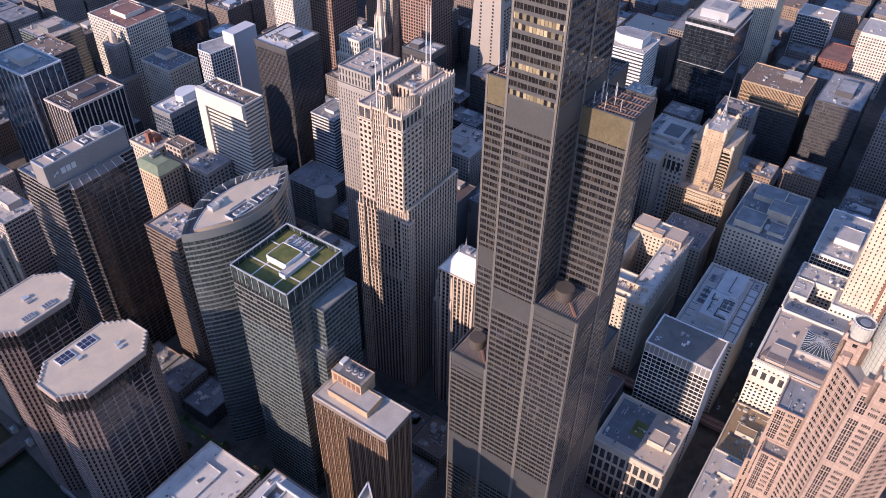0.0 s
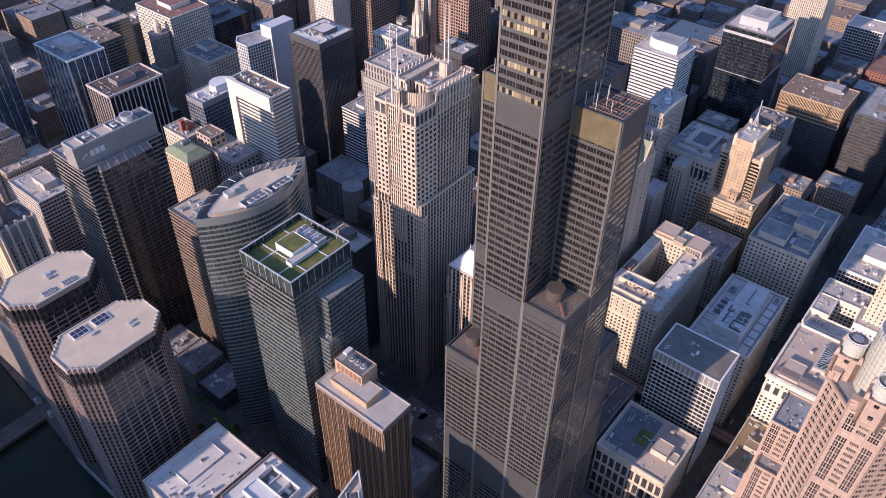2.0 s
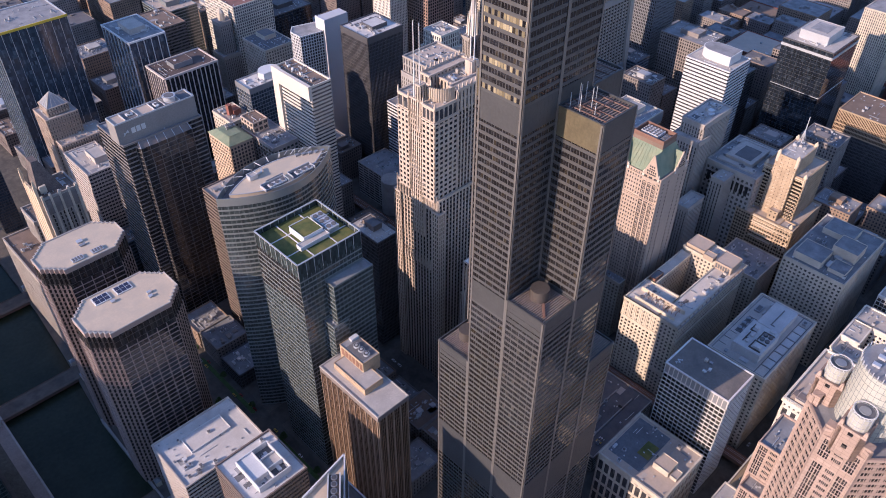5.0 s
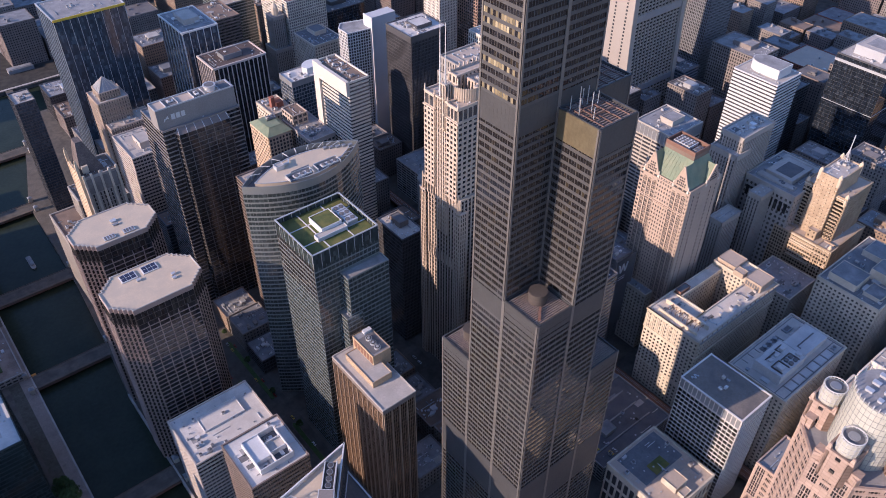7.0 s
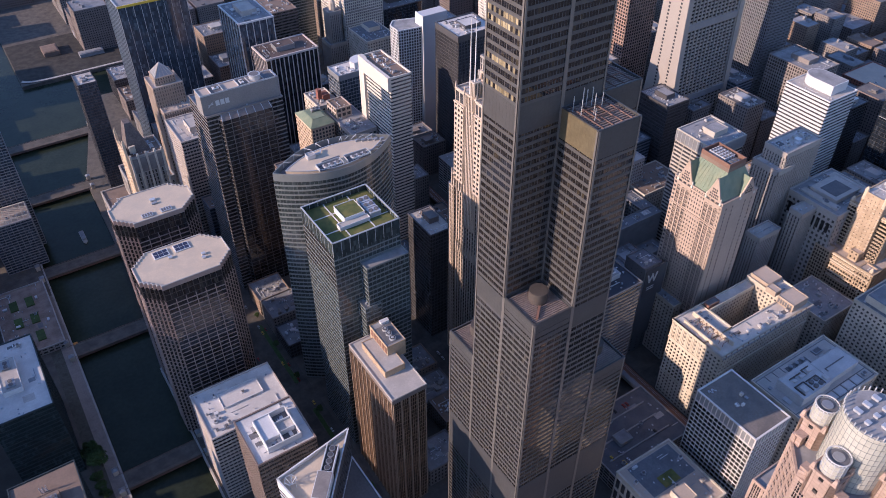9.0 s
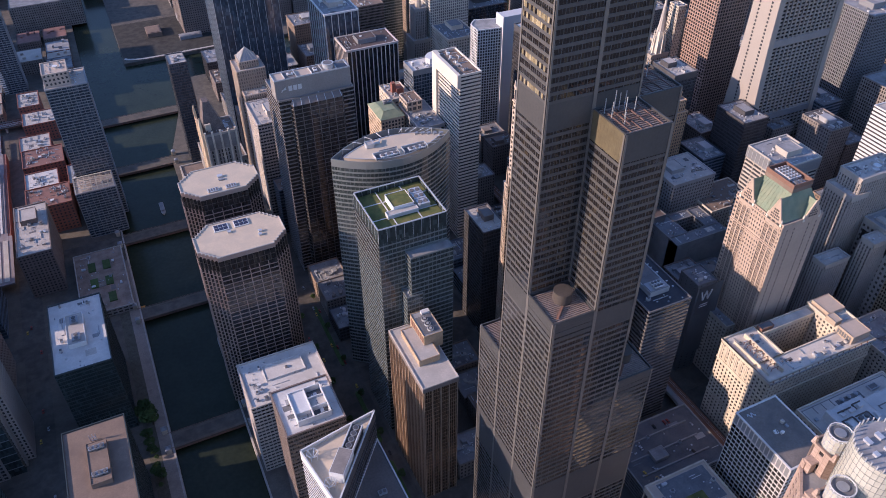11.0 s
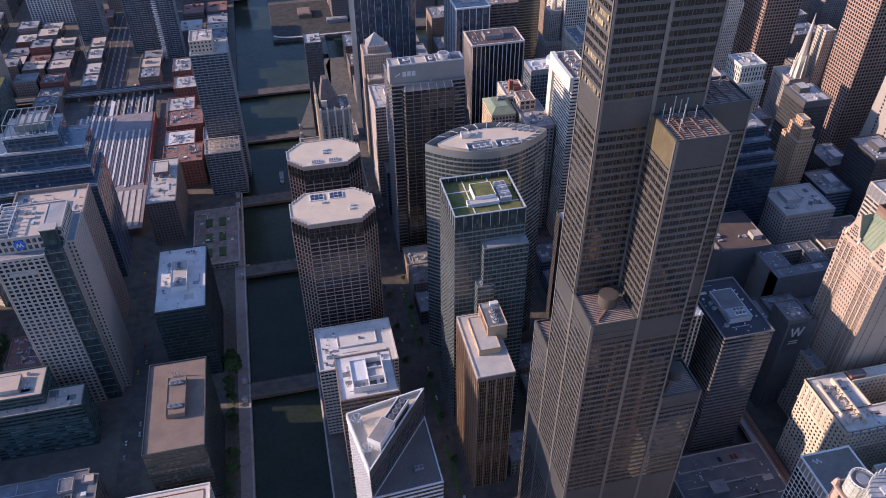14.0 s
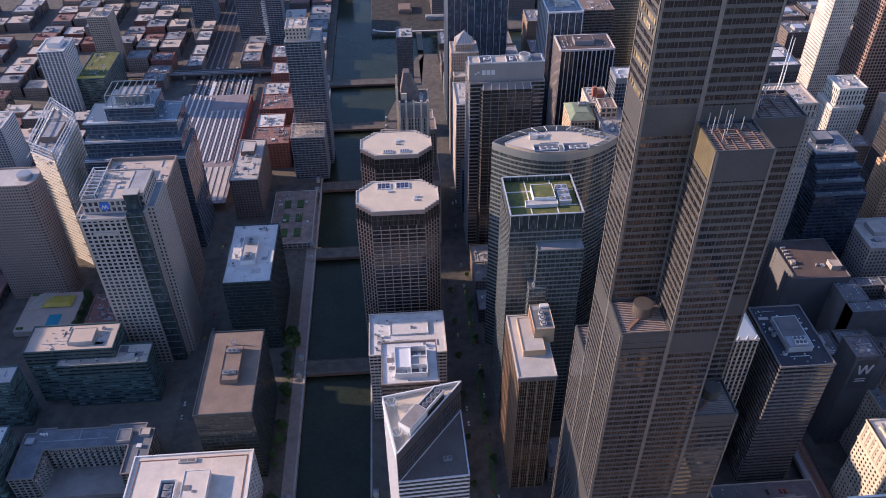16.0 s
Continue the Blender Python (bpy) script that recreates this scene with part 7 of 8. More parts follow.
tier(r, rect(308, 322, 202, 230), 0, 74, GC, FELT, 1.0, sides={3: GCC})
tier(r, rect(286, 308, 220, 230), 0, 74, GC, FELT, 1.0, sides={0: GCC})
part("court_floor", Shape().box(286.5, 307.5, 202.5, 219.5, 20, 21), FELT, r)
for q in range(5):
    for w in range(5):
        part("vent_hole", Shape().box(265.7, 265.82, 222 + q * 1.5, 222.8 + q * 1.5, 60 + w * 2.2, 61.3 + w * 2.2), GLASS_DARK, r)
# Umber roof colour darkens this block in place of a missing cast shadow.
r = block("office_building", "dark grey blank-walled office block with vents and a small penthouse", "office building", 232, 279.5, 226, 278, 80, Style(HOTEL_WALL, GLASS_DARK, 24.0, 23.75, 0.2, 3.8, 2.6, 0.15), UMBER_ROOF, junk=3, seed=87, bits=False)
penthouse(r, 267, 276, 236, 245, 80.05, 4, CONCRETE, TAN_ROOF)
for k in range(7):
    roof_unit(r, 238, 241 + k * 4.5, 80.05, 4, 1.5, 1.2, 0, PALE_METAL)
r = thing("office_tower", "blue glass stepped office tower in shade", "office tower", 285, 318)
BL = Style(BLUE_STEEL, GLASS_BLUE, 2.0, 0.0, 0.15, 3.9, 1.6, 0.2)
NAVY_GLASS = Style(surface("navy_steel", (0.042, 0.058, 0.088), 0.4, 0.3, var=0.12), glazing("navy_window_glass", (0.022, 0.032, 0.055), (0.06, 0.075, 0.10), 0.2), 2.0, 0.0, 0.15, 3.9, 1.6, 0.2)
for x0, x1, y0, z0, z1 in ((262, 308, 284, 0, 124), (262, 305, 289, 124, 134), (261.5, 301, 294, 134, 145), (261, 298, 302, 145, 155)):
    tier(r, rect(x0, x1, y0, 340), z0, z1, NAVY_GLASS, TAR_ROOF, 0.8)
    part("terrace_edge", Shape().box(x0, x1, y0 - 0.6, y0 + 0.5, z1 - 0.6, z1 + 0.9), BLUE_STEEL, r)
penthouse(r, 268, 284, 318, 334, 155.05, 4, NAVY_GLASS.wall, TAR_ROOF)
block("office_tower", "grey triangular-ended stone tower with narrow slit windows", "office tower", 760, 806, 95, 135, 150, Style(LIMESTONE, GLASS_DARK, 2.4, 1.4, 0.4, 3.4, 0.8, 0.15), GREY_ROOF)
block("office_building", "brown brick building with tan roof far behind", "office building", 742, 806, 215, 285, 58, Style(RED_BRICK, GLASS_DARK, 4, 2, 0.3, 3.8, 1.8, 0.25), TAN_ROOF, junk=5, seed=88)
block("office_building", "red brick warehouse with dark flat roof", "office building", 832, 890, 0, 36, 50, Style(RED_BRICK, GLASS_DARK, 4, 2, 0.3, 3.8, 1.8, 0.25), RED_ROOF)
block("office_building", "cream stone office block with rows of windows", "office building", 860, 915, -45, 0, 85, WT, PALE_ROOF, junk=6, seed=89)
block("office_building", "grey gridded office block with tan roof", "office building", 880, 920, 40, 86, 82, WGRID, TAN_ROOF, junk=3, seed=90)

# ---- west bank ----
WB = Style(surface("dark_teal_metal", (0.042, 0.055, 0.058), 0.45, 0.1, var=0.15), glazing("river_block_glass", (0.028, 0.042, 0.045), (0.075, 0.10, 0.105), 0.2, spec=0.4), 1.6, 0.12, 0.12, 3.9, 0.9, 0.1)
r = block("office_building", "dark glass riverside block with broad white roof", "office building", -250.6, -210, 259, 340, 80, WB, WHITE_ROOF)
penthouse(r, -238, -225, 283, 318, 80.05, 4, WHITE_PANEL, PALE_ROOF)
for k in range(2):
    roof_unit(r, -231.5, 290 + k * 20, 84.1, 6, 8, 1.4, 2, GREY_METAL)
clutter(r, -248, -212, 318, 338, 80.05, 4, random.Random(91), 3)
r = block("office_building", "dark glass riverside block with brown gravel roof", "office building", -251, -209.5, 121.5, 204.5, 77, WB, BROWN_ROOF, bits=False)
penthouse(r, -236, -223, 150, 185, 77.05, 4, BROWN_ROOF, BROWN_ROOF)
for b, n in ((157, 3), (179, 3)):
    roof_unit(r, -229.5, b, 81.1, 10, 3.5, 1.6, 3, GREY_METAL)
s = Shape()
for a in (-2, 0, 2):
    s.beam((-231 + a, 190, 77), (-231 + a, 190, 83), 0.4)
    s.beam((-233, 190, 79 + a * 0.8), (-229, 190, 79 + a * 0.8), 0.3)
part("antenna_rack", s, PALE_METAL, r)
# tall stepped stone tower
MOTO = Style(surface("pale_grey_granite", (0.38, 0.345, 0.315), 0.7, var=0.1), GLASS_DARK, 4.0, 1.5, 0.3, 3.9, 1.45, 0.26)
r = thing("office_tower", "pale granite office tower with notched corners and stepped roof", "office tower", -315, 275)
MOTO_SIDE = Style(MOTO.wall, GLASS_DARK, 2.0, 0.9, 0.3, 3.9, 1.6, 0.2)
nt = [(-341, 249), (-307, 249), (-307, 256), (-294, 256), (-294, 262), (-288, 262), (-288, 300), (-345, 300), (-345, 255), (-341, 255)]
tier(r, nt, 0, 160, MOTO, GREY_ROOF, 1.2, panes=110, pane_sides=(0,), sides={1: MOTO_SIDE, 3: MOTO_SIDE, 5: MOTO_SIDE})
tier(r, [(-339, 257), (-306, 257), (-306, 263), (-294, 263), (-294, 298), (-339, 298)], 160, 172.5, Style(MOTO.wall, GLASS_DARK, 4.0, 1.5, 0.3, 5.4, 1.8, 0.26, top=1.5), GREY_ROOF, 1.0)
part("roof_deck", Shape().box(-327, -307, 258, 296, 172.6, 172.9), TAN_ROOF, r)
part("glass_corner", Shape().box(-306.4, -295, 250.5, 256.4, 0, 163).box(-306.6, -296, 256.4, 264, 160, 176.5), GLASS_TEAL, r, "dark teal glass corner column")
for z in range(8, 163, 8):
    part("corner_band", Shape().box(-306.7, -294.8, 250.1, 250.7, z, z + 0.5), TEAL_STEEL, r)
part("corner_cap", Shape().box(-307, -295.6, 256, 264.4, 176.5, 177.2), MOTO.wall, r)
frame_ = Shape()
for k in range(9):
    frame_.beam((-339, 258 + k * 4.8, 173), (-339, 258 + k * 4.8, 177), 0.5)
    frame_.beam((-328, 258 + k * 4.8, 173), (-328, 258 + k * 4.8, 177), 0.5)
    frame_.beam((-339, 258 + k * 4.8, 177), (-328, 258 + k * 4.8, 177), 0.5)
for x in (-339, -328):
    frame_.beam((x, 258, 177), (x, 297, 177), 0.6)
part("cooling_screen", frame_, PALE_METAL, r)
for k in range(4):
    roof_unit(r, -333.5, 263 + k * 9, 172.6, 7, 6, 2.6, 2, GREY_METAL)
disc = Shape()
for k in range(24):
    a0, a1 = 2 * math.pi * k / 24, 2 * math.pi * (k + 1) / 24
    p0, p1 = (-322.5 + 4.0 * math.cos(a0), 167 + 4.0 * math.sin(a0)), (-322.5 + 4.0 * math.cos(a1), 167 + 4.0 * math.sin(a1))
    disc.quad((-322.5, 256.1, 167), (p0[0], 256.1, p0[1]), (p1[0], 256.1, p1[1]), (-322.5, 256.1, 167.001))
    disc.quad((p0[0], 256.1, p0[1]), (p0[0], 256.8, p0[1]), (p1[0], 256.8, p1[1]), (p1[0], 256.1, p1[1]))
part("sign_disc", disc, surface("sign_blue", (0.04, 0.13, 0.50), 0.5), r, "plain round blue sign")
chev = Shape()
for k in (-1.1, 1.1):
    chev.beam((-322.5 + k - 1.1, 255.9, 165.4), (-322.5 + k, 255.9, 168.6), 0.6).beam((-322.5 + k, 255.9, 168.6), (-322.5 + k + 1.1, 255.9, 165.4), 0.6)
part("sign_mark", chev, WHITE_PANEL, r, "plain pale chevrons")
part("ledge", Shape().box(-341.5, -308, 248.2, 249.2, 159.2, 160.6).box(-334, -316, 247.4, 249, 146, 148.5), MOTO.wall, r)
clutter(r, -325, -308, 260, 294, 172.9, 4, random.Random(92), 4)
r = block("office_tower", "tan-roofed stone office tower with walled roof terrace", "office tower", -357, -299, 330, 378, 132, Style(surface("umber_stone_grid", (0.27, 0.215, 0.18), 0.75, var=0.12), GLASS_DARK, 3.4, 1.2, 0.4, 3.8, 1.3, 0.35), TAN_ROOF, parapet=3.5, junk=5, seed=93)
penthouse(r, -338, -318, 345, 360, 132.05, 2.5, TAN_ROOF, TAN_ROOF)
# blue glass terraced tower
r = thing("office_tower", "blue glass terraced office tower with cascading curved setbacks", "office tower", -350, 440)
OG = Style(BLUE_STEEL, GLASS_BLUE, 2.0, 0.0, 0.15, 3.9, 0.7, 0.15)
for k, (a, b, c, z) in enumerate(((-398, -303, 412, 112), (-396, -305, 420, 128), (-394, -307, 428, 144), (-372, -326, 432, 158))):
    zs = (0, 112, 128, 144)[k]
    tier(r, rect(a, b, c, 468), zs, z, OG, BLUE_STEEL, 0.4)
    part("terrace_edge", Shape().box(a - 0.5, b + 0.5, c - 0.8, c + 2.4, z - 1.2, z + 0.3), PALE_METAL, r)
fr = Shape()
for k in range(8):
    x = -370 + k * 6
    fr.beam((x, 433, 158), (x, 437, 168), 0.7)
    fr.beam((x, 437, 168), (x, 466, 168), 0.6)
fr.beam((-370, 437, 168), (-328, 437, 168), 0.8)
fr.beam((-370, 466, 168), (-328, 466, 168), 0.8)
part("roof_frame", fr, TEAL_STEEL, r, "teal steel roof frame")
penthouse(r, -362, -336, 440, 462, 158.05, 6, TEAL_STEEL, GREY_ROOF)
r = thing("office_tower", "angled office tower with bright horizontal slats and open crown frame", "office tower", -430, 445)
qd = [(-443.5, 413.5), (-414.5, 393), (-417, 466), (-450, 501)]
tier(r, qd, 0, 124, Style(surface("bright_slat", (0.70, 0.66, 0.58), 0.4, var=0.05), GLASS_BLUE, 2.0, 0.0, 0.2, 4.0, 1.9, 1.1), GREY_ROOF, 1.0)
fr = Shape()
for i in range(4):
    p, q = Vector(qd[i]), Vector(qd[(i + 1) % 4])
    fr.beam((*p, 124), (*p, 136), 1.0)
    for z in (128, 132, 136):
        fr.beam((*p, z), (*q, z), 0.8)
    for k in range(1, 8):
        m = p.lerp(q, k / 8)
        fr.beam((*m, 124), (*m, 136), 0.5)
edge = Shape().beam((-414, 392, 0), (-414, 392, 136), 1.2)
for k in range(9):
    edge.beam((-414, 392, 8 + k * 15), (-418.6, 394.6, 12 + k * 15), 0.8)
part("corner_mast", edge, TAN_ROOF, r, "tan corner mast braced back to the slats")
part("crown_frame", fr, PALE_METAL, r, "open pale steel crown frame")
penthouse(r, -440, -424, 430, 460, 124.05, 6, BROWN_STONE, GREY_ROOF)
r = thing("apartment_tower", "rounded brown concrete tower with rows of small windows", "apartment tower", -452, 361)
rp = [(-478, 346), (-427, 346)] + [(-427 + 9 * math.sin(math.pi * k / 8), 361 - 15 * math.cos(math.pi * k / 8)) for k in range(1, 8)] + [(-427, 376), (-478, 376)]
tier(r, rp, 0, 130, Style(surface("rose_umber_concrete", (0.30, 0.235, 0.205), 0.85, var=0.18), GLASS_DARK, 2.6, 1.2, 0.3, 3.2, 1.5, 0.25), PALE_ROOF, 1.2)
part("roof_drum", Shape().prism(ring(-430, 361, 6.5, 24), 130.05, 134).prism(ring(-430, 361, 5.2, 24), 134, 134.2), GREY_METAL, r)
# two-tier dark glass block, low brick range, white roofed block
GR = Style(surface("deep_teal_panel", (0.075, 0.11, 0.11), 0.4, 0.2, var=0.1), glazing("dashed_teal_glass", (0.035, 0.055, 0.058), (0.26, 0.36, 0.36), 0.55, cell=(4.8, 4.8, 3.9)), 2.4, 0.1, 0.1, 3.9, 2.2, 0.18)
r = thing("office_building", "dark green glass office block on two levels with tan roofs", "office building", -350, 222)
tier(r, rect(-381, -308, 204, 226), 0, 48, GR, TAN_ROOF, 1.0, panes=90, pane_sides=(0,))
tier(r, rect(-406, -335, 212, 242), 0, 58, GR, TAN_ROOF, 1.2, panes=100, pane_sides=(0,))
penthouse(r, -372, -352, 218, 234, 58.05, 3.5, CONCRETE, TAN_ROOF)
clutter(r, -376, -312, 206, 210, 48.05, 3, random.Random(94), 2)
r = thing("apartment_building", "u-shaped grey apartment building with tiered grey roofs", "apartment building", -345, 135)
AP = Style(surface("ash_brick", (0.19, 0.175, 0.165), 0.85, var=0.2), GLASS_BLACK, 4.6, 1.4, 0.35, 3.4, 0.8, 0.5)
U_PLAN = [(-394, 114), (-376, 114), (-376, 139), (-312.5, 139), (-312.5, 113), (-296, 113), (-296, 153), (-303, 153), (-303, 159), (-330, 159), (-330, 157), (-372, 157), (-372, 159), (-386, 159), (-386, 155), (-394, 155)]
tier(r, U_PLAN, 0.16, 27, AP, FELT, 1.0, joined=True)
OCCUPIED.append((-394, -296, 60, 139))
part("courtyard", Shape().box(-375.5, -313, 112, 138.5, 0.2, 5.0), DARK_STONE, r, "low grey deck in the courtyard")
trim = Shape()
for q in range(14):
    x = -372 + q * 4.5
    trim.box(x, x + 2.8, 137.6, 138.6, 23.4, 24.0)
    trim.box(x, x + 0.35, 137.6, 138.6, 24.0, 27.6)
    trim.box(x + 2.45, x + 2.8, 137.6, 138.6, 24.0, 27.6)
part("loggia_frame", trim, CONCRETE, r, "pale loggia frames under the roof", kind="stuff")
for q in range(14):
    for w in range(5):
        part("balcony", Shape().box(-371.6 + q * 4.5, -369.6 + q * 4.5, 136.9, 138.6, 6 + w * 3.4, 7.1 + w * 3.4), CONCRETE, r)
for q in range(6):
    for w in range(6):
        part("balcony", Shape().box(-376, -374.4, 115 + q * 4, 117.2 + q * 4, 4.5 + w * 3.4, 5.6 + w * 3.4), CONCRETE, r)
roof_unit(r, -388, 147, 27.05, 6, 5, 2.2, 0, GREY_METAL)
for k in range(3):
    part("vent_cluster", Shape().prism(ring(-382 + k * 2.2, 153, 0.8, 12), 27.05, 29.4), WHITE_PANEL, r)
penthouse(r, -322, -312, 141, 152, 27.05, 3, CONCRETE, FELT)
penthouse(r, -306, -298, 146, 152.5, 27.05, 2.6, CONCRETE, TAN_ROOF)
roof_unit(r, -304, 137, 27.05, 3.5, 3, 1.6, 0, WHITE_PANEL)
part("pipe_run", Shape().box(-390, -330, 146.6, 147.2, 27.05, 27.6).box(-352, -351.4, 147.2, 156, 27.05, 27.6).box(-304.6, -304, 118, 134, 27.05, 27.6), GREY_METAL, r)
SAND_ROOF = surface("sand_white_roof", (0.62, 0.55, 0.475), 0.85, var=0.12, stain=(0.53, 0.47, 0.41))
r = block("office_building", "white-roofed office block with a gridded pale wall", "office building", -297, -212.5, 66, 113.5, 45, WGRID, SAND_ROOF, bits=False)
border = Shape()
for bx in ((-293.5, -216, 109.2, 109.9), (-293.5, -292.8, 70, 109.2), (-216.7, -216, 70, 109.2)):
    border.box(*bx, 45.05, 45.4)
part("roof_gutter", border, RUST, r, "dark rusty gutter line inside the parapet")
penthouse(r, -257, -239.5, 70, 95, 45.05, 5.5, WHITE_PANEL, SAND_ROOF)
part("plant_well", Shape().box(-273, -263, 70, 90, 45.05, 45.3), DARK_ROOF, r)
for bx in ((-273.6, -273, 70, 90.6), (-263, -262.4, 70, 90.6), (-273, -263, 90, 90.6)):
    part("well_wall", Shape().box(*bx, 45.05, 48.6), WHITE_PANEL, r)
for k in range(3):
    roof_unit(r, -267.5, 74 + k * 5.4, 45.3, 6, 4.4, 2.4, 1, GREY_METAL)
part("roof_hatch", Shape().box(-265, -252, 105.6, 109, 45.05, 46.4), CONCRETE, r)
part("hatch_grille", Shape().box(-263.6, -258.9, 106.3, 108.3, 46.4, 46.55).box(-258.3, -253.4, 106.3, 108.3, 46.4, 46.55), DARK_ROOF, r)
part("roof_opening", Shape().box(-256, -251, 79, 83, 50.9, 51.05).box(-249.5, -247, 77, 79, 50.9, 51.05), DARK_ROOF, r)
# stair-balcony tower and its low neighbour
LT = Style(surface("grey_balcony", (0.25, 0.255, 0.265), 0.6, var=0.1), GLASS_BLUE, 4.6, 0.3, 0.6, 3.1, 0.7, 0.7)
r = thing("apartment_tower", "tall grey apartment tower with balcony grid and tan roof crown", "apartment tower", -197, 562)
tier(r, rect(-214, -176, 567, 603), 0, 157, LT, TAN_ROOF, 1.0)
tier(r, rect(-213, -190, 572, 600), 157, 170, Style(TAN_ROOF, GLASS_DARK, 4, 2, 0.3, 4, 2, 0.25), TAN_ROOF, 1.0)
part("dish", Shape().frustum(ring(-200, 585, 0.6, 12), 170, ring(-200, 585, 2.5, 12), 172.4), WHITE_PANEL, r)
r = thing("apartment_building", "grey glass building with an open rooftop timber-like frame", "apartment building", -200, 528)
tier(r, rect(-218, -180, 534, 565), 0, 56, LT, TAN_ROOF, 1.0)
fr = Shape()
for k in range(8):
    x = -217.5 + k * 5.3
    fr.beam((x, 534.6, 56), (x, 549, 66), 0.7)
    fr.beam((x, 549, 66), (x, 564, 58), 0.7)
    fr.beam((x, 549, 56), (x, 549, 66), 0.6)
for k in range(5):
    f = k / 4
    fr.beam((-217.5, 534.6 + 14.4 * f, 56.3 + 10 * f), (-180.4, 534.6 + 14.4 * f, 56.3 + 10 * f), 0.5)
    fr.beam((-217.5, 549 + 15 * f, 66 - 8 * f), (-180.4, 549 + 15 * f, 66 - 8 * f), 0.5)
part("roof_frame", fr, LIMESTONE, r)
block("apartment_building", "narrow brick riverside building with stepped white roofs", "apartment building", -278, -248, 460, 545, 50, Style(BROWN_STONE, GLASS_DARK, 3.4, 1.6, 0.3, 3.4, 1.5, 0.25), PALE_ROOF, junk=10, seed=96, pent=((.2, .7, .6, .85, 5),))
r = block("terminal_building", "low riverside terrace building with a paved brown roof plaza", "building", -238, -192, 402, 498, 7, Style(CONCRETE, GLASS_DARK, 5, 1.5, 0.3, 4, 1.5, 0.3), surface("plaza_brick", (0.22, 0.165, 0.135), 0.9, var=0.3, big=9, stain=(0.30, 0.25, 0.21)), junk=6, seed=97, big=4)
for k in range(6):
    part("planter", Shape().box(-226 + (k % 2) * 14, -219 + (k % 2) * 14, 414 + (k // 2) * 26, 428 + (k // 2) * 26, 7.05, 8.0), LEAF, r)
for k, (a, b, c, d, z, m) in enumerate(((-282 + 12, -226, 560, 600, 34, RED_ROOF), (-270, -236, 606, 640, 30, WHITE_ROOF), (-272, -228, 660, 700, 26, RED_ROOF), (-274, -240, 705, 742, 22, PALE_ROOF), (-268, -228, 765, 800, 24, PALE_ROOF), (-270, -245, 805, 845, 30, PALE_ROOF), (-226, -200, 600, 640, 30, GREY_ROOF), (-224, -195, 668, 720, 24, DARK_ROOF))):
    block("brick_building", "dark red brick warehouse with flat patched roof", "warehouse", a, b, c, d, z, Style(RED_BRICK, GLASS_DARK, 4, 2.2, 0.25, 3.8, 1.9, 0.2), m, junk=6, seed=100 + k)
# train shed
BALLAST = surface("track_ballast", (0.085, 0.060, 0.052), 0.95, var=0.35, big=8)
OCCUPIED += [(-392, -290, 474, 800), (-432, -400, 250, 290), (-465, -428, 246, 272)]
SHED = surface("shed_sheet", (0.22, 0.185, 0.19), 0.8, var=0.2, stain=(0.27, 0.24, 0.245))
r = thing("train_shed", "long train shed roof of white ribbed strips", "train shed", -335, 600)
for bx in ((-388, -296, 690, 735), (-376, -296, 560, 690), (-345, -292, 478, 560)):
    part("shed_roof", Shape().box(*bx, 9, 10.5), SHED, r)
for k in range(12):
    x = -386 + k * 7.6
    y1 = 735 + 6 * math.sin(k) if k < 6 else 690
    y0 = 560 + 3 * (k % 3)
    part("roof_strip", Shape().box(x, x + 2.0, max(y0, 540), y1, 10.5, 11.3), WHITE_ROOF, r, "raised white roof strip")
    part("smoke_slot", Shape().box(x + 2.05, x + 3.3, max(y0, 560) + 4, y1 - 3, 10.52, 10.9), DARK_STONE, r, "dark slot beside the roof strip")
    part("roof_strip", Shape().box(x + 4.8, x + 5.5, max(y0, 560), y1 - 2, 10.5, 11.2), SHED, r)
part("roof_strip", Shape().box(-352, -347.5, 735, 778, 8, 9.4), WHITE_ROOF, r, "raised white roof strip")
for k in range(7):
    x = -344 + k * 7.2
    part("roof_light", Shape().box(x, x + 4.6, 482, 552, 10.5, 11.0), PALE_ROOF, r)
for x in (-312, -303):
    part("canopy", Shape().box(x, x + 4, 700, 780, 8, 9), WHITE_ROOF, r)
    part("canopy_roof", Shape().box(x + 1.2, x + 2.8, 702, 778, 9, 9.6), GREY_ROOF, r)
    for q in range(9):
        part("canopy_post", Shape().box(x + 1.8, x + 2.2, 704 + q * 9, 704.4 + q * 9, 0.5, 8), GREY_METAL, r)
for bx in ((-391, -388, 480, 735), (-296, -293, 560, 735)):
    part("shed_wall", Shape().box(*bx, 0.16, 10), RED_BRICK, r)
r = thing("rail_yard", "brown ballast rail yard with parallel tracks north of the shed", "railway", -335, 850, kind="structure")
part("track_bed", Shape().box(-384, -342, 738, 1100, 0.02, 0.5), BALLAST, r)
part("track_bed", Shape().box(-341.8, -298, 738, 800, 0.02, 0.5), BALLAST, r)
for k in range(9):
    x = -378 + k * 9
    for d in (0, 1.5):
        part("rail", Shape().box(x + d, x + d + 0.35, 738, 1100 if k < 4 else 800, 0.5, 0.75), PALE_METAL, r)
    part("platform", Shape().box(x + 3.2, x + 5.6, 738, 800 + 20 * (k % 3), 0.5, 1.6), CONCRETE, r)
OCCUPIED += [(-386, -296, 736, 822), (-372, -324, 822, 1100), (-470, -405, 245, 400)]
r = thing("road_viaduct", "long grey road viaduct crossing the rail yard", "bridge", -330, 811, kind="structure")
part("viaduct_deck", Shape().box(-512, -200, 804, 818, 7, 8.4), BALLAST, r)
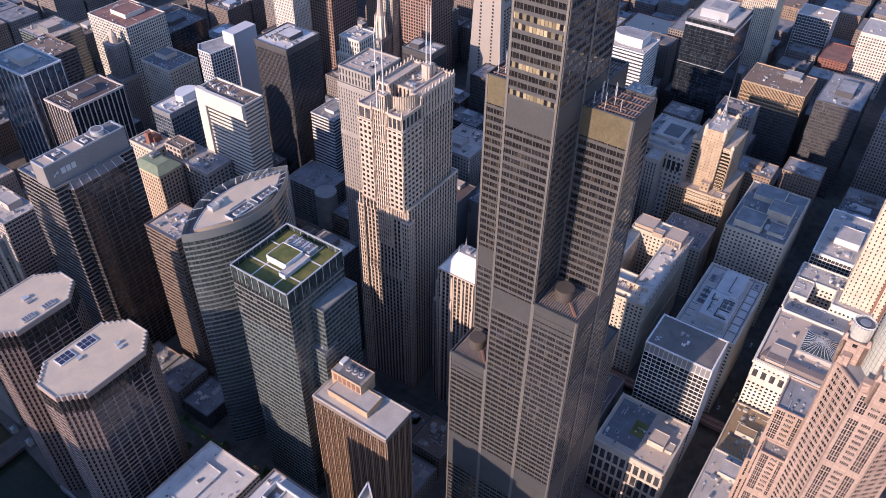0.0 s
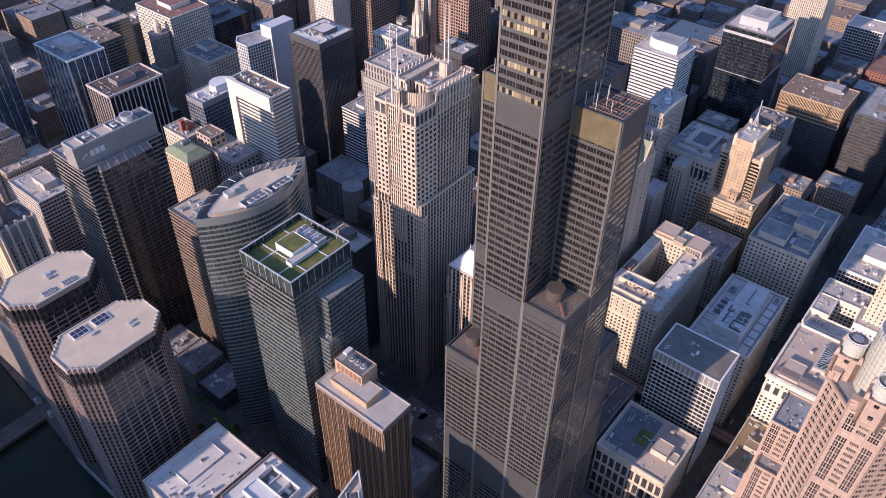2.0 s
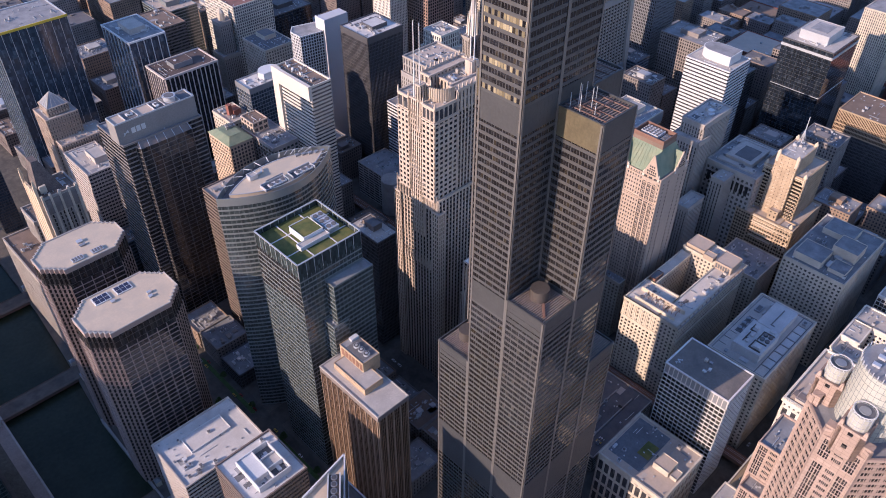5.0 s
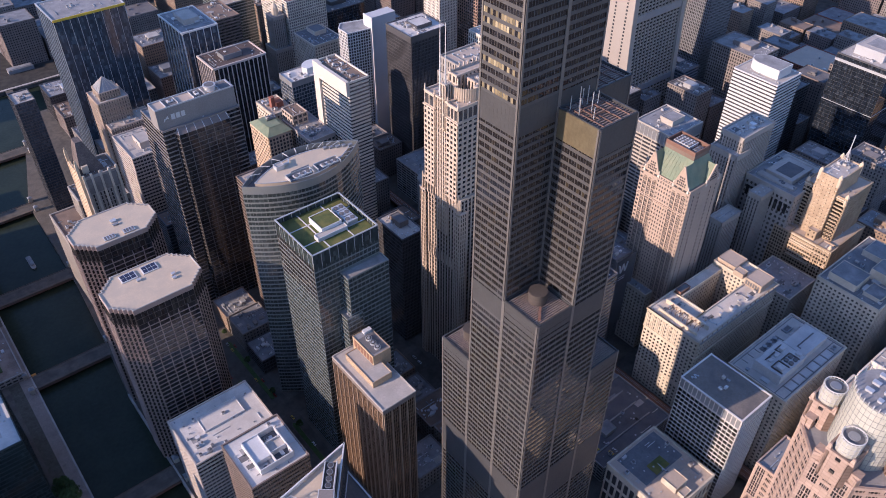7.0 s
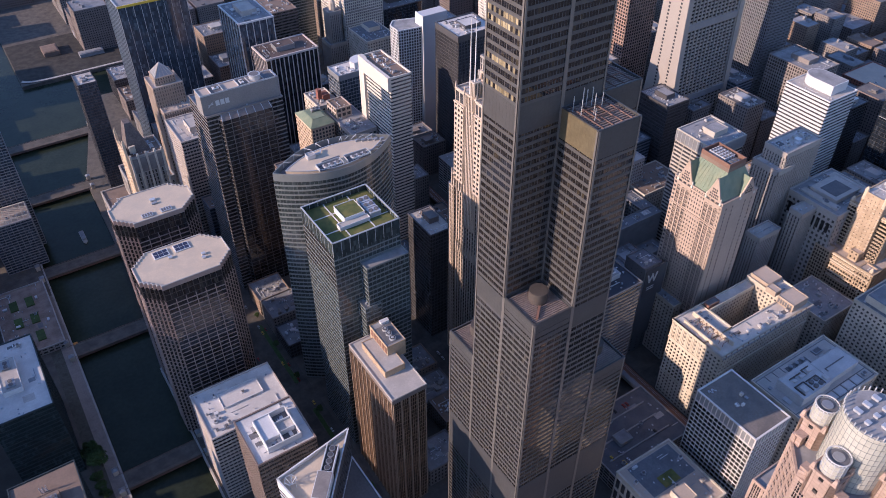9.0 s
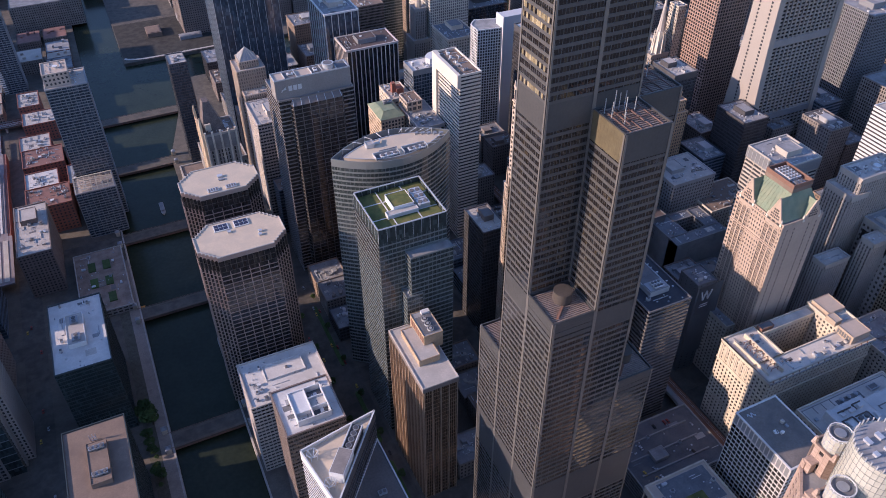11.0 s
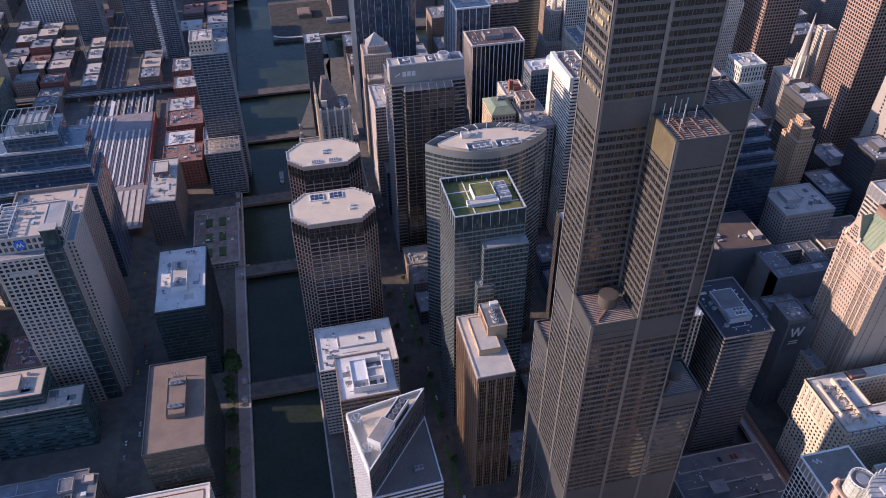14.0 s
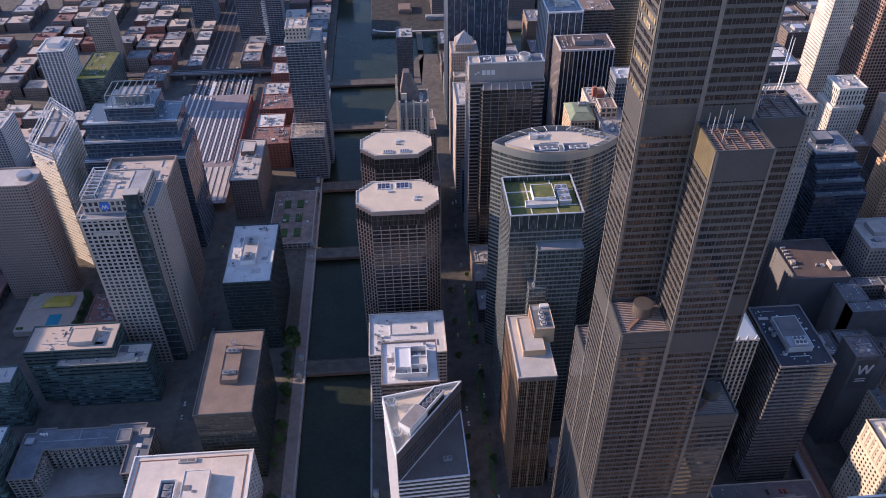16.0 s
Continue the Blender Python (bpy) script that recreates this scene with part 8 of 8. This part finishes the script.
for y in (803.6, 818):
    part("viaduct_rail", Shape().box(-512, -200, y, y + 0.4, 8.4, 9.6), TEAL_STEEL, r)
for y in (808, 809.6, 812.4, 814):
    part("viaduct_track", Shape().box(-512, -200, y, y + 0.3, 8.4, 8.7), PALE_METAL, r)
for k in range(10):
    part("viaduct_pier", Shape().box(-455 + k * 27, -453 + k * 27, 806, 816, 0.02, 7), CONCRETE, r)
r = block("apartment_tower", "slim white apartment tower with vertical piers", "apartment tower", -548, -515, 712, 752, 92, Style(WHITE_PANEL, GLASS_BLUE, 5, 1.4, 0.6, 3.3, 0.8, 0.2), PALE_ROOF, pent=((.3, .8, .3, .8, 6),))
block("apartment_tower", "tan concrete apartment tower with curved balconies", "apartment tower", -520, -492, 830, 862, 88, Style(TAN_ROOF, GLASS_DARK, 3, 0.8, 0.6, 3.2, 1.2, 0.6), TAN_ROOF, pent=((.3, .7, .3, .7, 5),))
r = block("office_building", "glass block with yellow and green planted roof", "office building", -515, -478, 722, 804, 48, GR, SEDUM, parapet=0.8)
part("roof_edge", Shape().box(-514, -479, 722.5, 730, 48.1, 48.5), YELLOW_PAINT, r)
block("apartment_tower", "tall grey apartment tower with balcony grid", "apartment tower", -336, -296, 945, 985, 150, LT, GREY_ROOF)
r = block("apartment_tower", "tall tower with zigzag white balcony edge", "apartment tower", -290, -262, 915, 940, 160, LT, GREY_ROOF)
zz = Shape()
for k in range(50):
    z = 2 + k * 3.1
    zz.box(-291.5 - (k % 2) * 1.2, -286, 913.4, 914.4, z, z + 1.4)
part("balcony_edge", zz, WHITE_PANEL, r, kind="stuff")
block("apartment_tower", "grey concrete apartment tower in haze", "apartment tower", -420, -385, 1010, 1050, 110, LT, GREY_ROOF)

block("apartment_tower", "white gridded apartment tower with a flat pale roof", "apartment tower", -598, -546, 562, 602, 68, Style(WHITE_PANEL, GLASS_DARK, 3.4, 1.2, 0.4, 3.3, 1.2, 0.35), PALE_ROOF, junk=4, seed=98)
block("office_building", "teal glass office block with pale roof edge", "office building", -440, -408, 186, 204, 52, GR, PALE_ROOF, junk=3, seed=99)
block("office_building", "low glass office block with a white roof edge", "office building", -428, -399, 112, 150, 44, GR, WHITE_ROOF, junk=4, seed=120)

block("apartment_tower", "broad white piered apartment block north of the rail yard", "apartment tower", -505, -441, 1092, 1128, 95, Style(WHITE_PANEL, GLASS_BLUE, 5, 1.2, 0.6, 3.3, 0.9, 0.2), GREY_ROOF)
r = thing("hoist_mast", "slender tan steel hoist mast at a building site", "mast", -401, 922)
mast = Shape()
for a, b in ((-1.3, -1.3), (1.3, -1.3), (1.3, 1.3), (-1.3, 1.3)):
    mast.box(-401 + a - 0.3, -401 + a + 0.3, 922 + b - 0.3, 922 + b + 0.3, 0, 46)
for k in range(15):
    z = k * 3.0
    mast.beam((-402.3, 920.7, z), (-399.7, 920.7, z + 3), 0.35)
    mast.beam((-402.3, 923.3, z + 3), (-402.3, 920.7, z), 0.35)
part("lattice", mast, TAN_ROOF, r)
part("cage", Shape().box(-399.5, -397.5, 921, 923.2, 20, 23), PALE_METAL, r)

# ---- the rest of the city, block by block ----
FILL = random.Random(11)
F_BRICK = Style(RED_BRICK, GLASS_DARK, 3.0, 1.5, 0.25, 3.8, 1.9, 0.2)
F_BROWN = Style(BROWN_STONE, GLASS_DARK, 3.0, 1.5, 0.3, 3.9, 1.7, 0.25)
F_GREY = Style(DARK_STONE, GLASS_DARK, 3.0, 1.5, 0.3, 3.9, 1.6, 0.25)
F_BLACK = Style(BLACK_METAL, GLASS_DARK, 3.0, 0.4, 0.3, 3.9, 1.1, 0.2)
F_BUFF = Style(surface("dull_brick", (0.27, 0.20, 0.15), 0.9, var=0.25, big=8), GLASS_DARK, 3.0, 1.5, 0.3, 3.8, 1.8, 0.25)
CITY = [("office building", "grey stone office building with flat roof and plant", F_GREY), ("office building", "brown stone city office building with flat roof", F_BROWN), ("office building", "old dark limestone city building with flat roof", F_GREY), ("office building", "black steel and glass office building", F_BLACK), ("office building", "buff brick office building with flat roof", F_BUFF), ("office building", "blue-grey banded office building", BL)]
LOW = [("warehouse", "old red brick warehouse with patched flat roof", F_BRICK), ("warehouse", "brown brick loft building with flat roof", F_BROWN), ("warehouse", "buff brick low building with tar roof", F_BUFF)]
ROOFS = (TAR_ROOF, DARK_ROOF, TAR_ROOF, GREY_ROOF, BROWN_ROOF, TAR_ROOF, GREY_ROOF)

WEST_ROOFS = (PALE_ROOF, RED_ROOF, GREY_ROOF, TAN_ROOF, TAR_ROOF)


def taken(x0, x1, y0, y1):
    return any(a < x1 and b > x0 and c < y1 and d > y0 for a, b, c, d in OCCUPIED)


FAR = Shape()
FAR_MATS = [TAR_ROOF, GREY_ROOF, DARK_ROOF, TAN_ROOF, BROWN_ROOF, RED_BRICK, BROWN_STONE, DARK_STONE, F_BUFF.wall, BROWN_STONE, GLASS_DARK, PALE_ROOF, RED_ROOF]


def far_building(a, b, c, d, z, rng):
    """A distant building in the joined mass: walls with window rows, roof and plant room."""
    wall, roof = rng.choice((5, 5, 6, 6, 7, 8, 9) if z < 30 else (6, 7, 7, 8, 9)), rng.choice((1, 3, 11, 0, 12) if b < -190 else (0, 0, 2, 2, 4, 0, 1))
    FAR.mark(10)
    FAR.prism(rect(a + 0.3, b - 0.3, c + 0.3, d - 0.3), 0, z - 0.5, top=False)
    FAR.mark(wall)
    p = rect(a, b, c, d)
    for i in (0, 3):
        q, w = Vector(p[i]), Vector(p[(i + 1) % 4])
        facade(FAR, FAR, q, w, 0, z, Style(None, None, 3.3, 1.6, 0.3, 3.6, 1.6, 0.25))
    FAR.prism(rect(a, b, c, d), z - 1.2, z + 0.9, top=False)
    FAR.mark(roof)
    FAR.prism(rect(a + 0.5, b - 0.5, c + 0.5, d - 0.5), z - 0.4, z + 0.05)
    for k in range(3):
        x, y, s = rng.uniform(a + 4, b - 8), rng.uniform(c + 4, d - 8), rng.uniform(2, 6)
        FAR.box(x, x + s, y, y + rng.uniform(2, 6), z, z + rng.uniform(1.5, 4.5))


def fill(x0, x1, y0, y1, nx, ny, low, high, kinds, skip=0.0, gap=2.0, far=False):
    for i in range(nx):
        for j in range(ny):
            a, b = x0 + (x1 - x0) * i / nx + gap, x0 + (x1 - x0) * (i + 1) / nx - gap
            c, d = y0 + (y1 - y0) * j / ny + gap, y0 + (y1 - y0) * (j + 1) / ny - gap
            z, (cat, lab, st), rf, pick = FILL.uniform(low, high), FILL.choice(kinds), FILL.choice(WEST_ROOFS if x1 < -190 else ROOFS), FILL.random()
            rng = random.Random(FILL.randint(1, 9999))
            if pick < skip or taken(a - 1, b + 1, c - 1, d + 1):
                continue
            if far or a > 640 or c > 850 or b < -430:
                far_building(a, b, c, d, z, rng)
                continue
            name = "warehouse" if cat == "warehouse" else "office_building"
            r = block(name, lab, cat, a, b, c, d, z, st, rf, joined=True)
            s = Shape()
            for k in range(6):
                x, y, w, v = rng.uniform(a + 2, b - 7), rng.uniform(c + 2, d - 7), rng.uniform(1.5, 5), rng.uniform(1.5, 5)
                s.box(x, x + w, y, y + v, z, z + rng.uniform(1.0, 2.6))
            if z > 30:
                x, y = a + (b - a) * rng.uniform(.15, .45), c + (d - c) * rng.uniform(.15, .45)
                s.box(x, x + (b - a) * .35, y, y + (d - c) * .35, z, z + rng.uniform(3, 6))
            part("roof_plant", s, rng.choice((PALE_METAL, CONCRETE, st.wall, GREY_METAL)), r, kind="stuff")


for i in range(len(STREETS_X) - 1):
    for j in range(len(STREETS_Y) - 1):
        x0, x1, y0, y1 = STREETS_X[i] + 12, STREETS_X[i + 1] - 12, STREETS_Y[j] + 11, STREETS_Y[j + 1] - 11
        xm, ym = (x0 + x1) / 2, (y0 + y1) / 2
        if ym < -60 and xm < 300 or STREETS_X[i] == -282:
            continue
        if ym > 700 and xm > -130:
            if y0 < FORK1 and y1 > FORK0 + 5:
                continue
            fill(x0, x1, y0, y1, 2, 2, 25, 80, CITY, 0.15)
        elif xm < -282:
            fill(x0, x1, y0, y1, 3, 3, 9, 26, LOW, 0.2)
        elif xm < 206 and 88 < ym < 384:
            fill(x0, x1, y0, y1, 3, 4, 9, 26, CITY, 0.15)
        elif xm < 330:
            fill(x0, x1, y0, y1, 3, 4, 26, 62, CITY, 0.1)
        elif xm < 700:
            # fill made taller further east, so that its shadows cover the far roofs
            fill(x0, x1, y0, y1, 3, 3, 34, 78 if xm < 500 else 120, CITY, 0.08)
        else:
            fill(x0, x1, y0, y1, 3, 3, 22, 62, CITY + LOW, 0.1)
fill(-270, -195, 735, 1100, 2, 8, 8, 24, LOW, 0.25)
fill(-322, -290, 824, 1096, 1, 8, 8, 20, LOW, 0.1)
fill(-400, -375, 824, 1096, 1, 7, 8, 20, LOW, 0.1)
POINT = surface("point_earth", (0.032, 0.031, 0.029), 0.95, var=0.4, big=18, stain=(0.06, 0.055, 0.047))
shore = [(-129 + 42 * (1 - math.cos(a)), 958 - 12 * math.sin(a)) for a in (0.0, 0.4, 0.8, 1.2, 1.57)]
solo("vacant_ground", Shape().prism(shore + [(60, 946), (60, 1090), (-129, 1090)], 0.02, 0.5), POINT, "brown vacant riverside ground with paths", "ground", "structure")
solo("shore_path", Shape().prism([(x, y + 1) for x, y in shore] + [(40, 947), (40, 951)] + [(x + 3, y + 5) for x, y in reversed(shore)], 0.5, 0.62), PALE_ROOF, "pale path along the vacant riverside ground", "path", "structure")
for k, (x, y, w, d, h) in enumerate(((-40, 990, 34, 12, 6), (-84, 1020, 22, 30, 7), (10, 1030, 40, 16, 8), (-30, 1066, 60, 14, 9), (30, 980, 18, 26, 6))):
    solo("shed", Shape().box(x, x + w, y, y + d, 0.5, h).box(x + 2, x + w - 2, y + 2, y + d - 2, h, h + 0.8), (GREY_ROOF, BROWN_ROOF, PALE_ROOF)[k % 3], "low flat-roofed riverside shed on vacant ground", "shed")
# Unseen slabs, added to block low sun; the gap lights the slat tower.
for y0, y1 in ((10, 99), (101, 204), (206, 310), (312, 422), (447, 545)):
    block("apartment_tower", "unseen concrete slab added to shade the west bank", "apartment tower", -640, -590, y0, y1, 165 if y0 > 300 else 128, F_GREY, GREY_ROOF, joined=True)
# More unseen slabs, added to shade the ground from the south-west.
for y0, y1 in ((-260, -190), (-170, -90), (-70, 0)):
    block("apartment_tower", "unseen concrete slab added to shade from the southwest", "office tower", -420, -370, y0, y1, 90, F_GREY, GREY_ROOF, joined=True)
for k, (y0, y1) in enumerate(((1122, 1230), (1245, 1360), (1375, 1500))):
    for i in range(len(STREETS_X) - 1):
        fill(STREETS_X[i] + 12, STREETS_X[i + 1] - 12, y0, y1, 2, 2, 12, 55, CITY + LOW, 0.15, far=True)
for x0 in (940, 1060, 1180, 1300):
    for j in range(len(STREETS_Y) - 1):
        fill(x0, x0 + 105, STREETS_Y[j] + 11, STREETS_Y[j + 1] - 11, 2, 2, 15, 60, CITY + LOW, 0.2, far=True)
for x0 in (-800, -940):
    for j in range(3, len(STREETS_Y) - 1):
        fill(x0, x0 + 120, STREETS_Y[j] + 11, STREETS_Y[j + 1] - 11, 3, 3, 8, 22, LOW, 0.25, far=True)
me = FAR.mesh("distant_buildings")
for m in FAR_MATS:
    me.materials.append(m)
tagged(new("distant_buildings", me), "hazy mass of distant brick and stone city buildings", "buildings", kind="stuff")

# ---- elevated railway over the street ----
r = thing("elevated_railway", "dark steel elevated railway with timber decks above the street", "railway", 206, 40)
part("deck", Shape().box(200.5, 211.5, -400, 760, 6.2, 6.9), RUST, r)
for x in (200.7, 211.1):
    part("girder", Shape().box(x, x + 0.5, -400, 760, 5.0, 7.6), DARK_STEEL, r)
for x in (202.6, 204.1, 207.6, 209.1):
    part("rail", Shape().box(x, x + 0.12, -400, 760, 6.9, 7.1), PALE_METAL, r)
for k in range(50):
    y = -300 + k * 20
    part("bent", Shape().box(200.6, 201.2, y, y + 0.6, 0, 5).box(210.8, 211.4, y, y + 0.6, 0, 5).box(200.6, 211.4, y, y + 0.6, 4.4, 5), DARK_STEEL, r)
for y0, y1 in ((60, 120), (300, 380)):
    part("platform", Shape().box(197, 200.4, y0, y1, 6.6, 7.9), CONCRETE, r)
    part("platform_roof", Shape().box(196.6, 200.8, y0, y1, 10.6, 10.9), GREY_METAL, r)

# ---- riverside walk and trees ----
solo("riverwalk", Shape().box(-198, -189, -300, 480, 0.16, 0.34), surface("walk_paving", (0.30, 0.255, 0.225), 0.9, var=0.28, big=9, stain=(0.21, 0.18, 0.16)), "pale paved riverside walk along the west bank", "path", "structure")
solo("quay_wall", Shape().box(-189, -187.6, -300, 760, -6, 0.9), CONCRETE, "concrete quay wall on the west bank", "wall", "structure")
solo("quay_wall", Shape().box(-130.4, -129, -300, 330, -6, 0.9), CONCRETE, "concrete quay wall on the east bank", "wall", "structure")
TREES = {}


def tree_meshes(seed):
    if seed in TREES:
        return TREES[seed]
    rng = random.Random(seed)
    tr = Shape().frustum(ring(0, 0, 0.28, 8), 0, ring(0, 0, 0.16, 8), 3.2)
    for k in range(5):
        a = rng.uniform(0, 6.28)
        tr.beam((0, 0, 2.6 + 0.2 * k), (1.9 * math.cos(a), 1.9 * math.sin(a), 4.8 + 0.4 * k), 0.12)
    cr = Shape()
    for k in range(420):
        a, e, q = rng.uniform(0, 6.28), rng.uniform(-0.9, 1.5), rng.uniform(0.45, 1.0) ** 0.5
        lump = 1 + 0.3 * math.sin(3 * a + seed) * math.cos(2 * e)
        x, y, z = 2.7 * q * lump * math.cos(a) * math.cos(e), 2.7 * q * lump * math.sin(a) * math.cos(e), 5.2 + 2.4 * q * math.sin(e)
        u = Vector((rng.gauss(0, 1), rng.gauss(0, 1), rng.gauss(0, 1))).normalized() * 0.36
        v = u.cross(Vector((rng.gauss(0, 1), rng.gauss(0, 1), rng.gauss(0, 1)))).normalized() * 0.3
        p = Vector((x, y, z))
        cr.quad(p - u - v, p + u - v, p + u + v, p - u + v)
    a, b = tr.mesh("trunk"), cr.mesh("crown")
    a.materials.append(BARK)
    b.materials.append(LEAF)
    TREES[seed] = (a, b)
    return TREES[seed]


def tree(x, y, s, seed):
    root = thing("tree", "small leafy green tree on a paved city walk", "tree", x, y, 0.3, group="riverside trees")
    for name, me in zip(("trunk", "crown"), tree_meshes(seed)):
        ob = new(name, me)
        ob.parent = root
    root.scale = (s, s, s)
    root.rotation_euler = (0, 0, seed * 1.3 + x)


rng = random.Random(21)
solo("planting_bed", Shape().box(-207, -198, -300, 400, 0.16, 0.4), surface("planting", (0.10, 0.095, 0.075), 0.95, var=0.4, big=4), "dark planted strip beside the riverside walk", "planting", "structure")
for k in range(44):
    x, y, s = -203 + rng.uniform(-4, 4), 10 + k * 6.2 + rng.uniform(-5, 5), rng.uniform(0.6, 1.6)
    if rng.random() < 0.62:
        tree(x, y, s, k % 4)
for x, y in ((-198, 262), (-203, 258), (-199, 255), (-206, 266), (-201, 269)):
    tree(x, y, rng.uniform(1.6, 2.2), int(x) % 4)
for y0, y1 in ((92, 138), (160, 215), (250, 330)):
    isl = [(-39, y0), (-36.5, y0 - 3), (-34, y0), (-34, y1), (-36.5, y1 + 3), (-39, y1)]
    solo("traffic_island", Shape().prism(isl, 0.0, 0.3), PAVING, "grey kerbed traffic island in the drive", "kerb", "structure")
    solo("island_planting", Shape().prism(inset(isl, 0.8), 0.3, 0.8), LEAF, "low dark green planting on the traffic island", "planting", "structure")
for k in range(12):
    tree(-52 + (k % 2) * 18, 100 + k * 22, rng.uniform(0.8, 1.1), k % 4)

# ---- vehicles ----
CAR_PAINT = [surface(n, c, 0.3, 0.2, var=0.03) for n, c in (("car_white", (0.7, 0.7, 0.7)), ("car_black", (0.03, 0.03, 0.035)), ("car_silver", (0.4, 0.41, 0.43)), ("car_red", (0.3, 0.04, 0.03)), ("car_yellow", (0.6, 0.42, 0.05)))]
RUBBER = surface("rubber", (0.02, 0.02, 0.02), 0.8)


def car(colour, word):
    root = thing("car", word + " car parked on the shaded street", "car", 0, 0, -50, group="street cars")
    s = Shape().box(-0.9, 0.9, -2.2, 2.2, 0.35, 0.85)
    s.frustum(rect(-0.9, 0.9, -2.2, 2.2), 0.85, rect(-0.85, 0.85, -2.05, 2.05), 0.95)
    part("body", s, colour, root).matrix_parent_inverse = Matrix()
    part("cabin", Shape().frustum(rect(-0.82, 0.82, -1.5, 1.2), 0.95, rect(-0.66, 0.66, -1.0, 0.6), 1.45), GLASS_DARK, root).matrix_parent_inverse = Matrix()
    part("car_roof", Shape().box(-0.66, 0.66, -1.0, 0.6, 1.45, 1.5), colour, root).matrix_parent_inverse = Matrix()
    for x in (-0.85, 0.85):
        for y in (-1.35, 1.35):
            w = Shape()
            for i in range(12):
                a, b = 2 * math.pi * i / 12, 2 * math.pi * (i + 1) / 12
                w.quad((x - 0.1, y + 0.33 * math.cos(a), 0.33 + 0.33 * math.sin(a)), (x + 0.1, y + 0.33 * math.cos(a), 0.33 + 0.33 * math.sin(a)), (x + 0.1, y + 0.33 * math.cos(b), 0.33 + 0.33 * math.sin(b)), (x - 0.1, y + 0.33 * math.cos(b), 0.33 + 0.33 * math.sin(b)))
            w.quad(*[(x - 0.1, y + 0.33 * math.cos(-2 * math.pi * i / 12), 0.33 + 0.33 * math.sin(-2 * math.pi * i / 12)) for i in range(12)])
            w.quad(*[(x + 0.1, y + 0.33 * math.cos(2 * math.pi * i / 12), 0.33 + 0.33 * math.sin(2 * math.pi * i / 12)) for i in range(12)])
            part("wheel", w, RUBBER, root).matrix_parent_inverse = Matrix()
    return root


cars = [car(m, w) for m, w in zip(CAR_PAINT, ("white", "black", "silver grey", "dark red", "yellow taxi"))]
spots = [(-54 + rng.choice((0, 4, 16, 20)), rng.uniform(60, 480), rng.choice((0, 180)), 0.0) for k in range(26)]
spots += [(-282 + rng.choice((-5, -1.5, 2, 5)), rng.uniform(80, 420), rng.choice((0, 180)), 0.0) for k in range(14)]
spots += [(rng.uniform(212, 420), -55 + rng.choice((-4, 0, 4)), 90, 0.0) for k in range(10)]
spots += [(84 + rng.choice((-4, 0, 4)), rng.uniform(95, 500), 0, 0.0) for k in range(8)]
spots += [(rng.uniform(122, 192), rng.choice((28, 36, 56, 68)), 0, 17.05) for k in range(9)]
for k, (x, y, a, z) in enumerate(spots):
    src = cars[k % 5]
    if k < 5:
        src.matrix_basis = pose(x, y, z, 0, 0, a)
    else:
        copy_thing(src, pose(x, y, z, 0, 0, a))
# tour boat and a yellow construction barge
r = thing("boat", "grey river tour boat moored on dark water", "boat", -141, 562)
part("hull", Shape().frustum([(-142.8, 553), (-141, 550), (-139.2, 553), (-139.2, 573), (-142.8, 573)], -5.3, [(-143.4, 553), (-141, 548.5), (-138.6, 553), (-138.6, 573.4), (-143.4, 573.4)], -3.6), PALE_ROOF, r)
part("cabin", Shape().box(-142.5, -139.5, 556, 569, -3.6, -1.6), GREY_METAL, r)
part("canopy", Shape().box(-142.9, -139.1, 555, 571, -1.6, -1.4), GREY_ROOF, r)
r = thing("barge", "orange work barge moored at the west bank", "boat", -186, 402)
part("hull", Shape().box(-187.4, -183.5, 396, 408, -5.2, -3.9), ORANGE_PAINT, r)
part("deckhouse", Shape().box(-186.6, -184.2, 398, 402, -3.9, -1.8), ORANGE_PAINT, r)
# pool terrace and canopy at the foot of the western tower
r = thing("pool_terrace", "tan podium terrace with blue swimming pool and yellow canopy", "terrace", -430, 318)
part("deck", Shape().box(-460, -408, 292, 344, 0.16, 6.4), TAN_ROOF, r)
part("pool", Shape().box(-433, -421, 298, 313, 6.4, 6.55), surface("pool_blue", (0.06, 0.30, 0.42), 0.2), r, "blue swimming pool")
part("canopy", Shape().frustum(rect(-444, -415, 322, 338), 7.6, rect(-440, -419, 326, 334), 9.4), surface("canopy_yellow", (0.50, 0.40, 0.07), 0.7, var=0.2), r, "yellow canopy roof")
for x, y in ((-443, 323), (-416, 323), (-443, 337), (-416, 337)):
    part("canopy_post", Shape().box(x - 0.2, x + 0.2, y - 0.2, y + 0.2, 6.4, 7.7), PALE_METAL, r)
for k in range(5):
    part("pergola_beam", Shape().beam((-457 + k * 3, 318, 9.5), (-445 + k * 3, 342, 9.5), 0.6), WHITE_PANEL, r)
for x, y in ((-455, 296), (-455, 342), (-410, 296)):
    part("planter", Shape().box(x - 3, x + 3, y - 1.2, y + 1.2, 6.4, 7.2), LEAF, r)
rng = random.Random(33)
for k in range(10):
    tree(-404 + rng.uniform(-2, 2), 262 + k * 9 + rng.uniform(-3, 3), rng.uniform(0.8, 1.4), k % 4)
for k in range(6):
    copy_thing(cars[k % 5], pose(-400 + (k % 2) * 4, 255 + k * 14, 0.0, 0, 0, 0))
